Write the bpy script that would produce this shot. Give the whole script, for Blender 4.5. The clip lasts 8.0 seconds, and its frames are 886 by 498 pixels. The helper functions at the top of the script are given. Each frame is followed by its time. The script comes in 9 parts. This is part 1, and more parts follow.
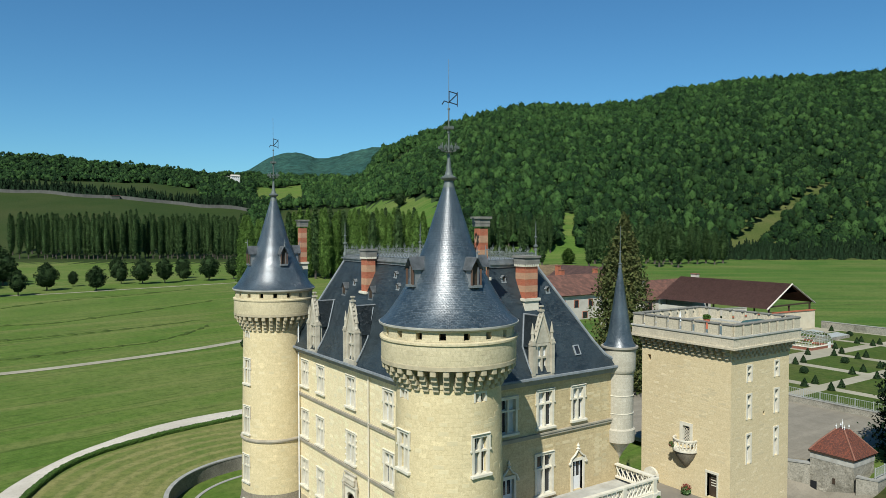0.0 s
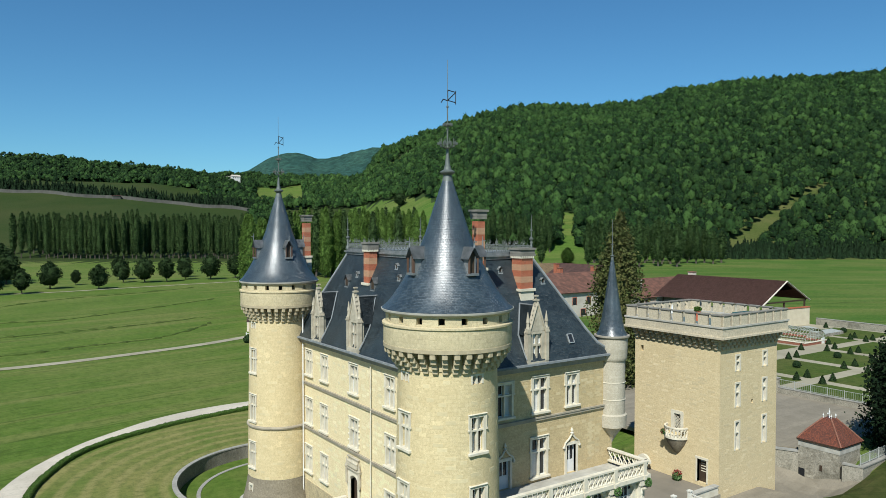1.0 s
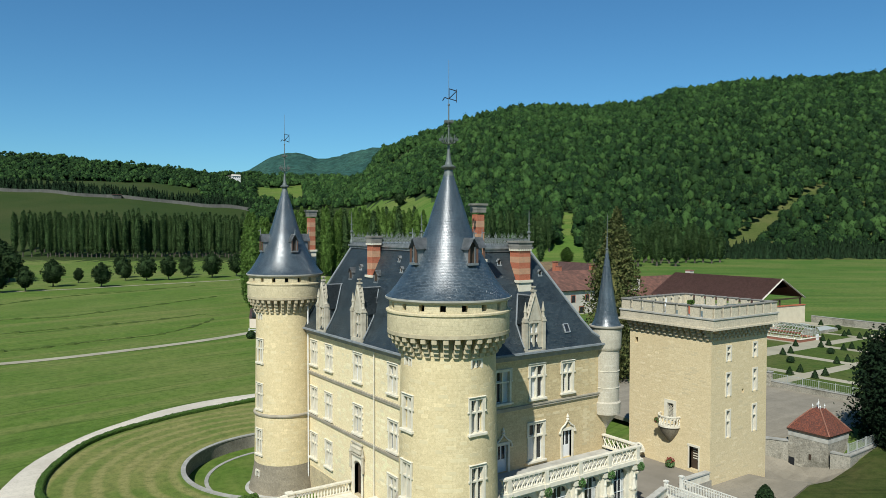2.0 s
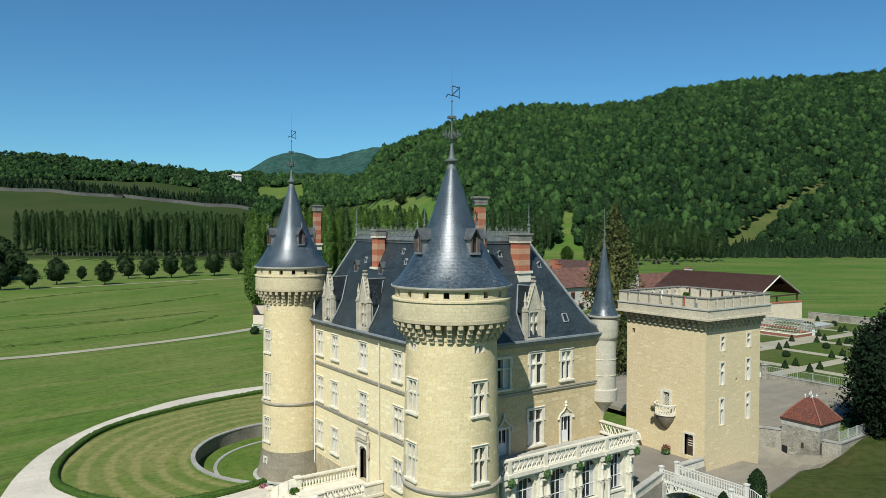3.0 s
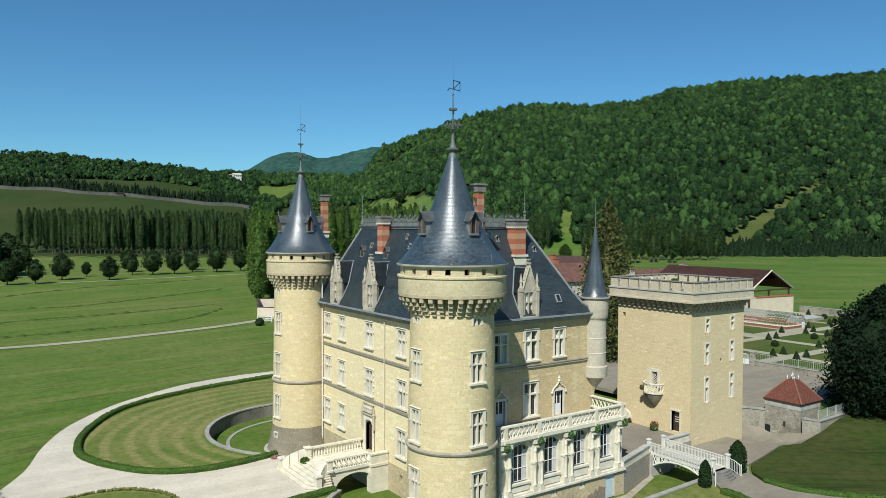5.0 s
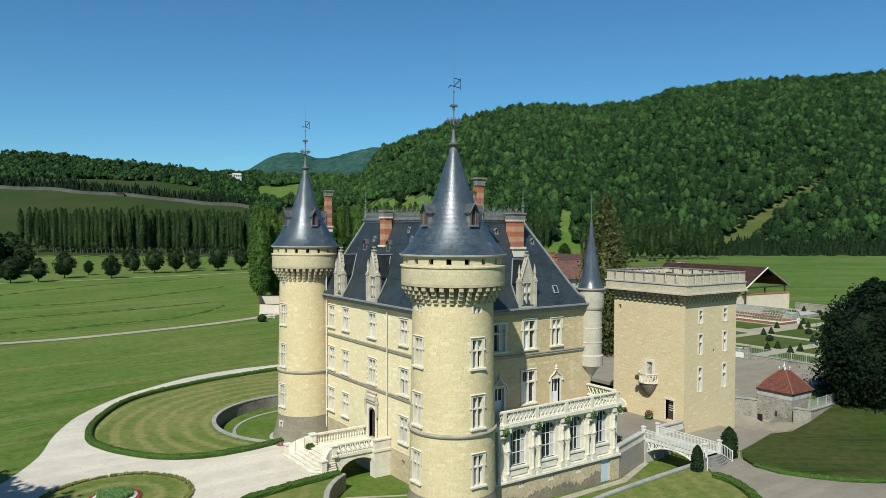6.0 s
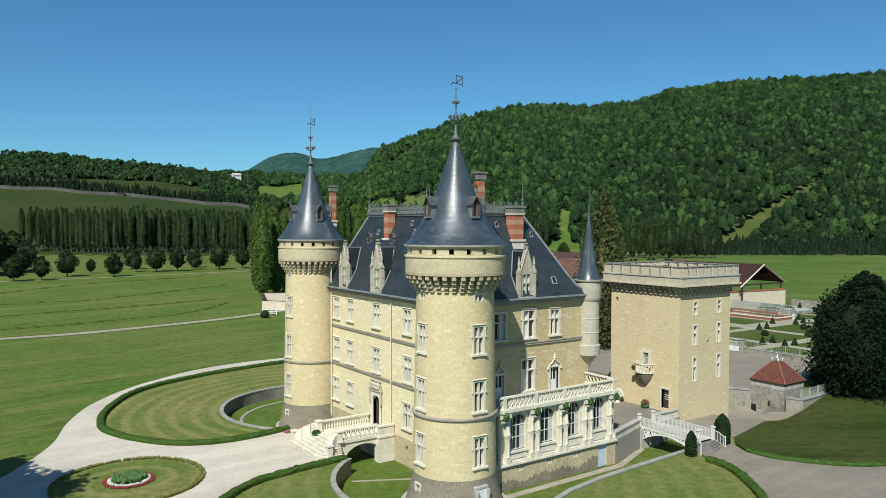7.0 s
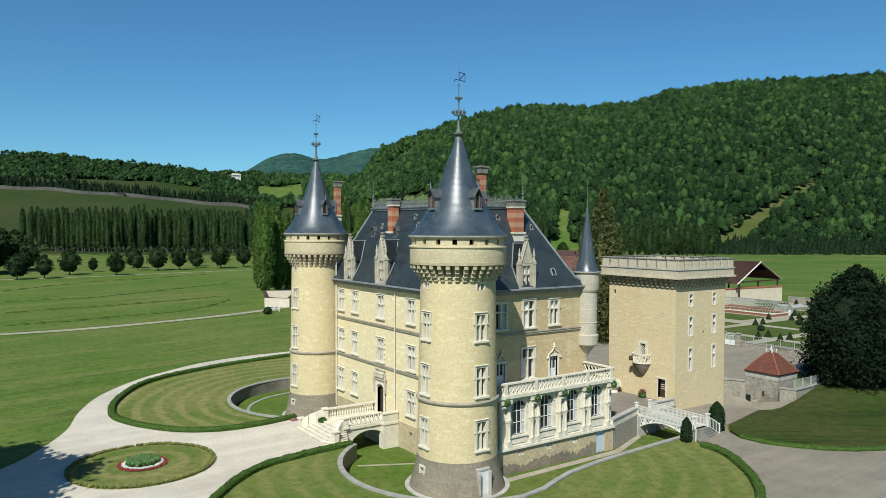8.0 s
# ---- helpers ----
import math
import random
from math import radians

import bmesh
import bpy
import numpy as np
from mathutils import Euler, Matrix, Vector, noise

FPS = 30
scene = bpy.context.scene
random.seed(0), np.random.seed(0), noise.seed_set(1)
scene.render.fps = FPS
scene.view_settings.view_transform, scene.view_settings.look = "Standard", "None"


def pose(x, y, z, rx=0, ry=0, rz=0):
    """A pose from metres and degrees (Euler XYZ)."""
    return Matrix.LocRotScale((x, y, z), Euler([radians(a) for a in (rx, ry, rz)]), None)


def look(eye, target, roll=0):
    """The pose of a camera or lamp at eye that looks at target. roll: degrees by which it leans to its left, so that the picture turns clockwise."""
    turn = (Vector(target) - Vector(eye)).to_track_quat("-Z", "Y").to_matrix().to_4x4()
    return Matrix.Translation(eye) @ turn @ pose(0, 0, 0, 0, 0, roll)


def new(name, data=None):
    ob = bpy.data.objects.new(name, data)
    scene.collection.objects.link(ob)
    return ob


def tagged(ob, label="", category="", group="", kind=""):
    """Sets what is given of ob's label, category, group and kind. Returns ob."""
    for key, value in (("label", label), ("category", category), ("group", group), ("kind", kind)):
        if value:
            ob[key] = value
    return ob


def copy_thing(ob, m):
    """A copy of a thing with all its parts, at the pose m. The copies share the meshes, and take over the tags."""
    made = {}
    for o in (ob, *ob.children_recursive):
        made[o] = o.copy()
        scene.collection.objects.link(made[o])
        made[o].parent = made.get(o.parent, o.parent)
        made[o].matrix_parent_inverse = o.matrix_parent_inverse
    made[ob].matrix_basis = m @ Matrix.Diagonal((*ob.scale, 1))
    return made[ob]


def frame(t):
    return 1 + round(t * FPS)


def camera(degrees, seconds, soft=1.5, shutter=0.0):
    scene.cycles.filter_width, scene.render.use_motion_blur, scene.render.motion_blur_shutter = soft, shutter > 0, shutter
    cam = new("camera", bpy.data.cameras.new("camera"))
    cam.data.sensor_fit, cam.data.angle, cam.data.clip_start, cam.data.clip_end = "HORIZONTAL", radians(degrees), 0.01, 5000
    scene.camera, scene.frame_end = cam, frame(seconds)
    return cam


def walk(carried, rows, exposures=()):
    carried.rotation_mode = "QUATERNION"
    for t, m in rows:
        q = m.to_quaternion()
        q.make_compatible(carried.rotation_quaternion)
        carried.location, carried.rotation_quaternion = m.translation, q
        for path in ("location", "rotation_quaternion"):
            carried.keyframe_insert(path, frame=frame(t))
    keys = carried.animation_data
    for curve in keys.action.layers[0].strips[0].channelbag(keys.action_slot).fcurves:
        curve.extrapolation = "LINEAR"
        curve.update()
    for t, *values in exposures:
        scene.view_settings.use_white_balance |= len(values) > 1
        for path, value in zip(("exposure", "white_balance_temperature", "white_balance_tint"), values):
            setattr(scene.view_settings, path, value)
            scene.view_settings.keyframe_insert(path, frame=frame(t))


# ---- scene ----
cam = camera(62.8, 8.0, 0.5)
PATH = [
    (0, (-23.322, -33.285, 25.859), (-22.188, -31.639, 25.798), -0.0),
    (0.5, (-23.974, -34.202, 25.577), (-22.84, -32.556, 25.517), 0.0),
    (1, (-24.524, -35.131, 25.352), (-23.39, -33.485, 25.292), 0.0),
    (1.5, (-25.147, -36.015, 25.106), (-24.012, -34.369, 25.047), 0.1),
    (3, (-27.074, -38.323, 24.315), (-25.94, -36.677, 24.255), 0.1),
    (3.5, (-27.699, -39.071, 24.003), (-26.564, -37.425, 23.944), 0.1),
    (4, (-28.317, -39.824, 23.756), (-27.182, -38.179, 23.696), 0.1),
    (4.5, (-28.891, -40.664, 23.457), (-27.756, -39.019, 23.397), 0.2),
    (6, (-30.719, -43.142, 22.547), (-29.582, -41.497, 22.488), 0.2),
    (6.5, (-31.413, -43.906, 22.212), (-30.274, -42.263, 22.154), 0.2),
    (7, (-32.099, -44.697, 21.9), (-30.961, -43.054, 21.842), 0.2),
    (7.5, (-32.779, -45.424, 21.575), (-31.64, -43.781, 21.517), 0.2),
    (8, (-33.479, -46.137, 21.187), (-32.339, -44.495, 21.131), 0.2),
]
walk(cam, [(t, look(eye, target, roll)) for t, eye, target, roll in PATH], [(0, 0.28, 6050, 6), (8, 0.28, 6050, 6)])

# ---- light ----
SUN_AZ, SUN_EL = radians(39), radians(47)          # the way the light travels, and its height
sun_way = Vector((math.cos(SUN_AZ) * math.cos(SUN_EL), math.sin(SUN_AZ) * math.cos(SUN_EL), -math.sin(SUN_EL)))
lamp = bpy.data.lights.new("sun", "SUN")
lamp.energy, lamp.angle, lamp.color = 5.0, radians(0.53), (1.0, 0.955, 0.87)
sun = new("sun", lamp)
sun.matrix_world = look((-60, -60, 90), Vector((-60, -60, 90)) + sun_way)
world = bpy.data.worlds.new("sky")
scene.world = world
world.use_nodes = True
sky = world.node_tree.nodes.new("ShaderNodeTexSky")
sky.sky_type, sky.sun_disc = "NISHITA", False
sky.sun_elevation, sky.sun_rotation = SUN_EL, radians(231)
sky.air_density, sky.dust_density, sky.ozone_density, sky.altitude = 1.0, 0.0, 2.0, 300
clear = world.node_tree.nodes.new("ShaderNodeMix")
clear.data_type, clear.blend_type = "RGBA", "MULTIPLY"
clear.inputs[0].default_value, clear.inputs[7].default_value = 1.0, (0.56, 0.95, 1.14, 1)
world.node_tree.links.new(sky.outputs[0], clear.inputs[6])
world.node_tree.links.new(clear.outputs[2], world.node_tree.nodes["Background"].inputs[0])
world.node_tree.nodes["Background"].inputs[1].default_value = 0.067


# ---- materials ----
class Nodes:
    """A material and its node tree, with short ways to add nodes."""

    def __init__(self, name, rough=0.8, metal=0.0, spec=0.35):
        self.mat = bpy.data.materials.new(name)
        self.mat.use_nodes = True
        self.tree = self.mat.node_tree
        self.bsdf = self.tree.nodes["Principled BSDF"]
        self.bsdf.inputs["Roughness"].default_value = rough
        self.bsdf.inputs["Metallic"].default_value = metal
        self.bsdf.inputs["Specular IOR Level"].default_value = spec
        self.coord = self.tree.nodes.new("ShaderNodeTexCoord")

    def put(self, kind, **inputs):
        node = self.tree.nodes.new("ShaderNode" + kind)
        for key, value in inputs.items():
            socket = node.inputs[key.replace("_", " ")]
            if isinstance(value, bpy.types.NodeSocket):
                self.tree.links.new(value, socket)
            else:
                socket.default_value = value
        return node

    def to(self, name, socket):
        self.tree.links.new(socket, self.bsdf.inputs[name])

    def noise(self, scale, detail=4, vector=None, rough=0.6):
        return self.put("TexNoise", Vector=vector or self.coord.outputs["Object"], Scale=scale, Detail=detail, Roughness=rough).outputs["Fac"]

    def ramp(self, fac, *stops):
        node = self.put("ValToRGB", Fac=fac)
        ramp = node.color_ramp
        while len(ramp.elements) < len(stops):
            ramp.elements.new(0.5)
        for element, (at, colour) in zip(ramp.elements, stops):
            element.position, element.color = at, (*colour, 1)
        return node.outputs["Color"]

    def mix(self, fac, a, b, how="MIX"):
        node = self.tree.nodes.new("ShaderNodeMix")
        node.data_type, node.blend_type = "RGBA", how
        for index, value in ((0, fac), (6, a), (7, b)):
            if isinstance(value, bpy.types.NodeSocket):
                self.tree.links.new(value, node.inputs[index])
            else:
                node.inputs[index].default_value = value if index == 0 else (*value, 1)
        return node.outputs[2]

    def maths(self, how, a, b=0.0):
        node = self.tree.nodes.new("ShaderNodeMath")
        node.operation = how
        for index, value in ((0, a), (1, b)):
            if isinstance(value, bpy.types.NodeSocket):
                self.tree.links.new(value, node.inputs[index])
            else:
                node.inputs[index].default_value = value
        return node.outputs[0]

    def bump(self, height, strength=0.4, distance=0.02):
        self.to("Normal", self.put("Bump", Height=height, Strength=strength, Distance=distance).outputs["Normal"])

    def bricks(self, width, height, mortar, a, b, c, bias=0.0, smooth=0.1):
        node = self.put("TexBrick", Vector=self.coord.outputs["UV"], Scale=1.0, Brick_Width=width, Row_Height=height, Mortar_Size=mortar,
                        Mortar_Smooth=smooth, Bias=bias, Color1=(*a, 1), Color2=(*b, 1), Mortar=(*c, 1))
        return node


def masonry(name, a, b, joint, stain, width=0.55, height=0.27, stained=0.5, rough=0.9, odd=0.5, worn=0.5):
    """Coursed stone: blocks of two tones with some paler ones, worn joints, weather stains at two scales."""
    m = Nodes(name, rough, spec=0.2)
    wobble = m.put("TexNoise", Vector=m.coord.outputs["UV"], Scale=1.3, Detail=2.0)
    shift = m.put("VectorMath", Vector=wobble.outputs["Color"])
    shift.operation = "SCALE"
    shift.inputs["Scale"].default_value = 0.045
    where = m.put("VectorMath", Vector=m.coord.outputs["UV"])
    where.operation = "ADD"
    m.tree.links.new(shift.outputs[0], where.inputs[1])
    wall = m.bricks(width, height, 0.011, a, b, joint, smooth=0.8)
    pick = m.bricks(width, height, 0.0, (0, 0, 0), (1, 1, 1), (0, 0, 0))
    for node in (wall, pick):
        m.tree.links.new(where.outputs[0], node.inputs["Vector"])
    fine, mid, broad = m.noise(7, 6), m.noise(1.6, 5), m.noise(0.3, 6, rough=0.7)
    colour = m.mix(m.ramp(pick.outputs["Color"], (0.80, (0, 0, 0)), (0.9, (odd, odd, odd))), wall.outputs["Color"], tuple(min(0.8, v * 1.22) for v in a))
    colour = m.mix(m.ramp(m.noise(0.55, 4, rough=0.7), (0.42, (0, 0, 0)), (0.6, (worn, worn, worn))), colour, tuple((p + q) / 2 for p, q in zip(a, b)))
    colour = m.mix(m.ramp(mid, (0.42, (0, 0, 0)), (0.75, (0.45, 0.45, 0.45))), colour, b)
    pits, flecks = m.noise(22, 5, rough=0.75), m.noise(3.4, 6, rough=0.8)
    colour = m.mix(m.ramp(flecks, (0.3, (0.6, 0.6, 0.6)), (0.47, (0, 0, 0))), colour, tuple(min(0.8, v * 1.2 + 0.04) for v in a))
    colour = m.mix(m.ramp(fine, (0.45, (0, 0, 0)), (0.8, (0.75, 0.75, 0.75))), colour, stain)
    colour = m.mix(m.ramp(pits, (0.52, (0, 0, 0)), (0.72, (0.7, 0.7, 0.7))), colour, tuple(v * 0.6 for v in stain))
    colour = m.mix(m.ramp(broad, (0.52, (0, 0, 0)), (0.74, (stained, stained, stained))), colour, stain)
    m.to("Base Color", colour)
    m.bump(m.maths("ADD", m.maths("MULTIPLY", wall.outputs["Fac"], -0.9), m.maths("ADD", fine, m.maths("MULTIPLY", pick.outputs["Color"], 0.5))), 0.35, 0.025)
    return m.mat


def plain(name, a, b, scale=3.0, rough=0.8, metal=0.0, spec=0.3, bump=0.15, fine=30.0):
    """A surface of two close tones with grain."""
    m = Nodes(name, rough, metal, spec)
    broad, grain = m.noise(scale, 5), m.noise(fine, 4)
    colour = m.mix(m.ramp(broad, (0.35, (0, 0, 0)), (0.68, (1, 1, 1))), a, b)
    colour = m.mix(m.maths("MULTIPLY", grain, 0.25), colour, tuple(v * 0.6 for v in a))
    m.to("Base Color", colour)
    m.bump(grain, bump, 0.01)
    return m.mat


def gravel(name, a, b, way=0.0):
    """Rolled gravel: grit, patches, and faint bands swept by wheels."""
    m = Nodes(name, 0.95, spec=0.2)
    patch, broad, grit, fine = m.noise(0.09, 4), m.noise(0.5, 6, rough=0.7), m.noise(4.0, 5, rough=0.8), m.noise(25, 4)
    colour = m.mix(m.ramp(broad, (0.35, (0, 0, 0)), (0.68, (1, 1, 1))), a, b)
    turn = m.put("Mapping", Vector=m.coord.outputs["Object"], Rotation=(0, 0, way), Scale=(0.05, 0.55, 0.0))
    band = m.noise(1.0, 4, turn.outputs[0], 0.7)
    colour = m.mix(m.ramp(band, (0.47, (0, 0, 0)), (0.62, (0.55, 0.55, 0.55))), colour, tuple(v * 1.16 for v in a))
    colour = m.mix(m.ramp(patch, (0.5, (0, 0, 0)), (0.72, (0.6, 0.6, 0.6))), colour, tuple(v * 0.78 for v in b))
    colour = m.mix(m.ramp(grit, (0.36, (0.45, 0.45, 0.45)), (0.52, (0, 0, 0))), colour, tuple(v * 0.62 for v in b))
    colour = m.mix(m.maths("MULTIPLY", fine, 0.3), colour, tuple(v * 0.6 for v in a))
    m.to("Base Color", colour)
    m.bump(m.maths("ADD", grit, fine), 0.3, 0.02)
    return m.mat


def slates(name, a, b, joint, rough=0.25, width=0.22, height=0.16, bump=0.32, spec=0.3):
    """Slates in courses: each one its own tone and a slightly different tilt and gloss."""
    m = Nodes(name, rough, spec=spec)
    tile = m.bricks(width, height, 0.008, a, b, joint, smooth=0.2)
    broad = m.noise(0.8, 5)
    colour = m.mix(m.ramp(broad, (0.4, (0, 0, 0)), (0.75, (0.5, 0.5, 0.5))), tile.outputs["Color"], tuple(v * 1.7 for v in b))
    m.to("Base Color", colour)
    tone = m.bricks(width, height, 0.0, (0, 0, 0), (1, 1, 1), (0.5, 0.5, 0.5))
    m.to("Roughness", m.maths("ADD", m.maths("MULTIPLY", tone.outputs["Color"], 0.14), rough))
    grain = m.noise(14, 4)
    height_map = m.maths("ADD", m.maths("MULTIPLY", tile.outputs["Fac"], -1.0), m.maths("ADD", m.maths("MULTIPLY", tone.outputs["Color"], 0.7), grain))
    m.bump(height_map, bump, 0.012)
    return m.mat


def turf(name, a, b, dry, scale=0.12, stripes=0.0, way=0.0, broad=0.02):
    """Mown grass: blades, tufts, patches, dry spots and mowing streaks."""
    m = Nodes(name, 0.95, spec=0.1)
    big, mid, tuft, fine = m.noise(broad, 5), m.noise(scale, 7, rough=0.75), m.noise(1.1, 6, rough=0.75), m.noise(7.0, 4, rough=0.8)
    colour = m.mix(m.ramp(mid, (0.38, (0, 0, 0)), (0.62, (1, 1, 1))), a, b)
    colour = m.mix(m.ramp(big, (0.45, (0, 0, 0)), (0.7, (0.8, 0.8, 0.8))), colour, dry)
    if stripes:
        turn = m.put("Mapping", Vector=m.coord.outputs["Object"], Rotation=(0, 0, way))
        for wide, low, high, tone, much in ((stripes, 0.5, 0.60, dry, 0.6), (stripes * 2.3, 0.34, 0.42, tuple(v * 0.5 for v in a), 0.6)):
            swath = m.put("Mapping", Vector=turn.outputs[0], Scale=(0.007, wide, 0.0))
            streak = m.noise(1.0, 4, swath.outputs[0], 0.7)
            if tone is dry:
                colour = m.mix(m.ramp(streak, (low, (0, 0, 0)), (high, (much, much, much))), colour, tone)
            else:
                colour = m.mix(m.ramp(streak, (low, (much, much, much)), (high, (0, 0, 0))), colour, tone)
        swath = m.put("Mapping", Vector=turn.outputs[0], Scale=(0.004, stripes * 0.55, 0.0))
        line = m.noise(1.0, 3, swath.outputs[0], 0.6)
        for at in (0.42, 0.5, 0.58):
            colour = m.mix(m.ramp(line, (at - 0.006, (0, 0, 0)), (at, (0.6, 0.6, 0.6)), (at + 0.006, (0, 0, 0))), colour, tuple(v * 0.35 for v in a))
    colour = m.mix(m.ramp(tuft, (0.36, (0.55, 0.55, 0.55)), (0.56, (0, 0, 0))), colour, tuple(v * 0.5 for v in a))
    colour = m.mix(m.ramp(tuft, (0.55, (0, 0, 0)), (0.75, (0.4, 0.4, 0.4))), colour, dry)
    colour = m.mix(m.maths("MULTIPLY", fine, 0.4), colour, tuple(v * 0.45 for v in a))
    m.to("Base Color", colour)
    m.bump(m.maths("ADD", fine, tuft), 0.6, 0.1)
    return m.mat


def leaves(name, a, b, c, scale=0.35, fine=2.2, each=0.6, relief=0.6):
    """Foliage seen from afar: tone by tree, by clump and by leaf mass, with deep relief and shade painted into its
    hollows.
    """
    m = Nodes(name, 0.85, spec=0.15)
    mid, small = m.noise(scale, 4), m.noise(fine, 6, rough=0.75)
    colour = m.mix(m.ramp(mid, (0.35, (0, 0, 0)), (0.65, (1, 1, 1))), a, b)
    one = m.tree.nodes.new("ShaderNodeNewGeometry").outputs["Random Per Island"]
    colour = m.mix(m.maths("MULTIPLY", m.maths("POWER", one, 2.0), each), colour, c)
    # hollows of the relief darkened in the colour, as leaf shade
    colour = m.mix(m.ramp(small, (0.38, (0.8, 0.8, 0.8)), (0.62, (0, 0, 0))), colour, tuple(v * 0.28 for v in a))
    m.to("Base Color", colour)
    m.bump(small, 1.0, relief)
    return m.mat


def glass_pane(name):
    m = Nodes(name, 0.06, spec=0.5)
    m.to("Base Color", m.mix(m.noise(0.8, 2), (0.010, 0.012, 0.014), (0.035, 0.038, 0.042)))
    return m.mat


LIME = masonry("yellow limestone", (0.639, 0.530, 0.311), (0.567, 0.460, 0.257), (0.484, 0.389, 0.222), (0.412, 0.328, 0.177), 0.5, 0.24, 0.42, odd=0.6, worn=0.85)
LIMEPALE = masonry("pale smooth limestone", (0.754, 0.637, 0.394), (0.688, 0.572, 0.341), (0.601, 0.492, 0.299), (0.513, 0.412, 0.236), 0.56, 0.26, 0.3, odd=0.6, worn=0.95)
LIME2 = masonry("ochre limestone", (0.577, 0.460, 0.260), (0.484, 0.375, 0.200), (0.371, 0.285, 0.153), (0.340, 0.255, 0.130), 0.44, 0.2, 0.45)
KEEPSTONE = masonry("pale keep limestone", (0.659, 0.540, 0.327), (0.587, 0.470, 0.271), (0.536, 0.431, 0.253), (0.453, 0.351, 0.193), 0.62, 0.17, 0.35, odd=0.3, worn=0.8)
TURRETSTONE = masonry("pale jointed turret stone", (0.50, 0.45, 0.35), (0.42, 0.375, 0.285), (0.62, 0.575, 0.46), (0.30, 0.265, 0.20), 0.75, 0.42, 0.5, odd=0.2, worn=0.5)
RUBBLE = masonry("dark base masonry", (0.28, 0.24, 0.17), (0.20, 0.17, 0.12), (0.24, 0.205, 0.15), (0.11, 0.095, 0.072), 0.42, 0.22, 0.75)
STRING = plain("weathered string course", (0.38, 0.335, 0.25), (0.27, 0.235, 0.175), 1.4, 0.9, fine=14)
CORBEL = plain("weathered corbel stone", (0.47, 0.40, 0.26), (0.33, 0.275, 0.175), 2.2, 0.9, fine=14)
DRESSED = plain("dressed pale stone", (0.697, 0.644, 0.511), (0.549, 0.494, 0.373), 1.6, 0.85, fine=18)
GREYSTONE = plain("weathered grey stone", (0.47, 0.45, 0.39), (0.30, 0.28, 0.235), 0.9, 0.9, fine=12)
WHITESTONE = plain("pale carved stone", (0.700, 0.645, 0.512), (0.550, 0.497, 0.381), 1.6, 0.88, fine=12)
STAINED = masonry("stained basement stone", (0.536, 0.440, 0.260), (0.453, 0.370, 0.223), (0.433, 0.355, 0.223), (0.175, 0.155, 0.121), 0.6, 0.33, 0.75)
DRUMSTONE = masonry("weathered drum limestone", (0.577, 0.495, 0.312), (0.505, 0.425, 0.256), (0.433, 0.360, 0.223), (0.340, 0.285, 0.177), 0.5, 0.24, 0.5, odd=0.6, worn=0.7)
PARAPET = masonry("pale parapet stone", (0.560, 0.490, 0.354), (0.480, 0.416, 0.294), (0.360, 0.314, 0.230), (0.260, 0.230, 0.175), 0.9, 0.4, 0.5)
COPING = plain("lichened coping", (0.224, 0.211, 0.178), (0.136, 0.129, 0.109), 1.5, 0.95, fine=14)
COPING_DARK = plain("sooty cornice stone", (0.36, 0.325, 0.26), (0.22, 0.20, 0.16), 1.1, 0.92, fine=12)
SLATE = slates("blue slate", (0.020, 0.031, 0.038), (0.046, 0.063, 0.074), (0.009, 0.013, 0.015), 0.30, 0.125, 0.1, 0.75, 1.0)
SLATE2 = slates("dark roof slate", (0.012, 0.018, 0.021), (0.026, 0.036, 0.040), (0.006, 0.008, 0.009), 0.36, 0.22, 0.14, 0.6, 0.6)
LEAD = plain("weathered lead", (0.20, 0.21, 0.21), (0.33, 0.335, 0.33), 2.0, 0.5, 0.5, fine=20)
IRON = plain("grey-green iron", (0.11, 0.125, 0.115), (0.17, 0.185, 0.165), 4.0, 0.6, 0.3)
DARKIRON = plain("dark iron", (0.02, 0.022, 0.025), (0.03, 0.032, 0.035), 4.0, 0.5, 0.4)
BRICK = masonry("red chimney brick", (0.42, 0.13, 0.065), (0.33, 0.095, 0.05), (0.38, 0.24, 0.16), (0.22, 0.08, 0.05), 0.24, 0.075, 0.4)
BUFF = masonry("buff chimney stone", (0.46, 0.255, 0.15), (0.40, 0.215, 0.125), (0.40, 0.27, 0.17), (0.28, 0.21, 0.14), 0.3, 0.15, 0.4)
DULLLEAD = plain("dull grey lead", (0.24, 0.255, 0.26), (0.16, 0.175, 0.18), 2.0, 0.8, 0.0, fine=20)
GLASS = glass_pane("window glass")
WHITEPAINT = plain("white painted wood", (0.74, 0.73, 0.69), (0.66, 0.65, 0.61), 3.0, 0.5)
CURTAIN = plain("pale curtain", (0.55, 0.54, 0.50), (0.42, 0.41, 0.385), 2.5, 0.9)
DARKWOOD = plain("dark door wood", (0.045, 0.03, 0.02), (0.07, 0.048, 0.032), 5.0, 0.5)
GRAVEL = gravel("pale gravel", (0.575, 0.515, 0.412), (0.475, 0.422, 0.335), -0.9)
TRACK = plain("worn earth track", (0.35, 0.315, 0.225), (0.26, 0.235, 0.16), 0.2, 0.95, fine=9)
LEADEDGE = plain("pale lead flashing", (0.46, 0.47, 0.46), (0.34, 0.35, 0.35), 2.0, 0.5, 0.4, fine=20)
PAVING = plain("grey asphalt paving", (0.235, 0.205, 0.16), (0.165, 0.145, 0.112), 0.3, 0.95, fine=25)
YARDSAND = gravel("pale sanded yard", (0.256, 0.224, 0.170), (0.192, 0.168, 0.126), -0.5)
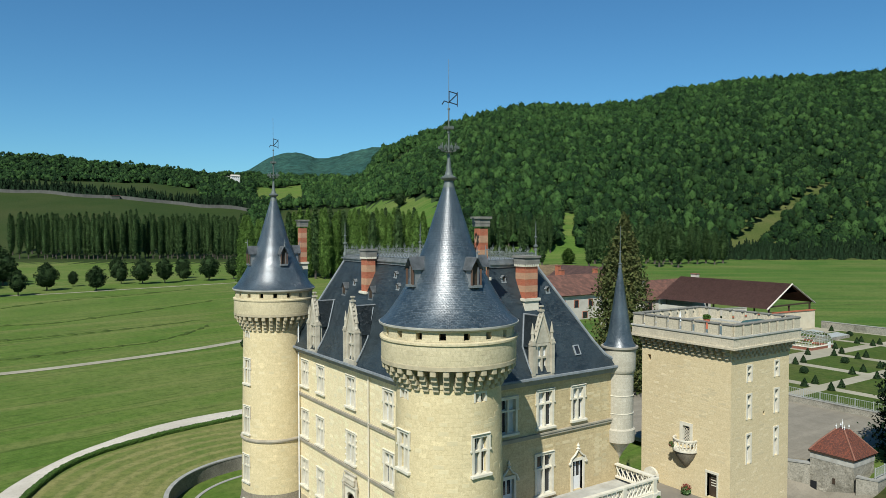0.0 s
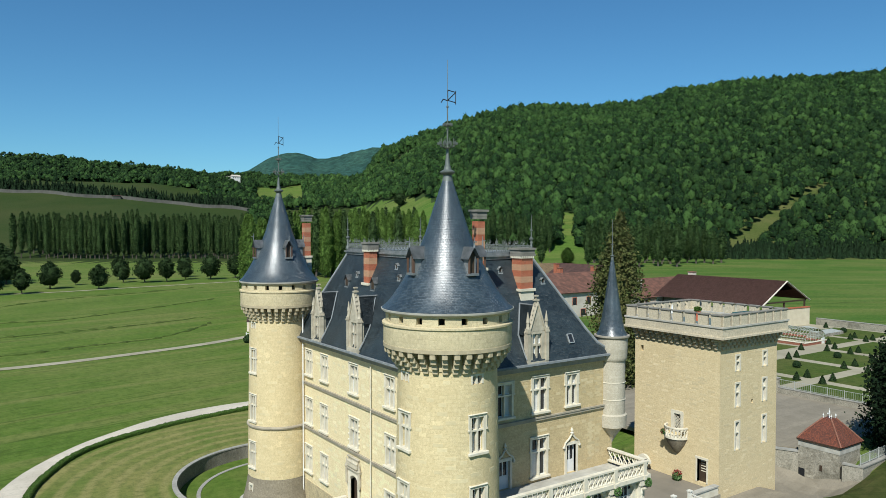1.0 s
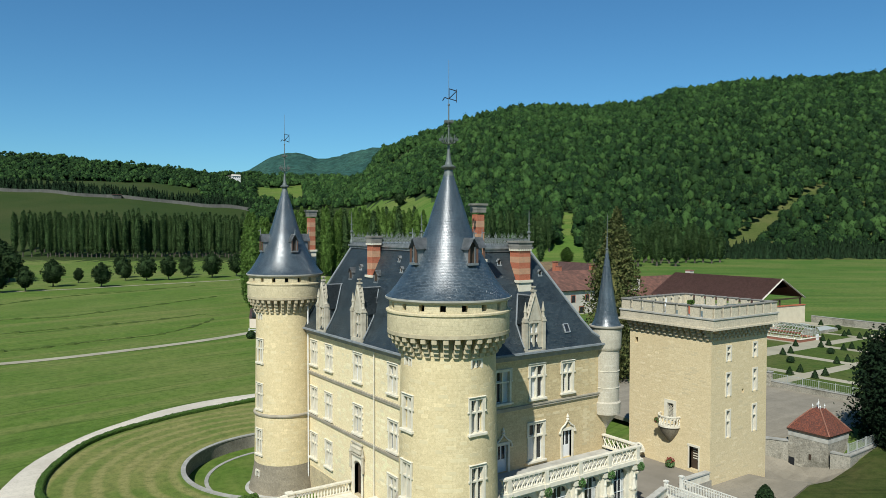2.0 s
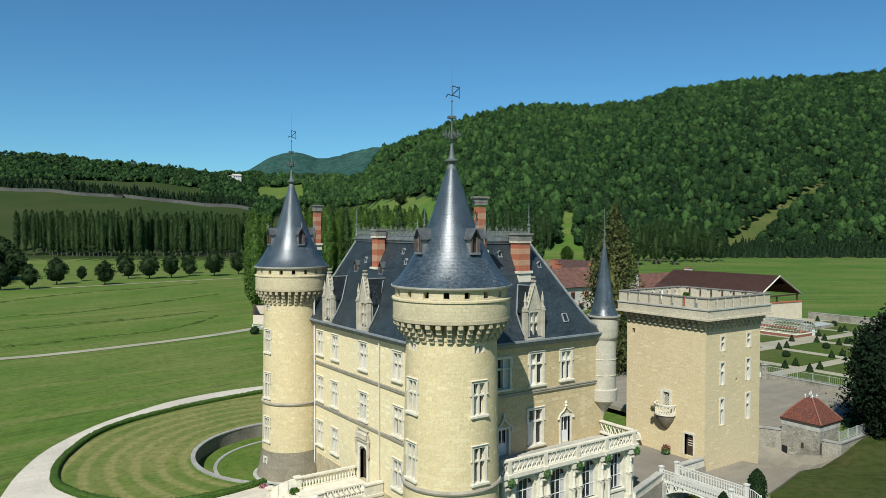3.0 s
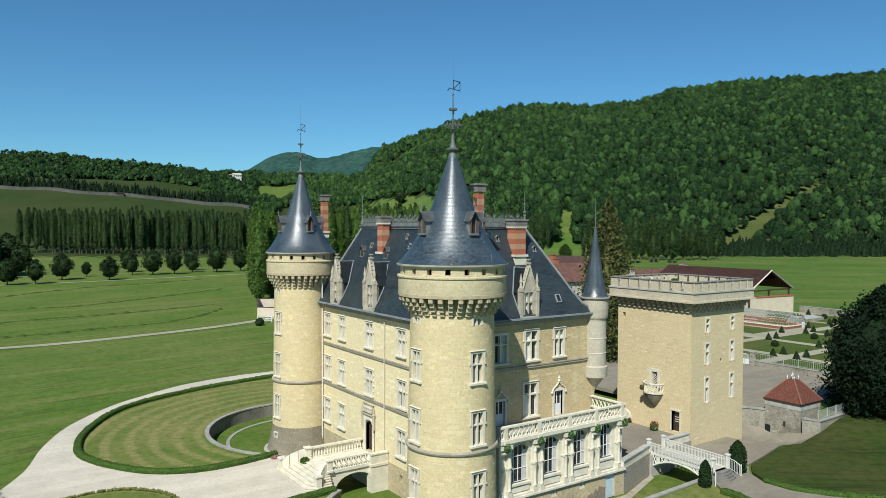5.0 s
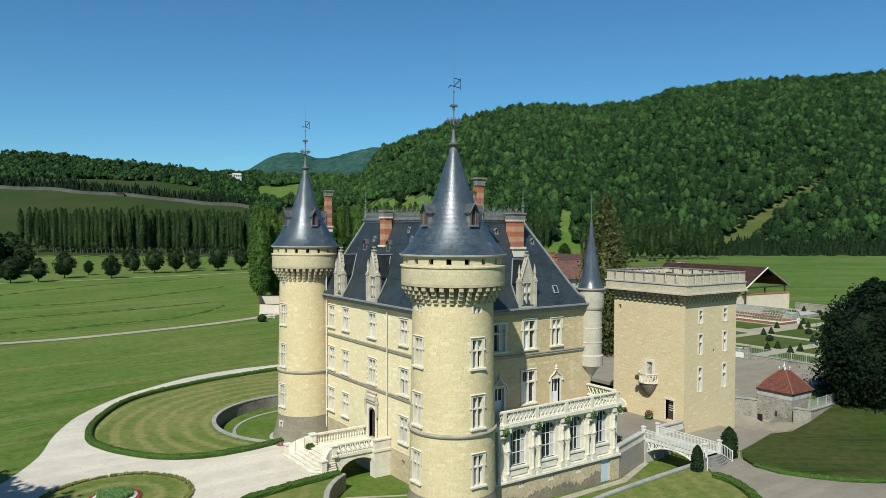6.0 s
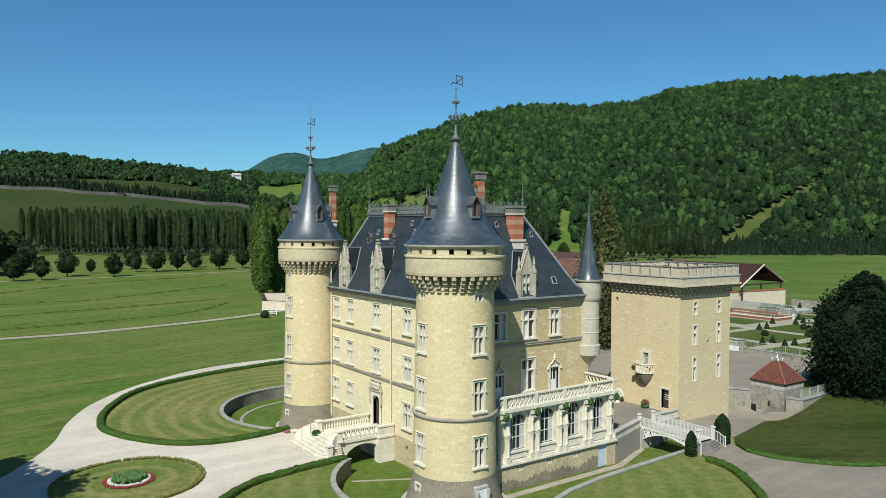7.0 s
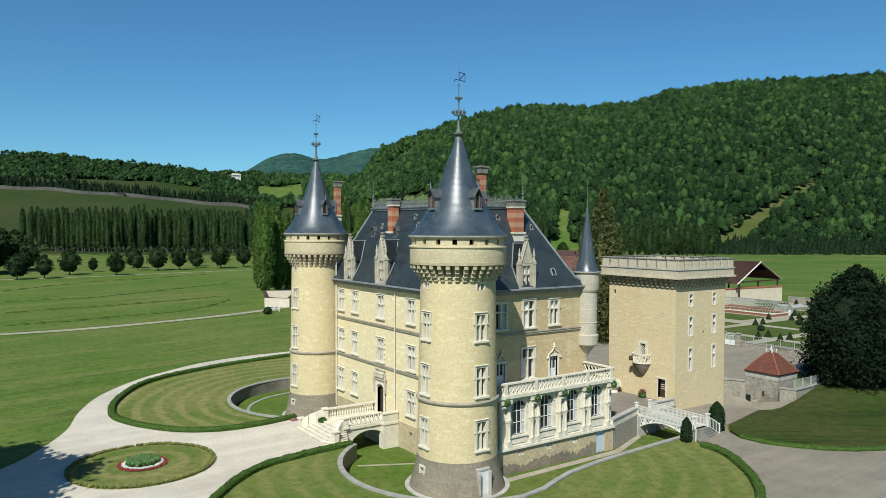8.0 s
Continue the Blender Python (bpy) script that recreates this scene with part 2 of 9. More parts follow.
LAWN = turf("moat lawn", (0.084, 0.146, 0.020), (0.118, 0.172, 0.030), (0.19, 0.185, 0.06), 0.35, broad=0.09)
GRASS = turf("meadow grass", (0.086, 0.148, 0.021), (0.122, 0.176, 0.032), (0.20, 0.20, 0.065), 0.10, 0.16, -0.2, 0.018)
HEDGE = leaves("clipped hedge", (0.062, 0.122, 0.019), (0.086, 0.153, 0.026), (0.12, 0.185, 0.038), 1.2, 9.0, relief=0.08)


# ---- mesh helpers ----
def uv_box(bm):
    """Metre UVs on each face by the way it looks; faces that already have them keep them."""
    layer = bm.loops.layers.uv.get("UVMap") or bm.loops.layers.uv.new("UVMap")
    for f in bm.faces:
        if f.tag:
            continue
        n = f.normal
        for loop in f.loops:
            p = loop.vert.co
            if abs(n.z) > 0.8:
                loop[layer].uv = (p.x, p.y)
            else:
                h = math.hypot(n.x, n.y) or 1.0
                loop[layer].uv = ((-n.y * p.x + n.x * p.y) / h, p.z / max(h, 0.3))
    return bm


def part(name, bm, material, parent=None, label="", smooth=False, m=None):
    """Links a bmesh as one mesh object under a thing or a part."""
    bm.normal_update()
    uv_box(bm)
    mesh = bpy.data.meshes.new(name)
    bm.to_mesh(mesh)
    bm.free()
    mesh.materials.append(material)
    if smooth:
        mesh.polygons.foreach_set("use_smooth", [True] * len(mesh.polygons))
        mesh.set_sharp_from_angle(angle=radians(35))
    ob = new(name, mesh)
    ob.parent = parent
    if m is not None:
        ob.matrix_local = m
    if label:
        ob["label"] = label
    return ob


def again(ob, parent, m, name=None):
    """The same mesh once more, as an object of its own."""
    other = new(name or ob.name.split(".")[0], ob.data)
    other.parent = parent
    other.matrix_local = m
    return other


def thing(name, label, category, group="", kind="", at=(0, 0, 0), turn=0):
    """An empty at a thing's base, which its parts hang under."""
    ob = new(name)
    ob.empty_display_size = 0.3
    ob.matrix_local = pose(*at, 0, 0, turn)
    return tagged(ob, label, category, group, kind)


def box(bm, x0, y0, z0, x1, y1, z1, m=None, bevel=0.0):
    """A box between two corners."""
    made = bmesh.ops.create_cube(bm, size=1.0)["verts"]
    for v in made:
        v.co = Vector((x0 + (v.co.x + 0.5) * (x1 - x0), y0 + (v.co.y + 0.5) * (y1 - y0), z0 + (v.co.z + 0.5) * (z1 - z0)))
    if bevel:
        edges = list({e for v in made for e in v.link_edges})
        made = bmesh.ops.bevel(bm, geom=edges, offset=bevel, segments=1, affect="EDGES", clamp_overlap=True)["verts"]
    if m is not None:
        bmesh.ops.transform(bm, matrix=m, verts=list(set(made)))
    return bm


def boxes(*rows, bevel=0.0):
    bm = bmesh.new()
    for r in rows:
        box(bm, *r, bevel=bevel)
    return bm


def lathe(bm, profile, seg=48, at=(0, 0), a0=0.0, a1=2 * math.pi, scale=None):
    """Turns a profile of (radius, z) about an upright axis, with UVs in metres."""
    layer = bm.loops.layers.uv.get("UVMap") or bm.loops.layers.uv.new("UVMap")
    full = abs(a1 - a0 - 2 * math.pi) < 1e-6
    count = seg if full else seg + 1
    ref = scale or max(r for r, _ in profile)
    rings, run, along = [], 0.0, []
    for k, (r, z) in enumerate(profile):
        if k:
            run += math.hypot(r - profile[k - 1][0], z - profile[k - 1][1])
        along.append(run)
        rings.append([bm.verts.new((at[0] + r * math.cos(a0 + (a1 - a0) * j / seg), at[1] + r * math.sin(a0 + (a1 - a0) * j / seg), z)) for j in range(count)])
    for k in range(len(profile) - 1):
        for j in range(seg):
            j2 = (j + 1) % count
            f = bm.faces.new((rings[k][j], rings[k][j2], rings[k + 1][j2], rings[k + 1][j]))
            f.tag = True
            width = (a1 - a0) * ref
            for loop, (u, v) in zip(f.loops, ((j, k), (j + 1, k), (j + 1, k + 1), (j, k + 1))):
                loop[layer].uv = (u / seg * width, along[v])
    return bm


def tube(bm, points, radius, seg=6):
    """A round bar along points."""
    rings = []
    for k, p in enumerate(points):
        a, b = Vector(points[max(k - 1, 0)]), Vector(points[min(k + 1, len(points) - 1)])
        q = (b - a).to_track_quat("Z", "Y").to_matrix()
        r = radius[k] if isinstance(radius, (list, tuple)) else radius
        rings.append([bm.verts.new(Vector(p) + q @ Vector((r * math.cos(2 * math.pi * j / seg), r * math.sin(2 * math.pi * j / seg), 0))) for j in range(seg)])
    for k in range(len(rings) - 1):
        for j in range(seg):
            bm.faces.new((rings[k][j], rings[k][(j + 1) % seg], rings[k + 1][(j + 1) % seg], rings[k + 1][j]))
    for ring in (rings[0][::-1], rings[-1]):
        bm.faces.new(ring)
    return bm


def slab(bm, outline, z0, z1):
    """A flat outline (counter-clockwise) with thickness."""
    low = [bm.verts.new((x, y, z0)) for x, y in outline]
    top = [bm.verts.new((x, y, z1)) for x, y in outline]
    bm.faces.new(top)
    bm.faces.new(low[::-1])
    n = len(outline)
    for k in range(n):
        bm.faces.new((low[k], low[(k + 1) % n], top[(k + 1) % n], top[k]))
    return bm


def pierced(bm, us, zs, holes, place, thick):
    """A wall as a grid over u and z, with openings (u0, u1, z0, z1) right through it. place(u, z, d) gives the point at depth d."""
    us = sorted({round(u, 4) for u in [*us, *(v for h in holes for v in h[:2])]})
    zs = sorted({round(z, 4) for z in [*zs, *(v for h in holes for v in h[2:])]})
    layer = bm.loops.layers.uv.get("UVMap") or bm.loops.layers.uv.new("UVMap")
    solid = {}
    for i in range(len(us) - 1):
        for k in range(len(zs) - 1):
            u, z = (us[i] + us[i + 1]) / 2, (zs[k] + zs[k + 1]) / 2
            solid[i, k] = not any(h[0] < u < h[1] and h[2] < z < h[3] for h in holes)
    verts = {}

    def vert(i, k, d):
        if (i, k, d) not in verts:
            verts[i, k, d] = bm.verts.new(place(us[i], zs[k], d))
        return verts[i, k, d]

    for (i, k), full in solid.items():
        if not full:
            continue
        f = bm.faces.new((vert(i, k, 0), vert(i + 1, k, 0), vert(i + 1, k + 1, 0), vert(i, k + 1, 0)))
        f.tag = True
        for loop, (a, b) in zip(f.loops, ((i, k), (i + 1, k), (i + 1, k + 1), (i, k + 1))):
            loop[layer].uv = (us[a], zs[b])
        bm.faces.new((vert(i, k, thick), vert(i, k + 1, thick), vert(i + 1, k + 1, thick), vert(i + 1, k, thick)))
        for (di, dk), (p, q) in {(-1, 0): ((i, k), (i, k + 1)), (1, 0): ((i + 1, k + 1), (i + 1, k)), (0, -1): ((i + 1, k), (i, k)), (0, 1): ((i, k + 1), (i + 1, k + 1))}.items():
            if not solid.get((i + di, k + dk), False):
                bm.faces.new((vert(*p, 0), vert(*q, 0), vert(*q, thick), vert(*p, thick))[::-1])
    return bm


def arc(cx, cy, r, a0, a1, n):
    """Points on an arc, angles in degrees."""
    return [(cx + r * math.cos(radians(a0 + (a1 - a0) * k / n)), cy + r * math.sin(radians(a0 + (a1 - a0) * k / n))) for k in range(n + 1)]


def smooth_line(points, n=6):
    """A rounded line through points."""
    out = []
    p = [Vector(q) for q in points]
    for k in range(len(p) - 1):
        a, b, c, d = p[max(k - 1, 0)], p[k], p[k + 1], p[min(k + 2, len(p) - 1)]
        for j in range(n):
            t = j / n
            out.append(tuple(0.5 * ((2 * b) + (c - a) * t + (2 * a - 5 * b + 4 * c - d) * t * t + (3 * b - a - 3 * c + d) * t ** 3)))
    return out + [tuple(p[-1])]


# ---- lie of the land ----
BASE = 2.3                      # level of drive and lawns
MOAT = 1.0                      # floor of the dry moat
SURVEY = Vector((-33.5, -46.1))  # a point from which bearings are taken
AHEAD, ASIDE = Vector((0.5705, 0.8213)), Vector((0.8213, -0.5705))
# bearing (aside / ahead), foot of the slope, crest distance, crest height
SLOPES = [(-1.6, 520, 1150, 135), (-0.61, 520, 1150, 128), (-0.45, 520, 1150, 116), (-0.30, 540, 1200, 106), (-0.22, 560, 1350, 116),
          (-0.12, 560, 1350, 124), (-0.078, 540, 1160, 144), (-0.05, 520, 1120, 150), (-0.02, 500, 1060, 155), (0.01, 490, 1045, 166), (0.041, 480, 1035, 174), (0.067, 480, 1030, 178),
          (0.134, 480, 1045, 186), (0.168, 480, 1050, 188),
          (0.246, 490, 1070, 200), (0.324, 500, 1090, 218), (0.40, 500, 1100, 233), (0.48, 500, 1110, 241), (0.61, 500, 1120, 252), (1.6, 500, 1150, 300)]


def bearing(x, y):
    d = Vector((x, y)) - SURVEY
    ahead = d.dot(AHEAD)
    return (d.dot(ASIDE) / ahead if ahead > 1 else (9 if d.dot(ASIDE) > 0 else -9)), ahead


def spot(side, ahead):
    """The plan place at a bearing and a distance ahead."""
    p = SURVEY + AHEAD * ahead + ASIDE * (side * ahead)
    return p.x, p.y


# crest of the far mountain by bearing
MOUNTAIN = [(-1.6, 120), (-0.36, 200), (-0.30, 300), (-0.269, 338), (-0.247, 396), (-0.222, 426), (-0.205, 432), (-0.19, 422), (-0.176, 400), (-0.162, 400), (-0.148, 412), (-0.114, 446),
            (-0.078, 472), (-0.05, 480), (0.0, 420), (0.1, 300), (1.6, 150)]


# foot of the woods beyond the meadow in the gap, by bearing
WOOD_FOOT = [(-1.6, 640), (-0.26, 640), (-0.22, 850), (-0.12, 840), (-0.1, 795), (-0.07, 745), (-0.04, 700), (-0.01, 643), (0.02, 600), (1.6, 500)]


def rise(rows, side):
    """Smooth height between the rows (bearing, height)."""
    for (s0, h0), (s1, h1) in zip(rows, rows[1:]):
        if s0 <= side <= s1:
            k = (side - s0) / (s1 - s0)
            return h0 + (h1 - h0) * k
    return rows[-1][1]


def land(x, y):
    """Height of the ground."""
    side, ahead = bearing(x, y)
    side = max(-1.59, min(1.59, side))
    for a, b in zip(SLOPES, SLOPES[1:]):
        if a[0] <= side <= b[0]:
            k = (side - a[0]) / (b[0] - a[0])
            k = k * k * (3 - 2 * k)
            foot, crest, top = (a[i] + (b[i] - a[i]) * k for i in (1, 2, 3))
    if ahead < 130 or (55 < x < 150 and -10 < y < 70):
        k = max(0.0, min(1.0, (x - 40) / 12)) * max(0.0, min(1.0, (y + 14) / 8))
        k = k * k * (3 - 2 * k)
        q = math.hypot((x - 41.2) / 6.5, (y - 1.2) / 5.5)
        dip = max(0.0, 1 - q * q) ** 1.2 if q < 1 else 0.0
        return BASE + 1.1 * k - 2.0 * dip
    z = BASE + 1.9 * min(1, (ahead - 130) / 300)
    if ahead > foot:
        k = min(1.0, (ahead - foot) / (crest - foot))
        bulge = 1 + 0.25 * k * (1 - k) if side > -0.05 else 1
        z += (top - z) * k * bulge
        z += 9 * k * noise.noise(Vector((x * 0.006, y * 0.006, 0))) + 4 * k * noise.noise(Vector((x * 0.02, y * 0.02, 3)))
    if ahead > crest:
        z -= min(80, (ahead - crest) * 0.12)
        far = max(0.0, 1 - abs(ahead - 3900) / 1100)
        if far > 0:
            z = z * (1 - far) + far * (rise(MOUNTAIN, side) + 9 * noise.noise(Vector((x * 0.006, y * 0.006, 7))) + 7 * noise.noise(Vector((x * 0.03, y * 0.03, 9))))
    return z


def wooded(side, ahead):
    """How thickly trees stand at a bearing and a distance: 0 for open meadow."""
    n = noise.noise(Vector((side * 9, ahead * 0.012, 0)))
    if abs(side + 0.285) < 0.012 and 1060 < ahead < 1200:
        return 0
    if side < -0.26:                                  # meadows and woods behind the long wall
        if ahead < 820:
            return 0
        if ahead < 850:
            return 0.7
        if ahead < 985 and side < -0.33:
            return 1.0 if n > 0.25 else 0.0
        return 1.0
    if side < -0.02:                                  # patchwork of fields in the gap
        if ahead < rise(WOOD_FOOT, side) + 8 * n:
            return 0
        if 890 < ahead < 1110 and -0.255 < side + 0.01 * n < -0.19:
            return 0
        if 1170 < ahead < 1360 and -0.148 < side < -0.098:
            return 0
        return 1.0 if n > -0.5 else 0.0
    if ahead < 500:
        return 0
    if side < 0.02 and ahead < rise(WOOD_FOOT, side) + 8 * n:
        return 0
    if 0.156 < side < 0.174 and ahead < 575:
        return 0
    lane = 0.366 + (ahead - 492) * 0.00105            # a cleared strip that climbs the slope
    if side > 0.3 and ahead < 642 and abs(side - lane) < 0.0130 + (642 - ahead) * 0.00006:
        return 0
    return 1.0


MOAT_EDGE = (arc(1.3, 1.7, 9.6, 123, 263, 40) + [(2.4, -7.5), (4.3, -6.75), (6.4, -6.05), (10.3, -5.45), (15.4, -5.1), (22.5, -4.75), (27.0, -4.5), (27.0, 0.4), (33, 3), (33, 11),
             (16, 31)] + arc(2.4, 28.7, 10.6, 12, 217, 56) + [(-4.9, 20.9), (-4.0, 19.5), (-4.0, 10.6)])


def ground_sheet():
    """One sheet from the moat's edge to the horizon, with the hole of the moat in it."""
    from mathutils.geometry import delaunay_2d_cdt
    points = [Vector(p) for p in MOAT_EDGE]
    edges = [(k, (k + 1) % len(points)) for k in range(len(points))]
    hole = list(MOAT_EDGE)

    def inside(x, y):
        hit = False
        for k in range(len(hole)):
            (x0, y0), (x1, y1) = hole[k - 1], hole[k]
            if (y0 > y) != (y1 > y) and x < (x1 - x0) * (y - y0) / (y1 - y0) + x0:
                hit = not hit
        return hit

    points += [Vector((34.2 + 1.3 * i, -9.1 + 1.3 * k)) for i in range(17) for k in range(14)]
    centre = Vector((10, 12))
    radius = 26.0
    while radius < 130:
        n = 72
        points += [centre + Vector((radius * math.cos(2 * math.pi * k / n), radius * math.sin(2 * math.pi * k / n))) for k in range(n)]
        radius *= 1.35
    for ahead in [130, 160, 200, 250, 310, 370, 430] + list(range(470, 1260, 18)) + [1300, 1400, 1600, 1900, 2300, 2700, 3000] + list(range(3150, 3960, 60)) + [4000, 4150, 4400]:
        step = 0.022 if ahead < 1300 else 0.008 if ahead < 3100 else 0.005
        lim = 1.25 if ahead < 1300 else 0.7 if ahead < 3100 else 0.42
        side = -lim
        while side <= lim + 1e-6:
            points.append(Vector(spot(side, ahead)))
            side += step
    points += [Vector(p) for p in ((-1500, -1500), (0, -1500), (1500, -1500), (-1500, 0), (2600, 0), (-2200, 1200), (-600, -600), (600, -700), (-500, 100), (3200, -1500), (-2200, 3800))]
    co, _, faces, *_ = delaunay_2d_cdt(points, edges, [], 0, 1e-4)
    bm = bmesh.new()
    verts = [bm.verts.new((p.x, p.y, land(p.x, p.y))) for p in co]
    for f in faces:
        c = sum((co[i] for i in f), Vector((0, 0))) / len(f)
        if inside(c.x, c.y):
            continue
        try:
            face = bm.faces.new([verts[i] for i in f])
        except ValueError:
            continue
        side, ahead = bearing(c.x, c.y)
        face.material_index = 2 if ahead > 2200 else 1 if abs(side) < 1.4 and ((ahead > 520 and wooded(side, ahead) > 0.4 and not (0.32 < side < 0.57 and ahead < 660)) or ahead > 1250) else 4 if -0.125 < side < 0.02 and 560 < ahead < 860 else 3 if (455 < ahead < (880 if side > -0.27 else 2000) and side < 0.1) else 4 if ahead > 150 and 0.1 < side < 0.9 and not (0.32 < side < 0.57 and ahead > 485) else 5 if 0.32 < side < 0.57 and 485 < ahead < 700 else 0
    bmesh.ops.recalc_face_normals(bm, faces=bm.faces)
    for f in bm.faces:
        if f.normal.z < 0:
            f.normal_flip()
    loose = [v for v in bm.verts if not v.link_faces]
    bmesh.ops.delete(bm, geom=loose, context="VERTS")
    ob = part("ground", bm, GRASS, None, smooth=True)
    ob.data.materials.append(WOODFLOOR)
    ob.data.materials.append(HAZEWOOD)
    ob.data.materials.append(DIMPASTURE)
    ob.data.materials.append(LUSH)
    ob.data.materials.append(DRYSLOPE)
    return tagged(ob, "mown green meadows rising to wooded hills", "ground", kind="structure")


# floor coloured dark so the gaps between crowns look shaded
WOODFLOOR = leaves("wood floor", (0.02, 0.04, 0.01), (0.035, 0.06, 0.016), (0.05, 0.075, 0.02), 0.02, 0.09)
# distance haze put into the leaf colour: bluer than the near woods
HAZEWOOD = leaves("far mountain woods", (0.030, 0.084, 0.067), (0.054, 0.126, 0.089), (0.054, 0.119, 0.079), 0.006, 0.035, 0.0, 14.0)
DRYSLOPE = turf("dry cleared slope", (0.062, 0.088, 0.020), (0.092, 0.108, 0.030), (0.150, 0.138, 0.055), 0.08, broad=0.03)
LUSH = turf("lush green pasture", (0.064, 0.133, 0.020), (0.098, 0.161, 0.028), (0.184, 0.196, 0.057), 0.05, 0.09, 0.62, 0.014)
# olive grass with the dimmer light of the far fields put into it
DIMPASTURE = turf("rough hill pasture", (0.029, 0.050, 0.010), (0.040, 0.059, 0.014), (0.066, 0.070, 0.024), 0.03, broad=0.008)
ground_sheet()


def flat(name, outline, z, material, label, category, depth=0.3, holes=False):
    bm = slab(bmesh.new(), outline, z - depth, z)
    bm.normal_update()
    if bm.faces and bm.faces[:][0].normal.z < 0:
        bmesh.ops.reverse_faces(bm, faces=bm.faces)
    ob = part(name, bm, material)
    return tagged(ob, label, category, kind="structure")


flat("moat_floor", [(-13, -12), (30, -12), (30, 44), (-13, 44)], MOAT, LAWN, "mown lawn on the floor of a dry moat", "lawn")
HEDGE_WEST = [(-4.6, 21.2), (-8.4, 20.5), (-12.2, 20.7), (-15.5, 22.7), (-18.1, 26.6), (-19.4, 30.6), (-19.1, 34.4), (-17.9, 38.3), (-14.7, 44.3), (-10.8, 48.1), (-5.1, 50.9), (-1.0, 52.3), (4.2, 53.4), (9.7, 54.4), (16, 55.4)]
DRIVE_WEST = smooth_line([(18, 59.0), (10.1, 58.1), (4.9, 58.0), (0.4, 57.3), (-4.2, 55.7), (-8.6, 52.9), (-13.5, 49.1), (-18.8, 42.5), (-22.0, 35.5), (-24.1, 28.6), (-27.5, 22.3), (-30.4, 18.8), (-37, 11), (-47, 1), (-62, -12)], 4) + [(-52, -32), (-30, -18),
              (-22, -8), (-19.6, -1.0), (-18.8, 3.0), (-17.6, 4.9), (-15.7, 6.9), (-12.6, 9.0), (-7.6, 9.9), (-4.0, 9.95), (-4.0, 19.5), (-4.9, 20.9)] + smooth_line(HEDGE_WEST, 4)
flat("drive", DRIVE_WEST[::-1], BASE + 0.02, GRAVEL, "pale gravel drive and forecourt", "drive")
COURT = [(22.6, -5.3), (21.2, -7.2), (20.9, -9.8), (19.2, -12.7), (16.8, -15.4), (13.9, -17.7), (6, -23), (14, -38), (52, -38), (46, -26), (33, -17.7), (29.8, -16.0), (28.0, -14.4), (26.6, -12.5), (25.5, -10.4), (25.4, -8.2),
         (26.6, -6.2), (28.4, -4.9), (32, -4.2), (36, -3.3), (40, -3.0), (43.6, -3.0), (44.2, 2.4), (43.0, 4.9), (38.5, 8.0), (36.9, 8.0), (36.9, 1.4), (35.6, 1.4), (34.3, 1.4), (33.0, 1.4), (31.0, 1.4), (29.0, 1.4), (27.2, 1.4), (27.2, -4.3)]


def draped(name, outline, lift, material, label, category, step=1.5, origin=(0, 0)):
    """A thin layer that follows the ground inside an outline."""
    from mathutils.geometry import delaunay_2d_cdt
    n = len(outline)
    points = [Vector(p) for p in outline]
    xs, ys = [p[0] for p in outline], [p[1] for p in outline]

    def within(x, y):
        hit = False
        for k in range(n):
            (x0, y0), (x1, y1) = outline[k - 1], outline[k]
            if (y0 > y) != (y1 > y) and x < (x1 - x0) * (y - y0) / (y1 - y0) + x0:
                hit = not hit
        return hit

    x = min(xs) + step / 2
    while x < max(xs):
        y = min(ys) + step / 2
        while y < max(ys):
            if within(x, y):
                points.append(Vector((x, y)))
            y += step
        x += step
    co, _, faces, *_ = delaunay_2d_cdt(points, [(k, (k + 1) % n) for k in range(n)], [], 0, 1e-4)
    bm = bmesh.new()
    verts = [bm.verts.new((p.x - origin[0], p.y - origin[1], land(p.x, p.y) + lift)) for p in co]
    for f in faces:
        c = sum((co[i] for i in f), Vector((0, 0))) / len(f)
        if within(c.x, c.y):
            bm.faces.new([verts[i] for i in f])
    bm.normal_update()
    for f in bm.faces:
        if f.normal.z < 0:
            f.normal_flip()
    bmesh.ops.delete(bm, geom=[v for v in bm.verts if not v.link_faces], context="VERTS")
    rim = [e for e in bm.edges if len(e.link_faces) == 1]
    for v in [g for g in bmesh.ops.extrude_edge_only(bm, edges=rim)["geom"] if isinstance(g, bmesh.types.BMVert)]:
        v.co.z -= 0.5
    return tagged(part(name, bm, material, m=pose(*origin, 0)), label, category, kind="structure")


draped("court", COURT, 0.16, YARDSAND, "grey sanded court and lane beside the keep", "court")

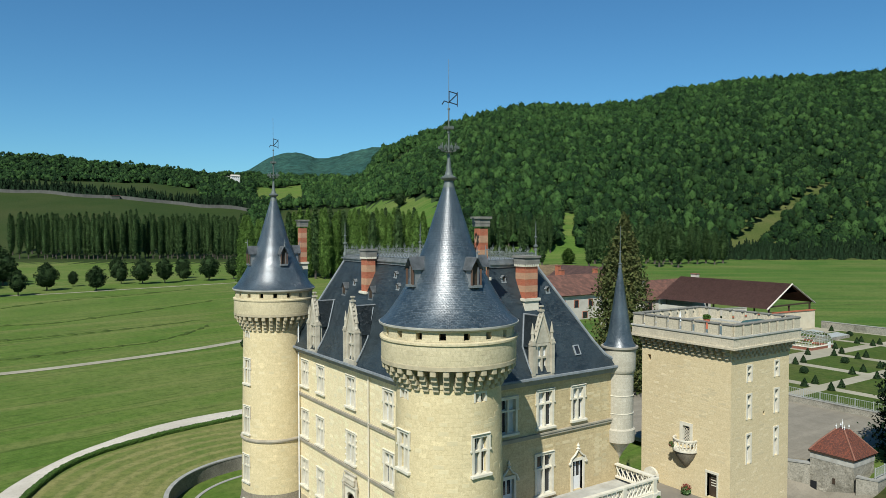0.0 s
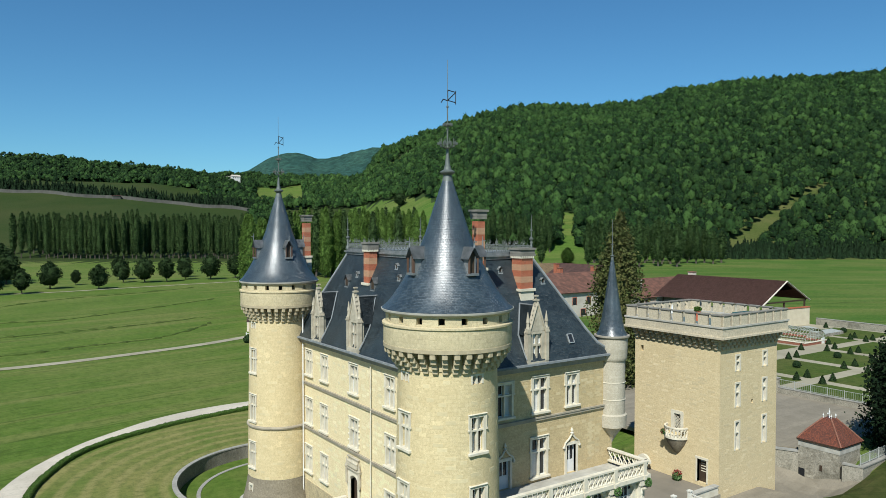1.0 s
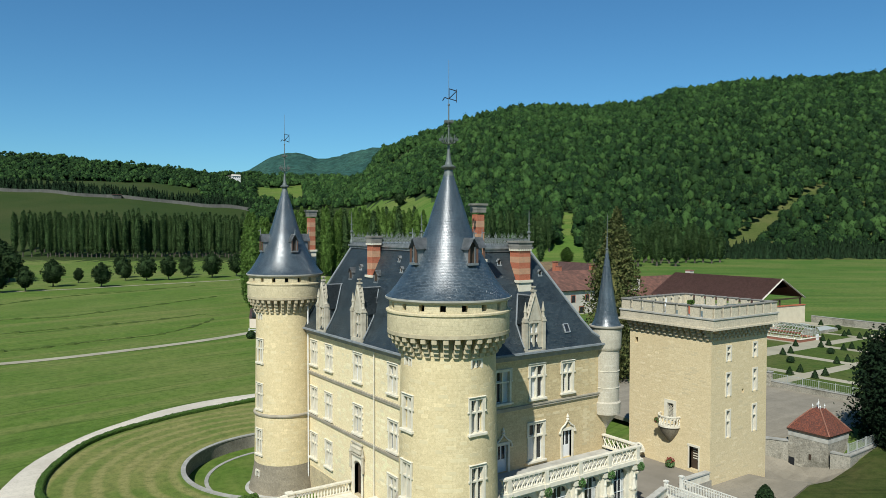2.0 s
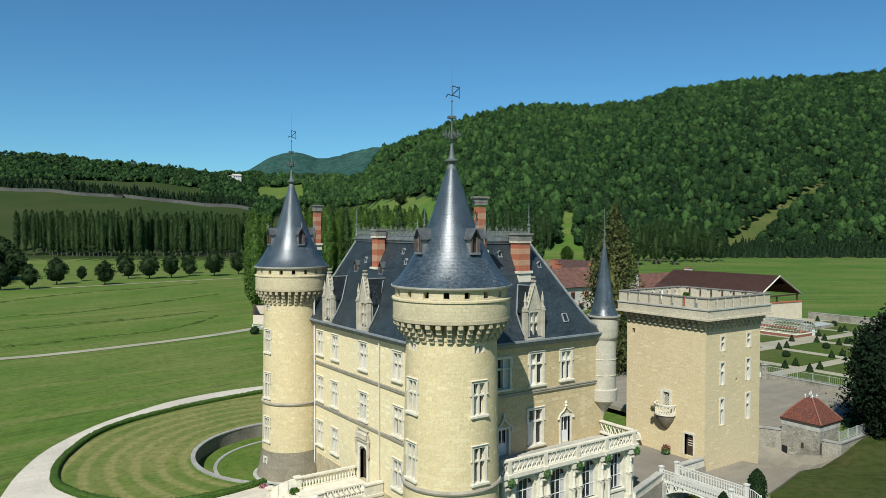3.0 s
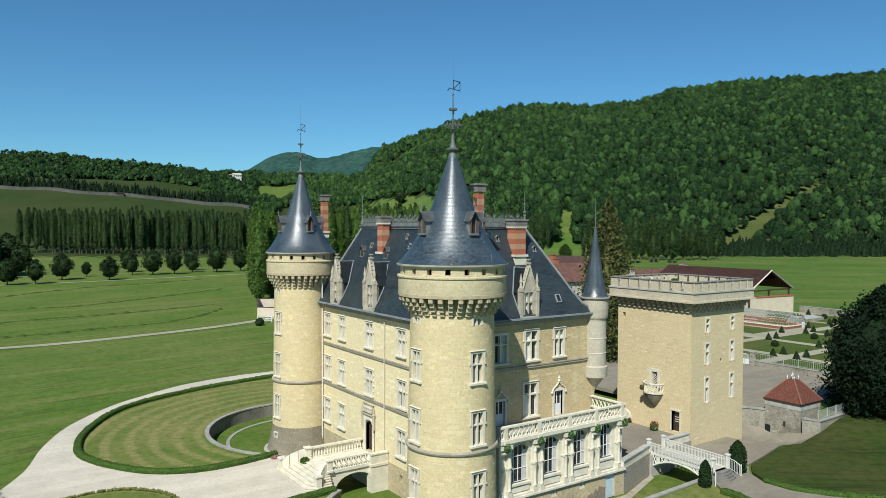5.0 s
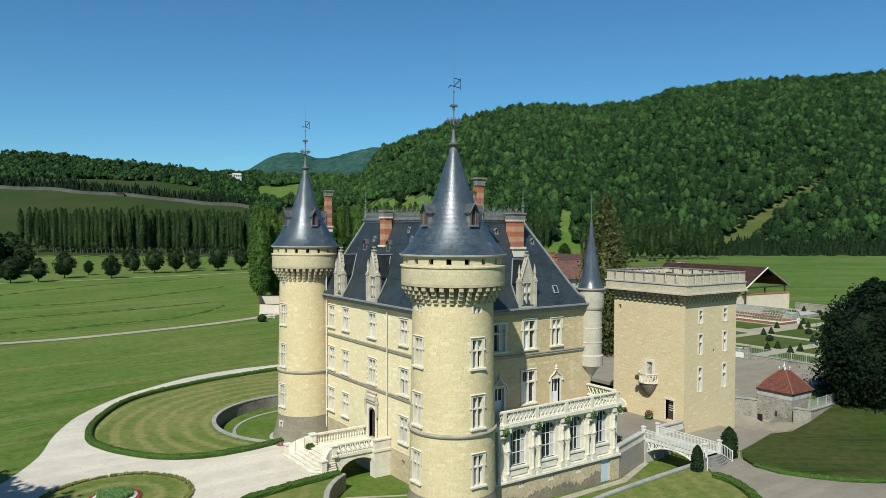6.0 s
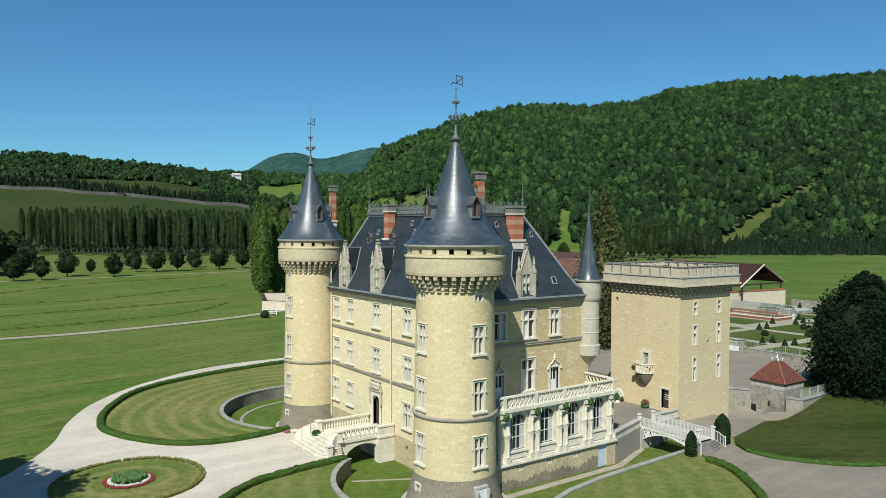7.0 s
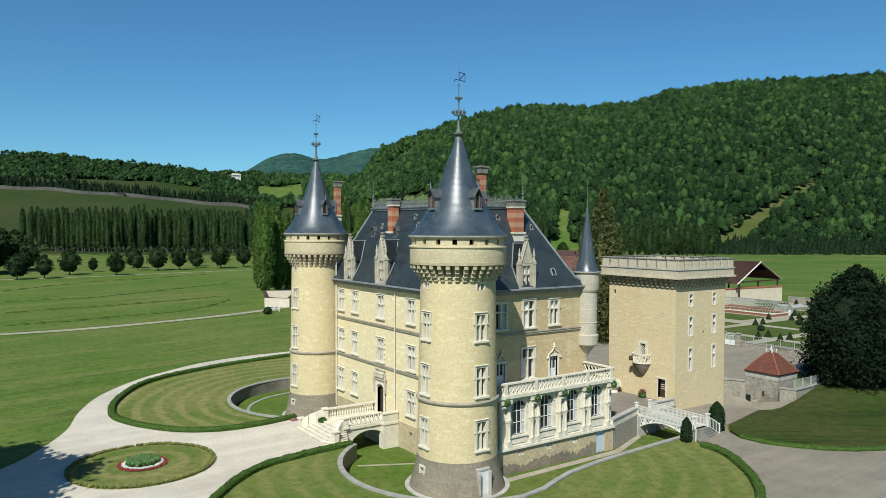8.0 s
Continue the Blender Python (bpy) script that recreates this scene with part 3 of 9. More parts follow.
# ---- round towers ----
def frame_window(name, w, h, parent, at, turn, transom=0.62, mullion=True, lit=False, sill=True, surround=0.17, panes=True, deep=0.26):
    """A stone cross window: surround, sill, mullion and transom in one frame, and a glazed casement in each light."""
    m = pose(*at, 0, 0, turn)
    s = surround
    zt = h * transom
    line = [(-w / 2 - s, 0), (-w / 2, 0), (-w / 2, h), (w / 2, h), (w / 2, 0), (w / 2 + s, 0), (w / 2 + s, h + s), (-w / 2 - s, h + s)]
    ob = part(name, slab(bmesh.new(), line, -0.2, 0.05), DRESSED, parent, m=m @ pose(0, 0, 0, 90, 0, 0))
    ob.data.transform(pose(0, 0, 0, 90, 0, 0))
    ob.matrix_local = m
    if sill:
        part("sill", boxes((-w / 2 - s - 0.1, -0.2, -0.17, w / 2 + s + 0.1, 0.25, -0.002), bevel=0.02), DRESSED, ob)
        part("hood_mould", boxes((-w / 2 - s - 0.06, -0.13, h + s + 0.002, w / 2 + s + 0.06, 0.1, h + s + 0.06), bevel=0.02), DRESSED, ob)
        for k in (-1, 1):
            x = k * (w / 2 + s + 0.03)
            part("label_stop", boxes((x - 0.03, -0.07, zt + 0.1, x + 0.03, 0.0, h + s), (x + k * 0.03 - 0.05, -0.09, zt + 0.0, x + k * 0.03 + 0.05, 0.0, zt + 0.1)), DRESSED, ob)
    if mullion:
        part("mullion", boxes((-0.055, 0.0, 0, 0.055, 0.2, h)), DRESSED, ob)
    if transom:
        part("transom", boxes((-w / 2, 0.004, zt - 0.05, w / 2, 0.196, zt + 0.05)), DRESSED, ob)
    cols = ((-w / 2, -0.055), (0.055, w / 2)) if mullion else ((-w / 2, w / 2),)
    rows = ((0, zt - 0.05), (zt + 0.05, h)) if transom else ((0, h),)
    for x0, x1 in cols:
        for z0, z1 in rows:
            f = 0.038
            bm = boxes((x0, deep - 0.05, z0, x0 + f, deep, z1), (x1 - f, deep - 0.05, z0, x1, deep, z1), (x0 + f, deep - 0.05, z0, x1 - f, deep, z0 + f), (x0 + f, deep - 0.05, z1 - f, x1 - f, deep, z1))
            part("casement", bm, WHITEPAINT, ob, "white painted wooden casement")
            pale = lit and random.random() < 0.5 + 0.4 * lit
            part("pane", boxes((x0 + f, deep - 0.025, z0 + f, x1 - f, deep - 0.01, z1 - f)), CURTAINED if pale else GLASS, ob, "pane with a white curtain behind it" if pale else "dark glass pane")
    return ob


def curtained(name):
    m = Nodes(name, 0.12, spec=0.6)
    wave = m.put("TexWave", Vector=m.coord.outputs["Object"], Scale=5.0, Distortion=2.0)
    m.to("Base Color", m.mix(wave.outputs["Fac"], (0.40, 0.40, 0.385), (0.58, 0.58, 0.56)))
    return m.mat


CURTAINED = curtained("curtained glass")
TOWER_WINDOWS = ((12.75, 0.86, 1.95), (8.55, 0.86, 2.15), (4.5, 0.86, 2.1))


def shaft_radius(z):
    return 3.2 - 0.0185 * (z - 3.5) if z > 3.6 else 3.2 + 0.62 * ((3.6 - z) / 2.6) ** 1.4


def round_tower(at, stacks, door=None):
    """A round corner tower with cross windows, corbelled crown and a bell-cast slate cone."""
    tower = thing("round_tower", "round yellow limestone tower with corbelled crown and slate cone", "tower", "corner towers", at=(*at, 0))
    holes = []
    for a in stacks:
        for z, w, h in TOWER_WINDOWS:
            half = (w / 2 + 0.03) / 3.05
            holes.append((radians(a) - half, radians(a) + half, z - 0.03, z + h + 0.03))
        holes.append((radians(a) - 0.14, radians(a) + 0.14, 16.55, 17.05))
        holes.append((radians(a) - 0.10, radians(a) + 0.10, 2.35, 2.95) if a != door else (radians(a) - 0.135, radians(a) + 0.135, MOAT, 3.0))
    us = [2 * math.pi * k / 72 for k in range(73)]

    def place(u, z, d):
        r = shaft_radius(z) - d
        return (r * math.cos(u), r * math.sin(u), z)

    low = [h for h in holes if h[3] < 3.5]
    part("base", pierced(bmesh.new(), [v for v in us], [0.9, 1.3, 1.7, 2.1, 2.5, 2.9, 3.3, 3.6], [(h[0] % (2 * math.pi), h[1] % (2 * math.pi), h[2], h[3]) for h in low], lambda u, z, d: place(u, z, d), 0.5), RUBBLE, tower,
         "dark weathered battered base", smooth=True)
    high = [(h[0], h[1], h[2], h[3]) for h in holes if h[3] > 3.5]
    bm = pierced(bmesh.new(), us, [3.6, 5, 6.5, 8, 9.5, 11, 12.5, 14, 15.5, 17.4], high, place, 0.5)
    layer = bm.loops.layers.uv["UVMap"]
    for f in bm.faces:
        if f.tag:
            for loop in f.loops:
                loop[layer].uv.x *= 3.1
    part("shaft", bm, LIME, tower, smooth=True)
    part("string_course", lathe(bmesh.new(), [(3.05, 7.9), (3.24, 7.94), (3.28, 8.06), (3.24, 8.15), (3.05, 8.2)], 72), STRING, tower, "moulded stone string course", smooth=True)
    part("apron", lathe(bmesh.new(), [(3.6, MOAT - 0.05), (4.15, MOAT - 0.05), (4.15, MOAT + 0.06), (3.6, MOAT + 0.1)], 64), GREYSTONE, tower, "pale stone gutter round the foot", smooth=True)
    # corbelled crown
    part("parapet", lathe(bmesh.new(), [(3.0, 17.35), (3.0, 18.45), (3.72, 18.45), (3.78, 18.5), (3.78, 18.7), (3.79, 18.76), (3.79, 19.72), (3.87, 19.76), (3.87, 19.86), (3.62, 19.93), (3.0, 19.93)], 96), DRUMSTONE, tower, "smooth limestone parapet drum", smooth=True)
    merlon = bmesh.new()
    n = 18
    pierced(merlon, [2 * math.pi * k / 108 for k in range(109)], [19.93, 20.0, 20.38, 20.46], [(2 * math.pi * (k + 0.36) / n, 2 * math.pi * (k + 0.64) / n, 20.0, 20.38) for k in range(n)],
            lambda u, z, d: ((3.66 - d) * math.cos(u), (3.66 - d) * math.sin(u), z), 0.4)
    part("drum_moulding", lathe(bmesh.new(), [(3.6, 18.44), (3.80, 18.45), (3.805, 18.66), (3.6, 18.67)], 96), CORBEL, tower, "plain pale band under the drum", smooth=True)
    part("lookout_band", merlon, DRUMSTONE, tower, "band of square lookout holes under the roof")
    # added dark cylinder: gives the holes their shade from inside
    part("dark_core", lathe(bmesh.new(), [(2.6, 19.9), (2.6, 20.5)], 32), DARKWOOD, tower, "dark cylinder that makes the lookout holes look unlit")
    part("cornice", lathe(bmesh.new(), [(3.3, 20.46), (3.78, 20.47), (3.9, 20.56), (3.92, 20.66), (3.6, 20.72)], 96), GREYSTONE, tower, "weathered grey stone cornice", smooth=True)
    steps = ((0.17, 17.2, 17.52), (0.37, 17.5, 17.82), (0.58, 17.8, 18.14), (0.80, 18.12, 18.47))
    bm = bmesh.new()
    for out, z0, z1 in steps:
        box(bm, 2.85, -0.165, z0, 2.95 + out, 0.165, z1, bevel=0.04)
    first = part("corbel", bm, CORBEL, tower)
    count = 34
    for k in range(1, count):
        again(first, tower, pose(0, 0, 0, 0, 0, 360 * k / count))
    # slate cone
    cone = [(3.88, 20.68), (3.55, 20.95), (3.2, 21.4), (2.86, 21.9), (2.52, 22.45), (2.1, 23.2), (1.68, 24.1), (1.28, 25.1), (0.9, 26.3), (0.55, 27.35), (0.3, 28.1)]
    part("roof", lathe(bmesh.new(), cone, 96, scale=2.4), SLATE, tower, "glossy blue-grey slate bell-cast cone", smooth=True)
    for a in (180, 270, 0, 90):
        lucarne(tower, a)
    finial(tower, 28.05, 1.0)
    for a in stacks:
        turn = a - 270
        for z, w, h in TOWER_WINDOWS:
            r = shaft_radius(z + 1) - 0.06
            frame_window("window", w, h, tower, (r * math.cos(radians(a)), r * math.sin(radians(a)), z), turn, deep=0.3, surround=0.15, lit=0.25)
        r = 2.9
        frame_window("small_window", 0.66, 0.46, tower, (r * math.cos(radians(a)), r * math.sin(radians(a)), 16.57), turn, transom=0, sill=False, surround=0.1)
        if a != door:
            frame_window("cellar_window", 0.5, 0.55, tower, (3.32 * math.cos(radians(a)), 3.32 * math.sin(radians(a)), 2.38), turn, transom=0, mullion=False, sill=False, surround=0.14)
        else:
            m = pose(3.3 * math.cos(radians(a)), 3.3 * math.sin(radians(a)), 0, 0, 0, turn)
            ob = part("cellar_door", boxes((-0.6, -0.16, 2.95, 0.6, 0.3, 3.15), (-0.58, -0.4, MOAT, -0.44, 0.3, 2.95), (0.44, -0.4, MOAT, 0.58, 0.3, 2.95), bevel=0.02), GREYSTONE, tower, "white cellar door in a weathered stone frame", m=m)
            part("leaf", boxes((-0.44, -0.12, MOAT, -0.01, -0.06, 2.95), (0.01, -0.12, MOAT, 0.44, -0.06, 2.95)), WHITEPAINT, ob, "white painted door leaf")
    return tower


def lucarne(tower, a):
    """A small gabled roof dormer on the cone."""
    m = pose(0, 0, 0, 0, 0, a)
    bm = bmesh.new()
    x0, x1 = 1.2, 2.55
    box(bm, x0, -0.27, 22.75, 2.42, -0.19, 23.7)
    box(bm, x0, 0.19, 22.75, 2.42, 0.27, 23.7)
    box(bm, 2.2, -0.36, 22.62, 2.62, 0.36, 22.75)
    ob = part("lucarne", bm, LEAD, tower, "small gabled lead and timber roof dormer", m=m)
    bm = bmesh.new()
    ridge = [bm.verts.new(p) for p in ((2.66, 0, 24.25), (1.3, 0, 24.25))]
    for s in (-1, 1):
        low = [bm.verts.new(p) for p in ((2.66, s * 0.42, 23.55), (1.3, s * 0.42, 23.55))]
        bm.faces.new((ridge[0], ridge[1], low[1], low[0]))
    bmesh.ops.solidify(bm, geom=bm.faces[:], thickness=0.06)
    part("dormer_roof", bm, LEAD, ob, "grey lead saddle roof")
    # flat dark face in place of the shade inside the opening
    bm = bmesh.new()
    f = [bm.verts.new(p) for p in ((2.38, -0.27, 22.75), (2.38, 0.27, 22.75), (2.38, 0.27, 23.75), (2.38, 0, 24.15), (2.38, -0.27, 23.75))]
    bm.faces.new(f)
    part("dormer_shutter", bm, DARKWOOD, ob, "dark face filling the dormer opening")
    bm = tube(bmesh.new(), [(2.62, 0, 24.2), (2.62, 0, 24.55), (2.62, 0, 24.8)], [0.06, 0.03, 0.012])
    box(bm, 2.66, -0.05, 24.5, 2.82, 0.05, 24.56)
    part("spike", bm, LEAD, ob)
    for y in (-0.33, 0.27):
        part("brace", boxes((2.5, y, 22.75, 2.62, y + 0.06, 23.6)), BROWNWOOD, ob, "red-brown timber brace")


BROWNWOOD = plain("red-brown timber", (0.13, 0.075, 0.05), (0.09, 0.055, 0.038), 3.0, 0.7)


def finial(tower, z, k):
    """Lead cap, spike with a crown of leaves, a cross and a weathervane."""
    body = part("finial", lathe(bmesh.new(), [(0.33 * k, z), (0.26 * k, z + 0.3), (0.24, z + 0.36), (0.45, z + 0.5), (0.46, z + 0.57), (0.24, z + 0.68), (0.15, z + 1.0), (0.09, z + 1.6), (0.07, z + 1.9), (0.13, z + 1.95),
              (0.13, z + 2.0), (0.05, z + 2.05), (0.05, z + 3.0), (0.1, z + 3.04), (0.1, z + 3.1), (0.04, z + 3.15), (0.035, z + 4.3), (0.07, z + 4.33), (0.07, z + 4.4), (0.018, z + 4.45), (0.012, z + 7.1), (0.0, z + 7.12)], 12), IRON, tower, "grey-green metal roof finial", smooth=True)
    bm = bmesh.new()
    for r0, n, z0, z1 in ((0.5, 10, z + 1.95, z + 2.5), (0.22, 6, z + 3.2, z + 3.45)):
        for j in range(n):
            c, s = math.cos(2 * math.pi * j / n), math.sin(2 * math.pi * j / n)
            tube(bm, [(0.05 * c, 0.05 * s, z0), (r0 * 0.75 * c, r0 * 0.75 * s, z0 + 0.08), (r0 * c, r0 * s, (z0 + z1) / 2), (r0 * 0.85 * c, r0 * 0.85 * s, z1)], [0.02, 0.03, 0.04, 0.015], 4)
            box(bm, r0 * c - 0.07, r0 * s - 0.07, (z0 + z1) / 2 - 0.07, r0 * c + 0.07, r0 * s + 0.07, (z0 + z1) / 2 + 0.07)
    part("crown", bm, IRON, body, "ring of wrought leaves")
    bm = bmesh.new()
    for p, q in (((0, 4.75), (0.5, 4.6)), ((0, 5.35), (0.5, 5.2)), ((0.02, 4.75), (0.02, 5.35)), ((0.48, 4.5), (0.48, 5.3)), ((0.02, 4.75), (0.48, 5.2)), ((0, 4.72), (-0.25, 4.82)), ((-0.25, 4.82), (-0.38, 4.62))):
        tube(bm, [(p[0] * 0.82, -p[0] * 0.57, z + p[1]), (q[0] * 0.82, -q[0] * 0.57, z + q[1])], 0.028, 4)
    part("vane", bm, DARKIRON, body, "open square iron weathervane")


near_tower = round_tower((0, 0), (180, 270), door=270)
slim = round_tower((0.1, 26.35), (190,))
slim.matrix_local = pose(0.1, 26.35, 0) @ Matrix.Diagonal((0.885, 0.885, 1, 1))

# ---- main building ----
X0, X1, Y0, Y1, EAVE = 1.3, 17.4, 2.95, 24.6, 15.62
house = thing("castle_house", "yellow limestone castle wing with cross windows and steep slate roof", "castle", at=(0, 0, 0))
F1 = [(22.65, 12.65, 1.05, 2.0, 0.45), (19.6, 12.65, 1.05, 2.0, 0.45), (14.4, 12.6, 1.15, 2.1, 0.2), (8.93, 12.65, 1.1, 2.05, 0.45),
      (22.65, 8.4, 1.1, 2.1, 0.4), (19.7, 8.4, 1.1, 2.1, 0.5), (14.4, 8.4, 1.15, 2.15, 0.1), (8.87, 8.4, 1.15, 2.1, 0.1),
      (22.75, 4.25, 1.1, 2.1, 0.5), (19.7, 4.25, 1.1, 2.1, 0.5), (8.95, 4.3, 1.15, 2.1, 0.1)]
F2 = [(6.8, 12.4, 1.2, 2.2, 0.5), (10.03, 12.35, 1.25, 2.35, 0.7), (13.13, 12.4, 1.0, 2.2, 0.4), (9.97, 7.75, 1.35, 2.65, 0.2)]
DOOR_Y, DOOR_Z = 14.35, 3.4
holes = [(-y - w / 2 - 0.03, -y + w / 2 + 0.03, z - 0.03, z + h + 0.03) for y, z, w, h, _ in F1] + [(-DOOR_Y - 0.62, -DOOR_Y + 0.62, DOOR_Z, 6.2)]
# entrance front in a paler colour than the other house walls
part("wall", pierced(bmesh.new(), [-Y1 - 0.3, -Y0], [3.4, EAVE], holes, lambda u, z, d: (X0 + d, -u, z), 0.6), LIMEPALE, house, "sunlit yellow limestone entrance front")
part("wall", pierced(bmesh.new(), [-Y1 - 0.3, -Y0], [MOAT - 0.1, 3.4], [(-8.95 - 0.25, -8.95 + 0.25, 2.2, 2.8)], lambda u, z, d: (X0 - 0.06 + d, -u, z), 0.66), STAINED, house, "plinth below the entrance front")
holes = [(x - w / 2 - 0.03, x + w / 2 + 0.03, z - 0.03, z + h + 0.03) for x, z, w, h, _ in F2] + [(12.62, 13.58, 7.38, 9.45), (6.3, 7.3, 7.38, 9.35)]
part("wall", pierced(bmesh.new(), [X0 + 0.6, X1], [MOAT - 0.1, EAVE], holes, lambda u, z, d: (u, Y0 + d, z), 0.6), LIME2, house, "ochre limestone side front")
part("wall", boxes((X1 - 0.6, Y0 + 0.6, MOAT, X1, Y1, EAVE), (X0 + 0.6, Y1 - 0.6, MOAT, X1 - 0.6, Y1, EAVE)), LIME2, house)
part("floor", boxes((X0 + 0.6, Y0 + 0.6, 3.7, X1 - 0.6, Y1 - 0.6, 3.95), (X0 + 0.6, Y0 + 0.6, 7.2, X1 - 0.6, Y1 - 0.6, 7.4), (X0 + 0.6, Y0 + 0.6, 11.6, X1 - 0.6, Y1 - 0.6, 11.9)), DARKWOOD, house)
for z in (7.9, 11.75):
    bm = boxes((X0 - 0.13, Y0 - 0.5, z, X0, Y1, z + 0.14), (X0 - 0.17, Y0 - 0.5, z + 0.14, X0, Y1, z + 0.24))
    part("string_course", bm, STRING, house, "moulded stone string course")
part("string_course", boxes((X0, Y0 - 0.13, 11.72, X1 - 0.4, Y0, 11.88), (X0, Y0 - 0.18, 11.88, X1 - 0.4, Y0, 11.98)), STRING, house, "moulded stone string course")
part("eaves_cornice", boxes((X0 - 0.3, Y0 - 0.3, EAVE - 0.22, X0, Y1 + 0.3, EAVE), (X0 - 0.42, Y0 - 0.42, EAVE, X0 + 0.3, Y1 + 0.42, EAVE + 0.14), (X0, Y0 - 0.3, EAVE - 0.25, X1, Y0, EAVE), (X0 + 0.3, Y0 - 0.42, EAVE, X1, Y0 + 0.3, EAVE + 0.14)), COPING_DARK, house, "weathered stone eaves cornice")
for y, z, w, h, lit in F1:
    frame_window("window", w, h, house, (X0, y, z), -90, lit=lit)
for x, z, w, h, lit in F2:
    frame_window("window", w, h, house, (x, Y0, z), 0, lit=lit, transom=0.66)

# steep hipped roof with a bell-cast foot and a flat top
DECK = (4.5, 6.15, 12.0, 21.6, 23.1)
ROOF_RINGS = [(X0 - 0.5, Y0 - 0.5, X1 - 0.1, Y1 + 0.35, 15.72), (X0 + 0.06, Y0 + 0.0, X1 - 1.6, Y1 - 0.25, 16.7), (X0 + 0.5, Y0 + 0.45, X1 - 2.25, Y1 - 0.65, 17.6), (DECK[0], DECK[1], DECK[2], DECK[3], DECK[4])]
bm = bmesh.new()
rings = [[bm.verts.new(p) for p in ((a, b, z), (c, b, z), (c, d, z), (a, d, z))] for a, b, c, d, z in ROOF_RINGS]
for low, top in zip(rings, rings[1:]):
    for k in range(4):
        bm.faces.new((low[k], low[(k + 1) % 4], top[(k + 1) % 4], top[k]))
bm.faces.new(rings[-1])
roof = part("roof", bm, SLATE2, house, "steep dark slate hipped roof")
a, b, c, d, z = DECK
part("deck_cornice", boxes((a - 0.14, b - 0.14, z - 0.08, c + 0.14, d + 0.14, z + 0.12), (a - 0.24, b - 0.24, z + 0.12, c + 0.24, d + 0.24, z + 0.24), (a - 0.1, b - 0.1, z + 0.24, c + 0.1, d + 0.1, z + 0.42)), LEAD, roof, "lead-dressed ridge cornice")
for k in range(4):
    pick = lambda r: (((r[0], r[1]), (r[2], r[1]), (r[2], r[3]), (r[0], r[3]))[k]) + (r[4] + 0.02,)
    part("hip_roll", tube(bmesh.new(), [pick(r) for r in ROOF_RINGS], 0.11, 6), DULLLEAD, roof, "grey lead hip roll")


def cresting(x0, y0, x1, y1, z):
    """A row of wrought-iron ridge cresting: bars, rings and tall spikes with side leaves."""
    bm = bmesh.new()
    way = Vector((x1 - x0, y1 - y0, 0))
    n = max(2, round(way.length / 0.42))
    for k in range(n + 1):
        p = Vector((x0, y0, z)) + way * (k / n)
        tall = 0.95 if k % 2 == 0 else 0.62
        tube(bm, [p, p + Vector((0, 0, tall))], [0.03, 0.012], 4)
        u = way.normalized() * 0.13
        for s in (-1, 1):
            tube(bm, [p + Vector((0, 0, tall * 0.55)), p + u * s + Vector((0, 0, tall * 0.7)), p + u * s * 0.7 + Vector((0, 0, tall * 0.85))], [0.022, 0.03, 0.012], 4)
        if k < n:
            q = p + way * (1 / n)
            mid = (p + q) / 2
            tube(bm, [p + Vector((0, 0, 0.12)), mid + Vector((0, 0, 0.42)), q + Vector((0, 0, 0.12))], 0.022, 4)
            tube(bm, [p + Vector((0, 0, 0.42)), mid + Vector((0, 0, 0.1)), q + Vector((0, 0, 0.42))], 0.02, 4)
    for h in (0.06, 0.45):
        tube(bm, [(x0, y0, z + h), (x1, y1, z + h)], 0.025, 4)
    return part("cresting", bm, IRON, roof, "wrought-iron ridge cresting")


z = DECK[4] + 0.4
for p, q in (((a, b), (a, d)), ((a, b), (c, b)), ((c, b), (c, d)), ((a, d), (c, d))):
    cresting(*p, *q, z)
spike = None
for x, y in ((a, b), (c, b), (c, d), (a, d)):
    if spike is None:
        spike = part("roof_spike", lathe(bmesh.new(), [(0.2, 0), (0.16, 0.25), (0.09, 0.35), (0.07, 0.9), (0.16, 0.98), (0.16, 1.08), (0.05, 1.15), (0.045, 1.6), (0.13, 1.66), (0.04, 1.76), (0.025, 2.6), (0.0, 2.9)], 10), IRON, roof, "tall iron ridge finial", smooth=True, m=pose(x, y, z - 0.05))
    else:
        again(spike, roof, pose(x, y, z - 0.05))


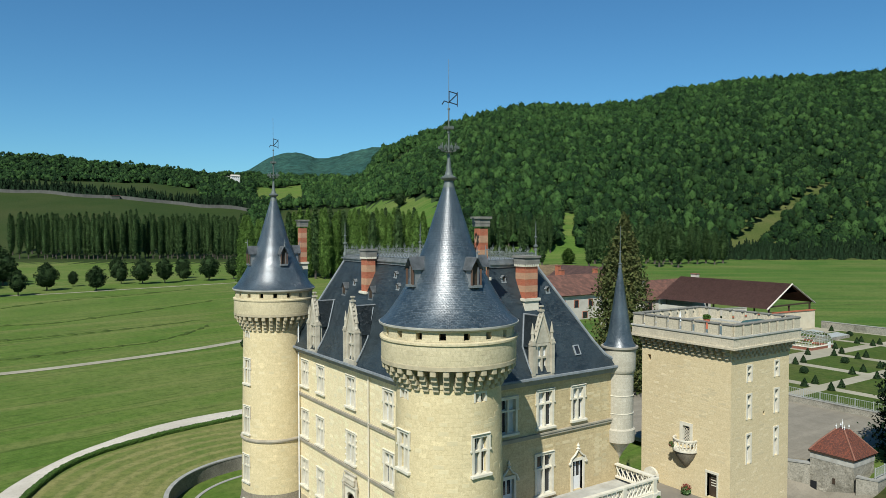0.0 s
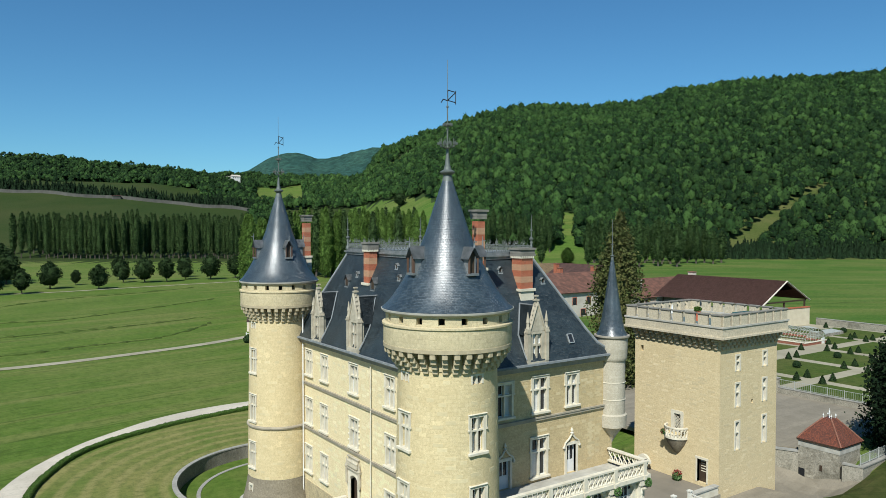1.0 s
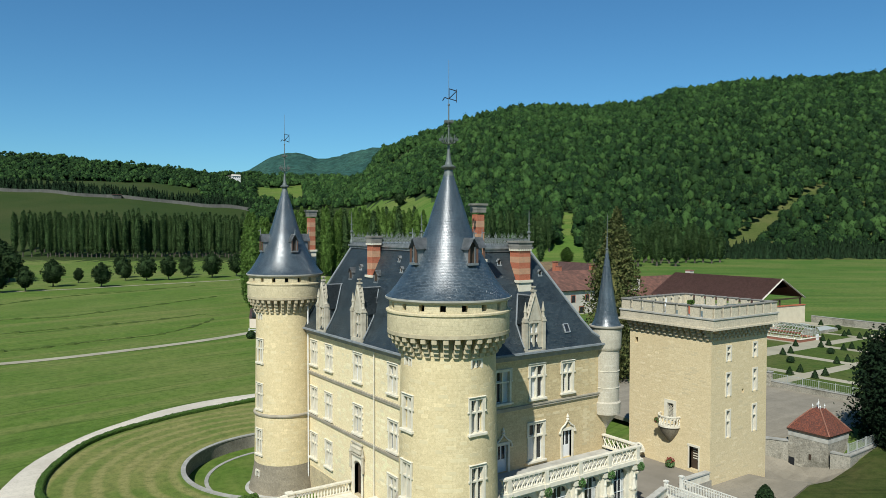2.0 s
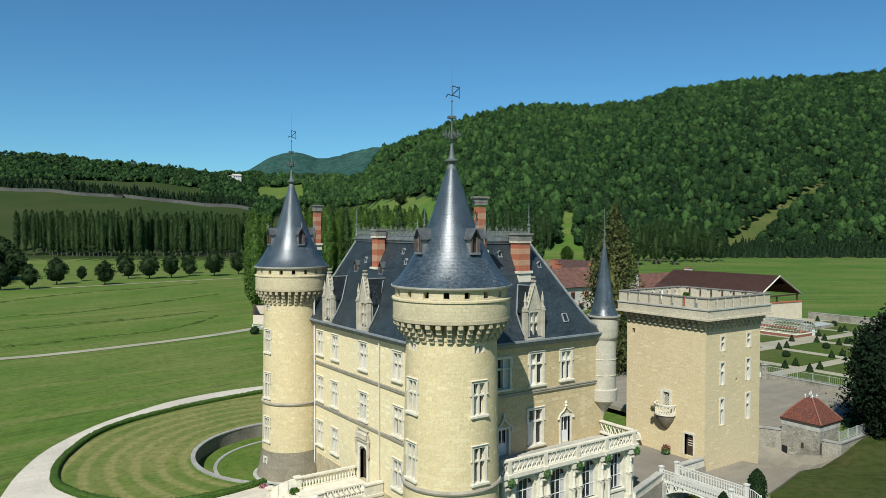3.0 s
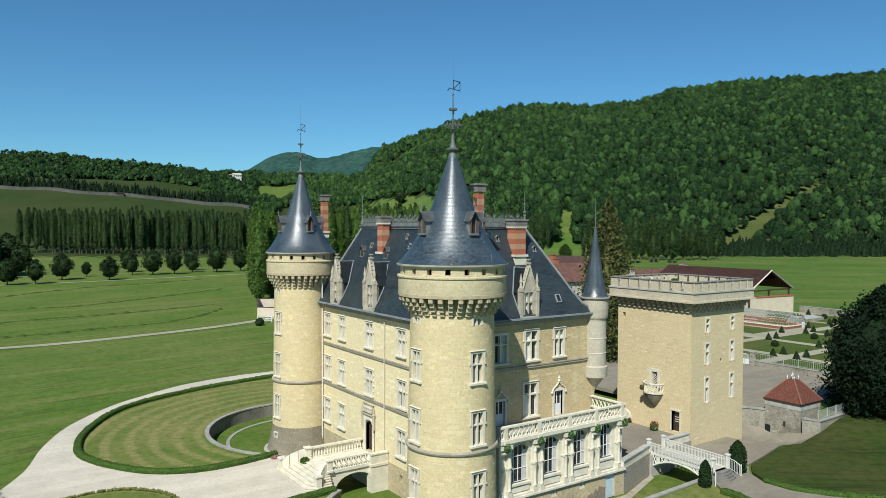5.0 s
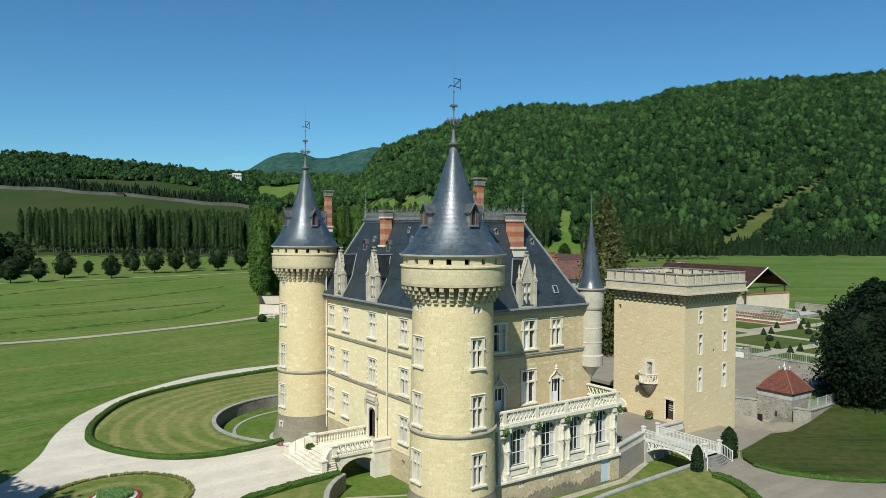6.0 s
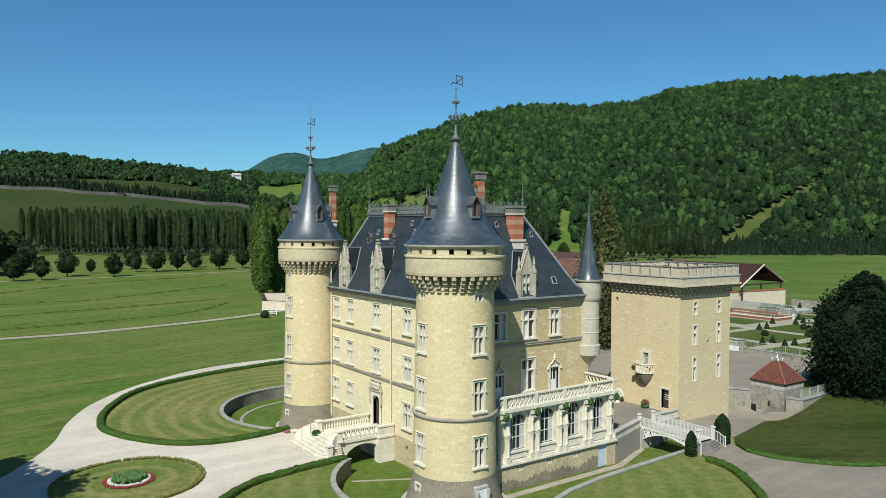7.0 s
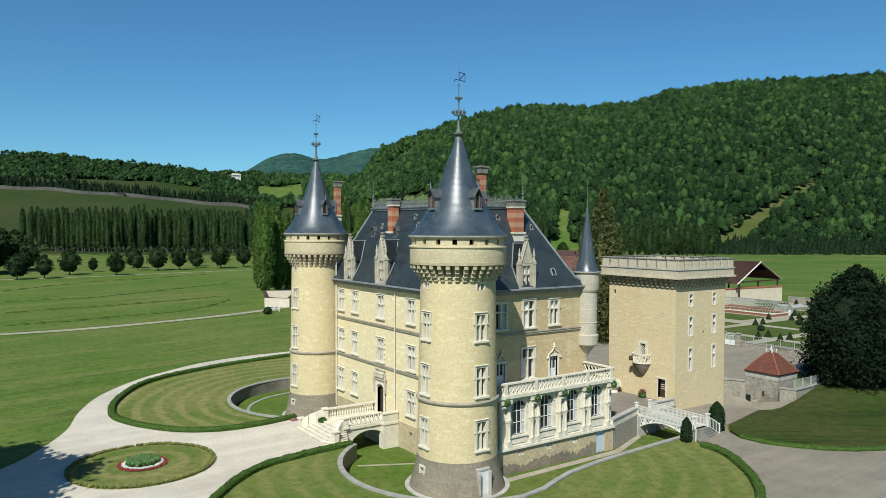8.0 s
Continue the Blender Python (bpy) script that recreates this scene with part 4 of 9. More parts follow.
def chimney(x, y, z0, z1, w, d, stone, label, over=0.2, teeth=True):
    """A banded chimney: stone foot, courses of brick and buff stone, corbelled cap."""
    stack = part("chimney", boxes((x - w / 2, y - d / 2, z0, x + w / 2, y + d / 2, stone - 0.18), (x - w / 2 - 0.1, y - d / 2 - 0.1, stone - 0.18, x + w / 2 + 0.1, y + d / 2 + 0.1, stone)), DRESSED, house, label)
    n = max(3, round((z1 - 0.75 - stone) / 0.52))
    n += 1 - n % 2
    h = (z1 - 0.75 - stone) / n
    for k in range(n):
        e = 0.004 if k % 2 else 0.0
        part("brick_course" if k % 2 == 0 else "buff_course", boxes((x - w / 2 + 0.06 - e, y - d / 2 + 0.06 - e, stone + k * h, x + w / 2 - 0.06 + e, y + d / 2 - 0.06 + e, stone + (k + 1) * h)), BRICK if k % 2 == 0 else BUFF, stack)
    bm = boxes((x - w / 2 - 0.03, y - d / 2 - 0.03, z1 - 0.62, x + w / 2 + 0.03, y + d / 2 + 0.03, z1 - 0.42), (x - w / 2 - over * 0.35, y - d / 2 - over * 0.35, z1 - 0.42, x + w / 2 + over * 0.35, y + d / 2 + over * 0.35, z1 - 0.14), (x - w / 2 - over, y - d / 2 - over, z1 - 0.14, x + w / 2 + over, y + d / 2 + over, z1))
    part("cap", bm, COPING, stack, "weathered grey stone chimney cap")
    first = None
    for k in range(6 if teeth else 0):
        u = (k + 0.5) / 6 - 0.5
        for way in (-1, 1):
            for p in ((x + u * w, y + way * d / 2), (x + way * w / 2, y + u * d)):
                if first is None:
                    first = part("dentil", boxes((-0.05, -0.05, z1 - 0.75, 0.05, 0.05, z1 - 0.6)), WHITESTONE, stack, "white stone dentil under the cap", m=pose(*p, 0))
                else:
                    again(first, stack, pose(*p, 0))
    return stack


chimney(3.75, 16.2, 19.0, 24.15, 0.9, 0.95, 20.9, "banded red brick and stone chimney on the roof slope", 0.09)
chimney(10.3, 5.2, 18.6, 23.85, 1.25, 1.15, 20.9, "banded red brick and stone chimney on the roof slope", 0.12)
chimney(4.4, 2.75, 15.7, 26.5, 0.72, 0.72, 22.7, "tall slender banded brick chimney behind the tower cone", 0.13, False)
chimney(3.45, 28.0, 15.7, 26.5, 0.72, 0.72, 22.7, "tall slender banded brick chimney behind the tower cone", 0.13, False)
part("wall", boxes((X0 + 0.5, Y1, MOAT, X1 - 2, 30.0, EAVE)), LIME2, house, "rear block of the castle")


DORMERSTONE = plain("carved tan stone", (0.50, 0.45, 0.345), (0.31, 0.275, 0.205), 1.8, 0.9, fine=9)


def dormer(m, w, label, ridge=19.75, back=2.2):
    """A gothic stone dormer: cross window, steep gable with crockets, pinnacles and a slate saddle roof.
    Local: x along the wall, y into the roof, z up from the eaves."""
    h = w / 2
    bm = bmesh.new()
    box(bm, -h, 0, 0, -0.42, 0.4, 2.35)
    box(bm, 0.42, 0, 0, h, 0.4, 2.35)
    box(bm, -h - 0.1, -0.12, -0.05, h + 0.1, 0.45, 0.28)
    box(bm, -0.42, 0, 2.2, 0.42, 0.4, 2.4)
    box(bm, -0.06, 0.05, 0.28, 0.06, 0.25, 2.2)
    box(bm, -0.42, 0.055, 1.35, 0.42, 0.25, 1.48)
    g = [bm.verts.new(p) for p in ((-h * 0.82, 0, 2.38), (h * 0.82, 0, 2.38), (0, 0, 4.35))]
    k = [bm.verts.new(p) for p in ((-h * 0.82, 0.4, 2.38), (h * 0.82, 0.4, 2.38), (0, 0.4, 4.35))]
    bm.faces.new(g)
    bm.faces.new(k[::-1])
    for i in range(3):
        bm.faces.new((g[i], k[i], k[(i + 1) % 3], g[(i + 1) % 3]))
    front = part("dormer", bm, DORMERSTONE, house, label, m=m)
    for s in (-1, 1):
        x = s * (h - 0.02)
        bm = boxes((x - 0.13, -0.14, 0.28, x + 0.13, 0.2, 2.6), (x - 0.17, -0.18, 2.3, x + 0.17, 0.24, 2.42))
        lathe(bm, [(0.16, 2.6), (0.11, 2.75), (0.10, 3.0), (0.14, 3.05), (0.02, 3.75), (0.0, 3.78)], 8, at=(x, 0.03))
        part("pinnacle", bm, DORMERSTONE, front)
    bm = bmesh.new()
    for s in (-1, 1):
        for j in range(6):
            u = (j + 0.6) / 6.4
            x, z = s * h * 0.84 * (1 - u), 2.4 + 1.97 * u
            box(bm, x - 0.055, -0.06, z - 0.02, x + 0.055, 0.2, z + 0.12, bevel=0.03)
        tube(bm, [(s * h * 0.86, -0.03, 2.36), (0, -0.03, 4.42)], 0.075, 6)
    part("crocket_ridge", bm, DORMERSTONE, front, "carved crockets along the gable")
    bm = boxes((-0.09, 0.06, 4.25, 0.09, 0.26, 4.5), (-0.16, -0.02, 4.5, 0.16, 0.34, 4.62), (-0.05, 0.1, 4.62, 0.05, 0.22, 4.85), (-0.13, 0.02, 4.8, 0.13, 0.3, 4.9))
    part("gable_finial", bm, DORMERSTONE, front)
    part("roundel", lathe(bmesh.new(), [(0.0, -0.06), (0.17, -0.05), (0.24, 0.0)], 14), DORMERSTONE, front, m=pose(0, -0.01, 2.95, 90, 0, 0))
    for x0, x1 in ((-0.42, -0.06), (0.06, 0.42)):
        for z0, z1 in ((0.28, 1.35), (1.48, 2.2)):
            f = 0.05
            part("casement", boxes((x0, 0.2, z0, x0 + f, 0.25, z1), (x1 - f, 0.2, z0, x1, 0.25, z1), (x0 + f, 0.2, z0, x1 - f, 0.25, z0 + f), (x0 + f, 0.2, z1 - f, x1 - f, 0.25, z1)), WHITEPAINT, front)
            part("pane", boxes((x0 + f, 0.225, z0 + f, x1 - f, 0.24, z1 - f)), CURTAINED if random.random() < 0.6 else GLASS, front)
    # cheeks and saddle roof run back into the slope
    rz, ez = ridge - EAVE, 2.15
    bm = bmesh.new()
    e = h + 0.12
    r0, r1 = bm.verts.new((0, 0.35, rz)), bm.verts.new((0, back + 0.6, rz))
    for s in (-1, 1):
        l0, l1 = bm.verts.new((s * e, 0.35, ez)), bm.verts.new((s * e, 0.55 + ez * 0.5, ez))
        bm.faces.new((r0, r1, l1, l0))
    bmesh.ops.solidify(bm, geom=bm.faces[:], thickness=0.07)
    part("dormer_roof", bm, SLATE2, front, "slate saddle roof of the dormer")
    part("cheek", boxes((-h + 0.02, 0.3, 0.1, -h + 0.14, 1.55, 2.2)), SLATE2, front)
    part("cheek", boxes((h - 0.14, 0.3, 0.1, h - 0.02, 1.55, 2.2)), SLATE2, front)
    part("ridge_roll", tube(bmesh.new(), [(0, 0.4, rz + 0.03), (0, back + 0.55, rz + 0.03)], 0.07), LEAD, front)
    return front


dormer(pose(X0 - 0.3, 20.4, EAVE + 0.12, 0, 0, -90), 1.55, "tall carved white stone dormer with gothic gable")
dormer(pose(X0 - 0.3, 13.85, EAVE + 0.3, 0, 0, -90), 1.75, "tall carved white stone dormer with gothic gable")
dormer(pose(9.5, Y0 - 0.3, EAVE + 0.1, 0, 0, 0), 1.75, "tall carved white stone dormer with gothic gable")



def roof_vent(x, y, z, turn, w, h, label, stone):
    """A small gabled vent on a roof slope: cheeks, saddle roof and a dark front."""
    m = pose(x, y, z, 0, 0, turn)
    t = w / 2
    ob = part("roof_vent", boxes((-t, -0.02, -0.1, -t + 0.05, h * 0.35, h * 0.55), (t - 0.05, -0.02, -0.1, t, h * 0.35, h * 0.55), (-t - 0.05, -0.06, -0.12, t + 0.05, 0.1, -0.04)), stone, roof, label, m=m)
    bm = bmesh.new()
    r0, r1 = bm.verts.new((0, -0.1, h)), bm.verts.new((0, h * 0.6, h))
    for k in (-1, 1):
        l0, l1 = bm.verts.new((k * (t + 0.08), -0.1, h * 0.5)), bm.verts.new((k * (t + 0.08), h * 0.35, h * 0.5))
        bm.faces.new((r0, r1, l1, l0))
    bmesh.ops.solidify(bm, geom=bm.faces[:], thickness=0.04)
    part("vent_roof", bm, stone, ob)
    # vent's dark inside is a coloured face, not a hollow
    bm = bmesh.new()
    bm.faces.new([bm.verts.new(p) for p in ((-t, 0.02, -0.04), (t, 0.02, -0.04), (t, 0.02, h * 0.52), (0, 0.02, h * 0.92), (-t, 0.02, h * 0.52))])
    part("vent_mouth", bm, DARKWOOD, ob, "dark face filling the vent front")


roof_vent(3.2, 19.3, 20.45, -90, 0.6, 0.95, "small lead roof lucarne on the slate slope", LEAD)
roof_vent(3.2, 14.85, 20.45, -90, 0.6, 0.95, "small lead roof lucarne on the slate slope", LEAD)
for x, y, z, turn in ((3.95, 17.1, 22.0, -90), (3.6, 18.2, 21.3, -90), (4.05, 12.6, 22.2, -90), (3.65, 11.6, 21.4, -90), (3.4, 10.2, 20.9, -90), (8.6, 5.65, 22.1, 0), (7.4, 4.6, 20.0, 0), (12.3, 5.2, 21.2, 0)):
    roof_vent(x, y, z, turn, 0.34, 0.42, "little white triangular roof vent", LEADEDGE)
tilt = math.degrees(math.atan2(5.5, 2.75))
light = part("roof_window", boxes((-0.36, -0.5, 0, -0.28, 0.5, 0.1), (0.28, -0.5, 0, 0.36, 0.5, 0.1), (-0.28, -0.5, 0, 0.28, -0.42, 0.1), (-0.28, 0.42, 0, 0.28, 0.5, 0.1)), LEADEDGE, roof, "small opening roof window in a lead frame", m=pose(13.2, 3.2, 17.2, tilt, 0, 0) @ Matrix.Diagonal((0.72, 0.72, 1, 1)))
part("pane", boxes((-0.28, -0.42, 0.02, 0.28, 0.42, 0.06)), GLASS, light)
part("eaves_gutter", boxes((X0 - 0.62, Y0 - 0.4, 15.76, X0 - 0.44, Y1 + 0.3, 15.9), (X0 - 0.3, Y0 - 0.62, 15.76, X1 - 0.2, Y0 - 0.44, 15.9)), DULLLEAD, roof, "grey lead eaves gutter")
for x, y, turn in ((X0 - 0.35, 20.4, -90), (X0 - 0.35, 13.85, -90), (9.5, Y0 - 0.35, 0)):
    for k in (-1, 1):
        part("valley_flashing", tube(bmesh.new(), [(k * 0.98, -0.02, 0.45), (k * 1.0, 0.32, 1.0), (k * 1.02, 0.88, 2.1), (k * 0.04, 1.9, 4.2)], 0.06, 5), DULLLEAD, roof, "grey lead valley flashing", m=pose(x, y, EAVE + 0.1, 0, 0, turn))

# corner turret
turret = thing("corner_turret", "slim pale stone corner turret with a slate needle roof", "turret", at=(17.45, 3.05, 0))
part("drum", lathe(bmesh.new(), [(0.02, 8.75), (0.3, 9.3), (0.75, 9.95), (0.86, 10.1), (1.12, 10.2), (1.16, 11.1), (1.02, 11.2), (1.02, 15.2), (1.12, 15.3), (1.16, 15.5), (1.2, 16.9), (0.9, 16.95)], 40), TURRETSTONE, turret, "pale rendered stone drum on a corbelled foot", smooth=True)
part("cornice", lathe(bmesh.new(), [(0.9, 16.9), (1.22, 16.92), (1.34, 17.05), (1.34, 17.16), (0.9, 17.2)], 40), COPING_DARK, turret, smooth=True)
part("roof", lathe(bmesh.new(), [(1.2, 17.14), (0.98, 17.5), (0.82, 18.2), (0.62, 19.4), (0.4, 20.9), (0.2, 22.3), (0.1, 22.9)], 40, scale=0.9), SLATE, turret, "tall slate needle roof", smooth=True)
part("finial", lathe(bmesh.new(), [(0.12, 22.85), (0.1, 23.1), (0.17, 23.16), (0.06, 23.25), (0.05, 24.0), (0.1, 24.05), (0.03, 24.12), (0.015, 25.9), (0, 25.95)], 10), IRON, turret, "thin metal spike", smooth=True)
for z in (11.15, 12.3, 13.6, 15.25):
    part("joint_band", lathe(bmesh.new(), [(1.02, z - 0.03), (1.05, z - 0.02), (1.05, z + 0.02), (1.02, z + 0.03)], 40), DRESSED, turret)

# ---- square keep ----
keep = thing("square_keep", "massive square ochre stone keep with corbelled battlements", "tower", at=(0, 0, 0))
KX0, KX1, KY0, KY1 = 28.6, 37.0, 1.3, 10.3
west = [(-5.5 - 0.36, -5.5 + 0.36, 7.2, 8.95), (-2.95 - 0.46, -2.95 + 0.46, 3.5, 5.5), (-9.5 - 0.18, -9.5 + 0.18, 13.9, 14.45)]
south = [(x - 0.27, x + 0.27, z0, z1) for x in (31.1, 35.1) for z0, z1 in ((13.1, 14.4), (10.0, 12.0), (6.3, 8.7))] + [(33.15, 33.45, 10.05, 10.4)]
part("wall", pierced(bmesh.new(), [-KY1, -KY0], [1.0, 16.15], west, lambda u, z, d: (KX0 + d, -u, z), 0.7), KEEPSTONE, keep)
part("wall", pierced(bmesh.new(), [KX0 + 0.7, KX1], [1.0, 16.15], south, lambda u, z, d: (u, KY0 + d, z), 0.7), KEEPSTONE, keep)
part("wall", boxes((KX1 - 0.7, KY0 + 0.7, 1.0, KX1, KY1, 16.0), (KX0 + 0.7, KY1 - 0.7, 1.0, KX1 - 0.7, KY1, 16.0)), KEEPSTONE, keep)
part("wall", boxes((KX0 - 0.003, KY0 - 0.003, 1.0, KX0 + 0.5, KY0 + 0.5, 15.9)), KEEPSTONE, keep, "corner quoins")
PX0, PX1, PY0, PY1 = 27.95, 37.65, 0.65, 10.95
part("parapet", boxes((PX0, PY0, 16.12, PX1, PY0 + 0.6, 17.0), (PX0, PY1 - 0.6, 16.12, PX1, PY1, 17.0), (PX0, PY0 + 0.6, 16.12, PX0 + 0.6, PY1 - 0.6, 17.0), (PX1 - 0.6, PY0 + 0.6, 16.12, PX1, PY1 - 0.6, 17.0)), PARAPET, keep, "pale weathered parapet")
part("string_course", boxes((PX0 - 0.08, PY0 - 0.08, 17.0, PX1 + 0.08, PY0 + 0.6, 17.14), (PX0 - 0.08, PY1 - 0.6, 17.0, PX1 + 0.08, PY1 + 0.08, 17.14), (PX0 - 0.08, PY0 + 0.6, 17.0, PX0 + 0.6, PY1 - 0.6, 17.14), (PX1 - 0.6, PY0 + 0.6, 17.0, PX1 + 0.08, PY1 - 0.6, 17.14)), GREYSTONE, keep)
part("parapet_lip", boxes((PX0 - 0.16, PY0 - 0.16, 16.1, PX1 + 0.16, PY0 - 0.003, 16.26), (PX0 - 0.16, PY1 + 0.003, 16.1, PX1 + 0.16, PY1 + 0.16, 16.26), (PX0 - 0.16, PY0 - 0.003, 16.1, PX0 - 0.003, PY1 + 0.003, 16.26), (PX1 + 0.003, PY0 - 0.003, 16.1, PX1 + 0.16, PY1 + 0.003, 16.26)), PARAPET, keep, "projecting stone lip above the corbels")
part("roof_deck", boxes((KX0, KY0, 15.9, KX1, KY1, 16.5)), plain("grey-green roofing felt", (0.11, 0.15, 0.15), (0.085, 0.12, 0.12), 0.6, 0.85), keep, "flat grey roof terrace")
block = part("merlon", slab(bmesh.new(), [(-0.45, 0.0), (0.45, 0.0), (0.46, 0.08), (0.34, 0.42), (-0.34, 0.42), (-0.46, 0.08)], 17.14, 18.0), PARAPET, keep, "broad merlon with splayed sides")
cap = part("merlon_cap", boxes((-0.5, -0.07, 18.0, 0.5, 0.46, 18.13), bevel=0.03), COPING, keep, "dark lichened merlon cap")
sides = [((PX0, PY0), (PX1, PY0), 0), ((PX0, PY1), (PX0, PY0), -90), ((PX1, PY1), (PX0, PY1), 180), ((PX1, PY0), (PX1, PY1), 90)]
corbel = bmesh.new()
for out, z0, z1 in ((0.18, 15.1, 15.42), (0.38, 15.44, 15.76), (0.62, 15.78, 16.12)):
    box(corbel, -0.17, -out, z0, 0.17, 0.05, z1, bevel=0.05)
corbel = part("corbel", corbel, CORBEL, keep)
placed = []
for (ax, ay), (bx, by), turn in sides:
    n = 8
    for k in range(n):
        u = (k + 0.5) / n
        placed.append(pose(ax + (bx - ax) * u, ay + (by - ay) * u, 0, 0, 0, turn))
for k, m in enumerate(placed):
    for ob in (block, cap):
        if k:
            again(ob, keep, m)
        else:
            ob.matrix_local = m
placed = []
for (ax, ay), (bx, by), turn in (((KX0, KY0), (KX1, KY0), 0), ((KX0, KY1), (KX0, KY0), -90), ((KX1, KY1), (KX0, KY1), 180), ((KX1, KY0), (KX1, KY1), 90)):
    n = 14
    placed += [pose(ax + (bx - ax) * (k + 0.5) / n, ay + (by - ay) * (k + 0.5) / n, 0, 0, 0, turn) for k in range(n)]
for k, m in enumerate(placed):
    if k:
        again(corbel, keep, m)
    else:
        corbel.matrix_local = m
for x in (31.1, 35.1):
    for z0, z1 in ((13.1, 14.4), (10.0, 12.0), (6.3, 8.7)):
        frame_window("slit_window", 0.5, z1 - z0, keep, (x, KY0, z0), 0, mullion=False, transom=0.62, sill=False, surround=0.16)
frame_window("window", 0.7, 1.7, keep, (KX0, 5.5, 7.2), -90, mullion=False, transom=0, surround=0.3, sill=False)
lattice = bmesh.new()
for k in range(9):
    for way in (-1, 1):
        z0, z1 = 7.0 + 0.24 * k, 7.0 + 0.24 * k + way * 0.7
        if 7.2 < min(z0, z1) and max(z0, z1) < 8.95:
            tube(lattice, [(KX0 + 0.1, 5.17, z0), (KX0 + 0.1, 5.83, z1)], 0.022, 4)
part("lattice", lattice, DRESSED, keep, "pale diamond lattice over the balcony window")
ob = part("door", boxes((-0.6, -0.04, 0, -0.46, 0.3, 2.0), (0.46, -0.04, 0, 0.6, 0.3, 2.0), (-0.64, -0.06, 2.0, 0.64, 0.3, 2.2)), DRESSED, keep, "dark arched keep door in pale stone frame", m=pose(KX0, 2.95, 3.5, 0, 0, -90))
part("leaf", boxes((-0.46, 0.3, 0, 0.46, 0.36, 2.0)), DARKWOOD, ob)
part("grille", boxes(*[(-0.28, 0.27, 0.9 + 0.22 * k, 0.28, 0.3, 0.96 + 0.22 * k) for k in range(5)]), DRESSED, ob, "small pale panes in the door")
bal = part("balcony", slab(bmesh.new(), arc(0, 0, 1.1, 180, 360, 20), 0, 0.16), WHITESTONE, keep, "half-round carved stone balcony", m=pose(KX0, 5.5, 6.85, 0, 0, -90))
# dark stone here stands in for the shade below the balcony
part("balcony_foot", lathe(bmesh.new(), [(0.05, -1.5), (0.35, -1.2), (0.85, -0.5), (1.02, 0.0)], 18, a0=math.pi, a1=2 * math.pi), RUBBLE, bal, "darkened corbelled balcony foot", smooth=True)
bm = bmesh.new()
lathe(bm, [(1.06, 0.9), (1.12, 0.92), (1.12, 1.03), (0.96, 1.03), (0.96, 0.9), (1.06, 0.9)], 20, a0=math.pi, a1=2 * math.pi)
for k in range(11):
    t = math.pi * (1 + (k + 0.3) / 10.6)
    tube(bm, [(1.03 * math.cos(t), 1.03 * math.sin(t), 0.16), (1.03 * math.cos(t + 0.12), 1.03 * math.sin(t + 0.12), 0.55), (1.03 * math.cos(t), 1.03 * math.sin(t), 0.9)], [0.08, 0.05, 0.08], 5)
    tube(bm, [(1.03 * math.cos(t + 0.2), 1.03 * math.sin(t + 0.2), 0.16), (1.03 * math.cos(t + 0.05), 1.03 * math.sin(t + 0.05), 0.55), (1.03 * math.cos(t + 0.2), 1.03 * math.sin(t + 0.2), 0.9)], [0.07, 0.05, 0.07], 5)
part("balcony_rail", bm, WHITESTONE, bal, "pierced stone balcony rail")

MOATSTONE = masonry("coarse moat rubble", (0.31, 0.28, 0.22), (0.13, 0.118, 0.094), (0.35, 0.32, 0.26), (0.08, 0.074, 0.058), 0.46, 0.24, 0.6, odd=0.8, worn=0.3)
# ---- dry moat walls ----
def run_wall(name, line, z0, z1, width, material, label, category, cap=None, cap_h=0.14, over=0.12, land_base=False, kind="structure", closed=False):
    """A wall of even width along a line in plan, with a coping of its own."""
    n = len(line)
    pts = [Vector(p) for p in line]
    offs = []
    for k in range(n):
        a = pts[k - 1] if (k or closed) else pts[k]
        b = pts[(k + 1) % n] if (k < n - 1 or closed) else pts[k]
        d = (b - a).normalized()
        offs.append(Vector((-d.y, d.x)))

    def strip(bm, half, low, high):
        rows = []
        for p, o in zip(pts, offs):
            g = land(p.x, p.y) if land_base else 0
            lo, hi = low + g, high + g
            rows.append([bm.verts.new((*(p + o * half), lo)), bm.verts.new((*(p + o * half), hi)), bm.verts.new((*(p - o * half), hi)), bm.verts.new((*(p - o * half), lo))])
        for k in range(n if closed else n - 1):
            r, q = rows[k], rows[(k + 1) % n]
            for i in range(4):
                bm.faces.new((r[i], q[i], q[(i + 1) % 4], r[(i + 1) % 4]))
        if not closed:
            bm.faces.new(rows[0])
            bm.faces.new(rows[-1][::-1])
        bmesh.ops.recalc_face_normals(bm, faces=bm.faces)
        return bm

    ob = part(name, strip(bmesh.new(), width / 2, z0, z1), material)
    tagged(ob, label, category, kind=kind)
    if cap:
        part("coping", strip(bmesh.new(), width / 2 + over, z1, z1 + cap_h), cap, ob, "stone coping")
    return ob


run_wall("moat_wall", MOAT_EDGE[:51], MOAT - 0.2, BASE + 0.02, 0.34, MOATSTONE, "curved dark stone retaining wall of the dry moat", "wall", COPING_PALE := plain("pale stone coping", (0.34, 0.325, 0.285), (0.23, 0.22, 0.19), 1.2, 0.9, fine=14), 0.12, 0.04)
run_wall("moat_wall", MOAT_EDGE[53:][1:58] + MOAT_EDGE[-3:-1], MOAT - 0.2, BASE + 0.02, 0.34, MOATSTONE, "curved dark stone retaining wall of the dry moat", "wall", COPING_PALE, 0.12, 0.04)
flat("moat_path", [(-4.52, 8.02), (1.2, 5.12), (1.2, 5.42), (-4.52, 8.32)], MOAT + 0.03, TRACK, "thin worn earth and stone gutter across the moat lawn", "path", 0.05)
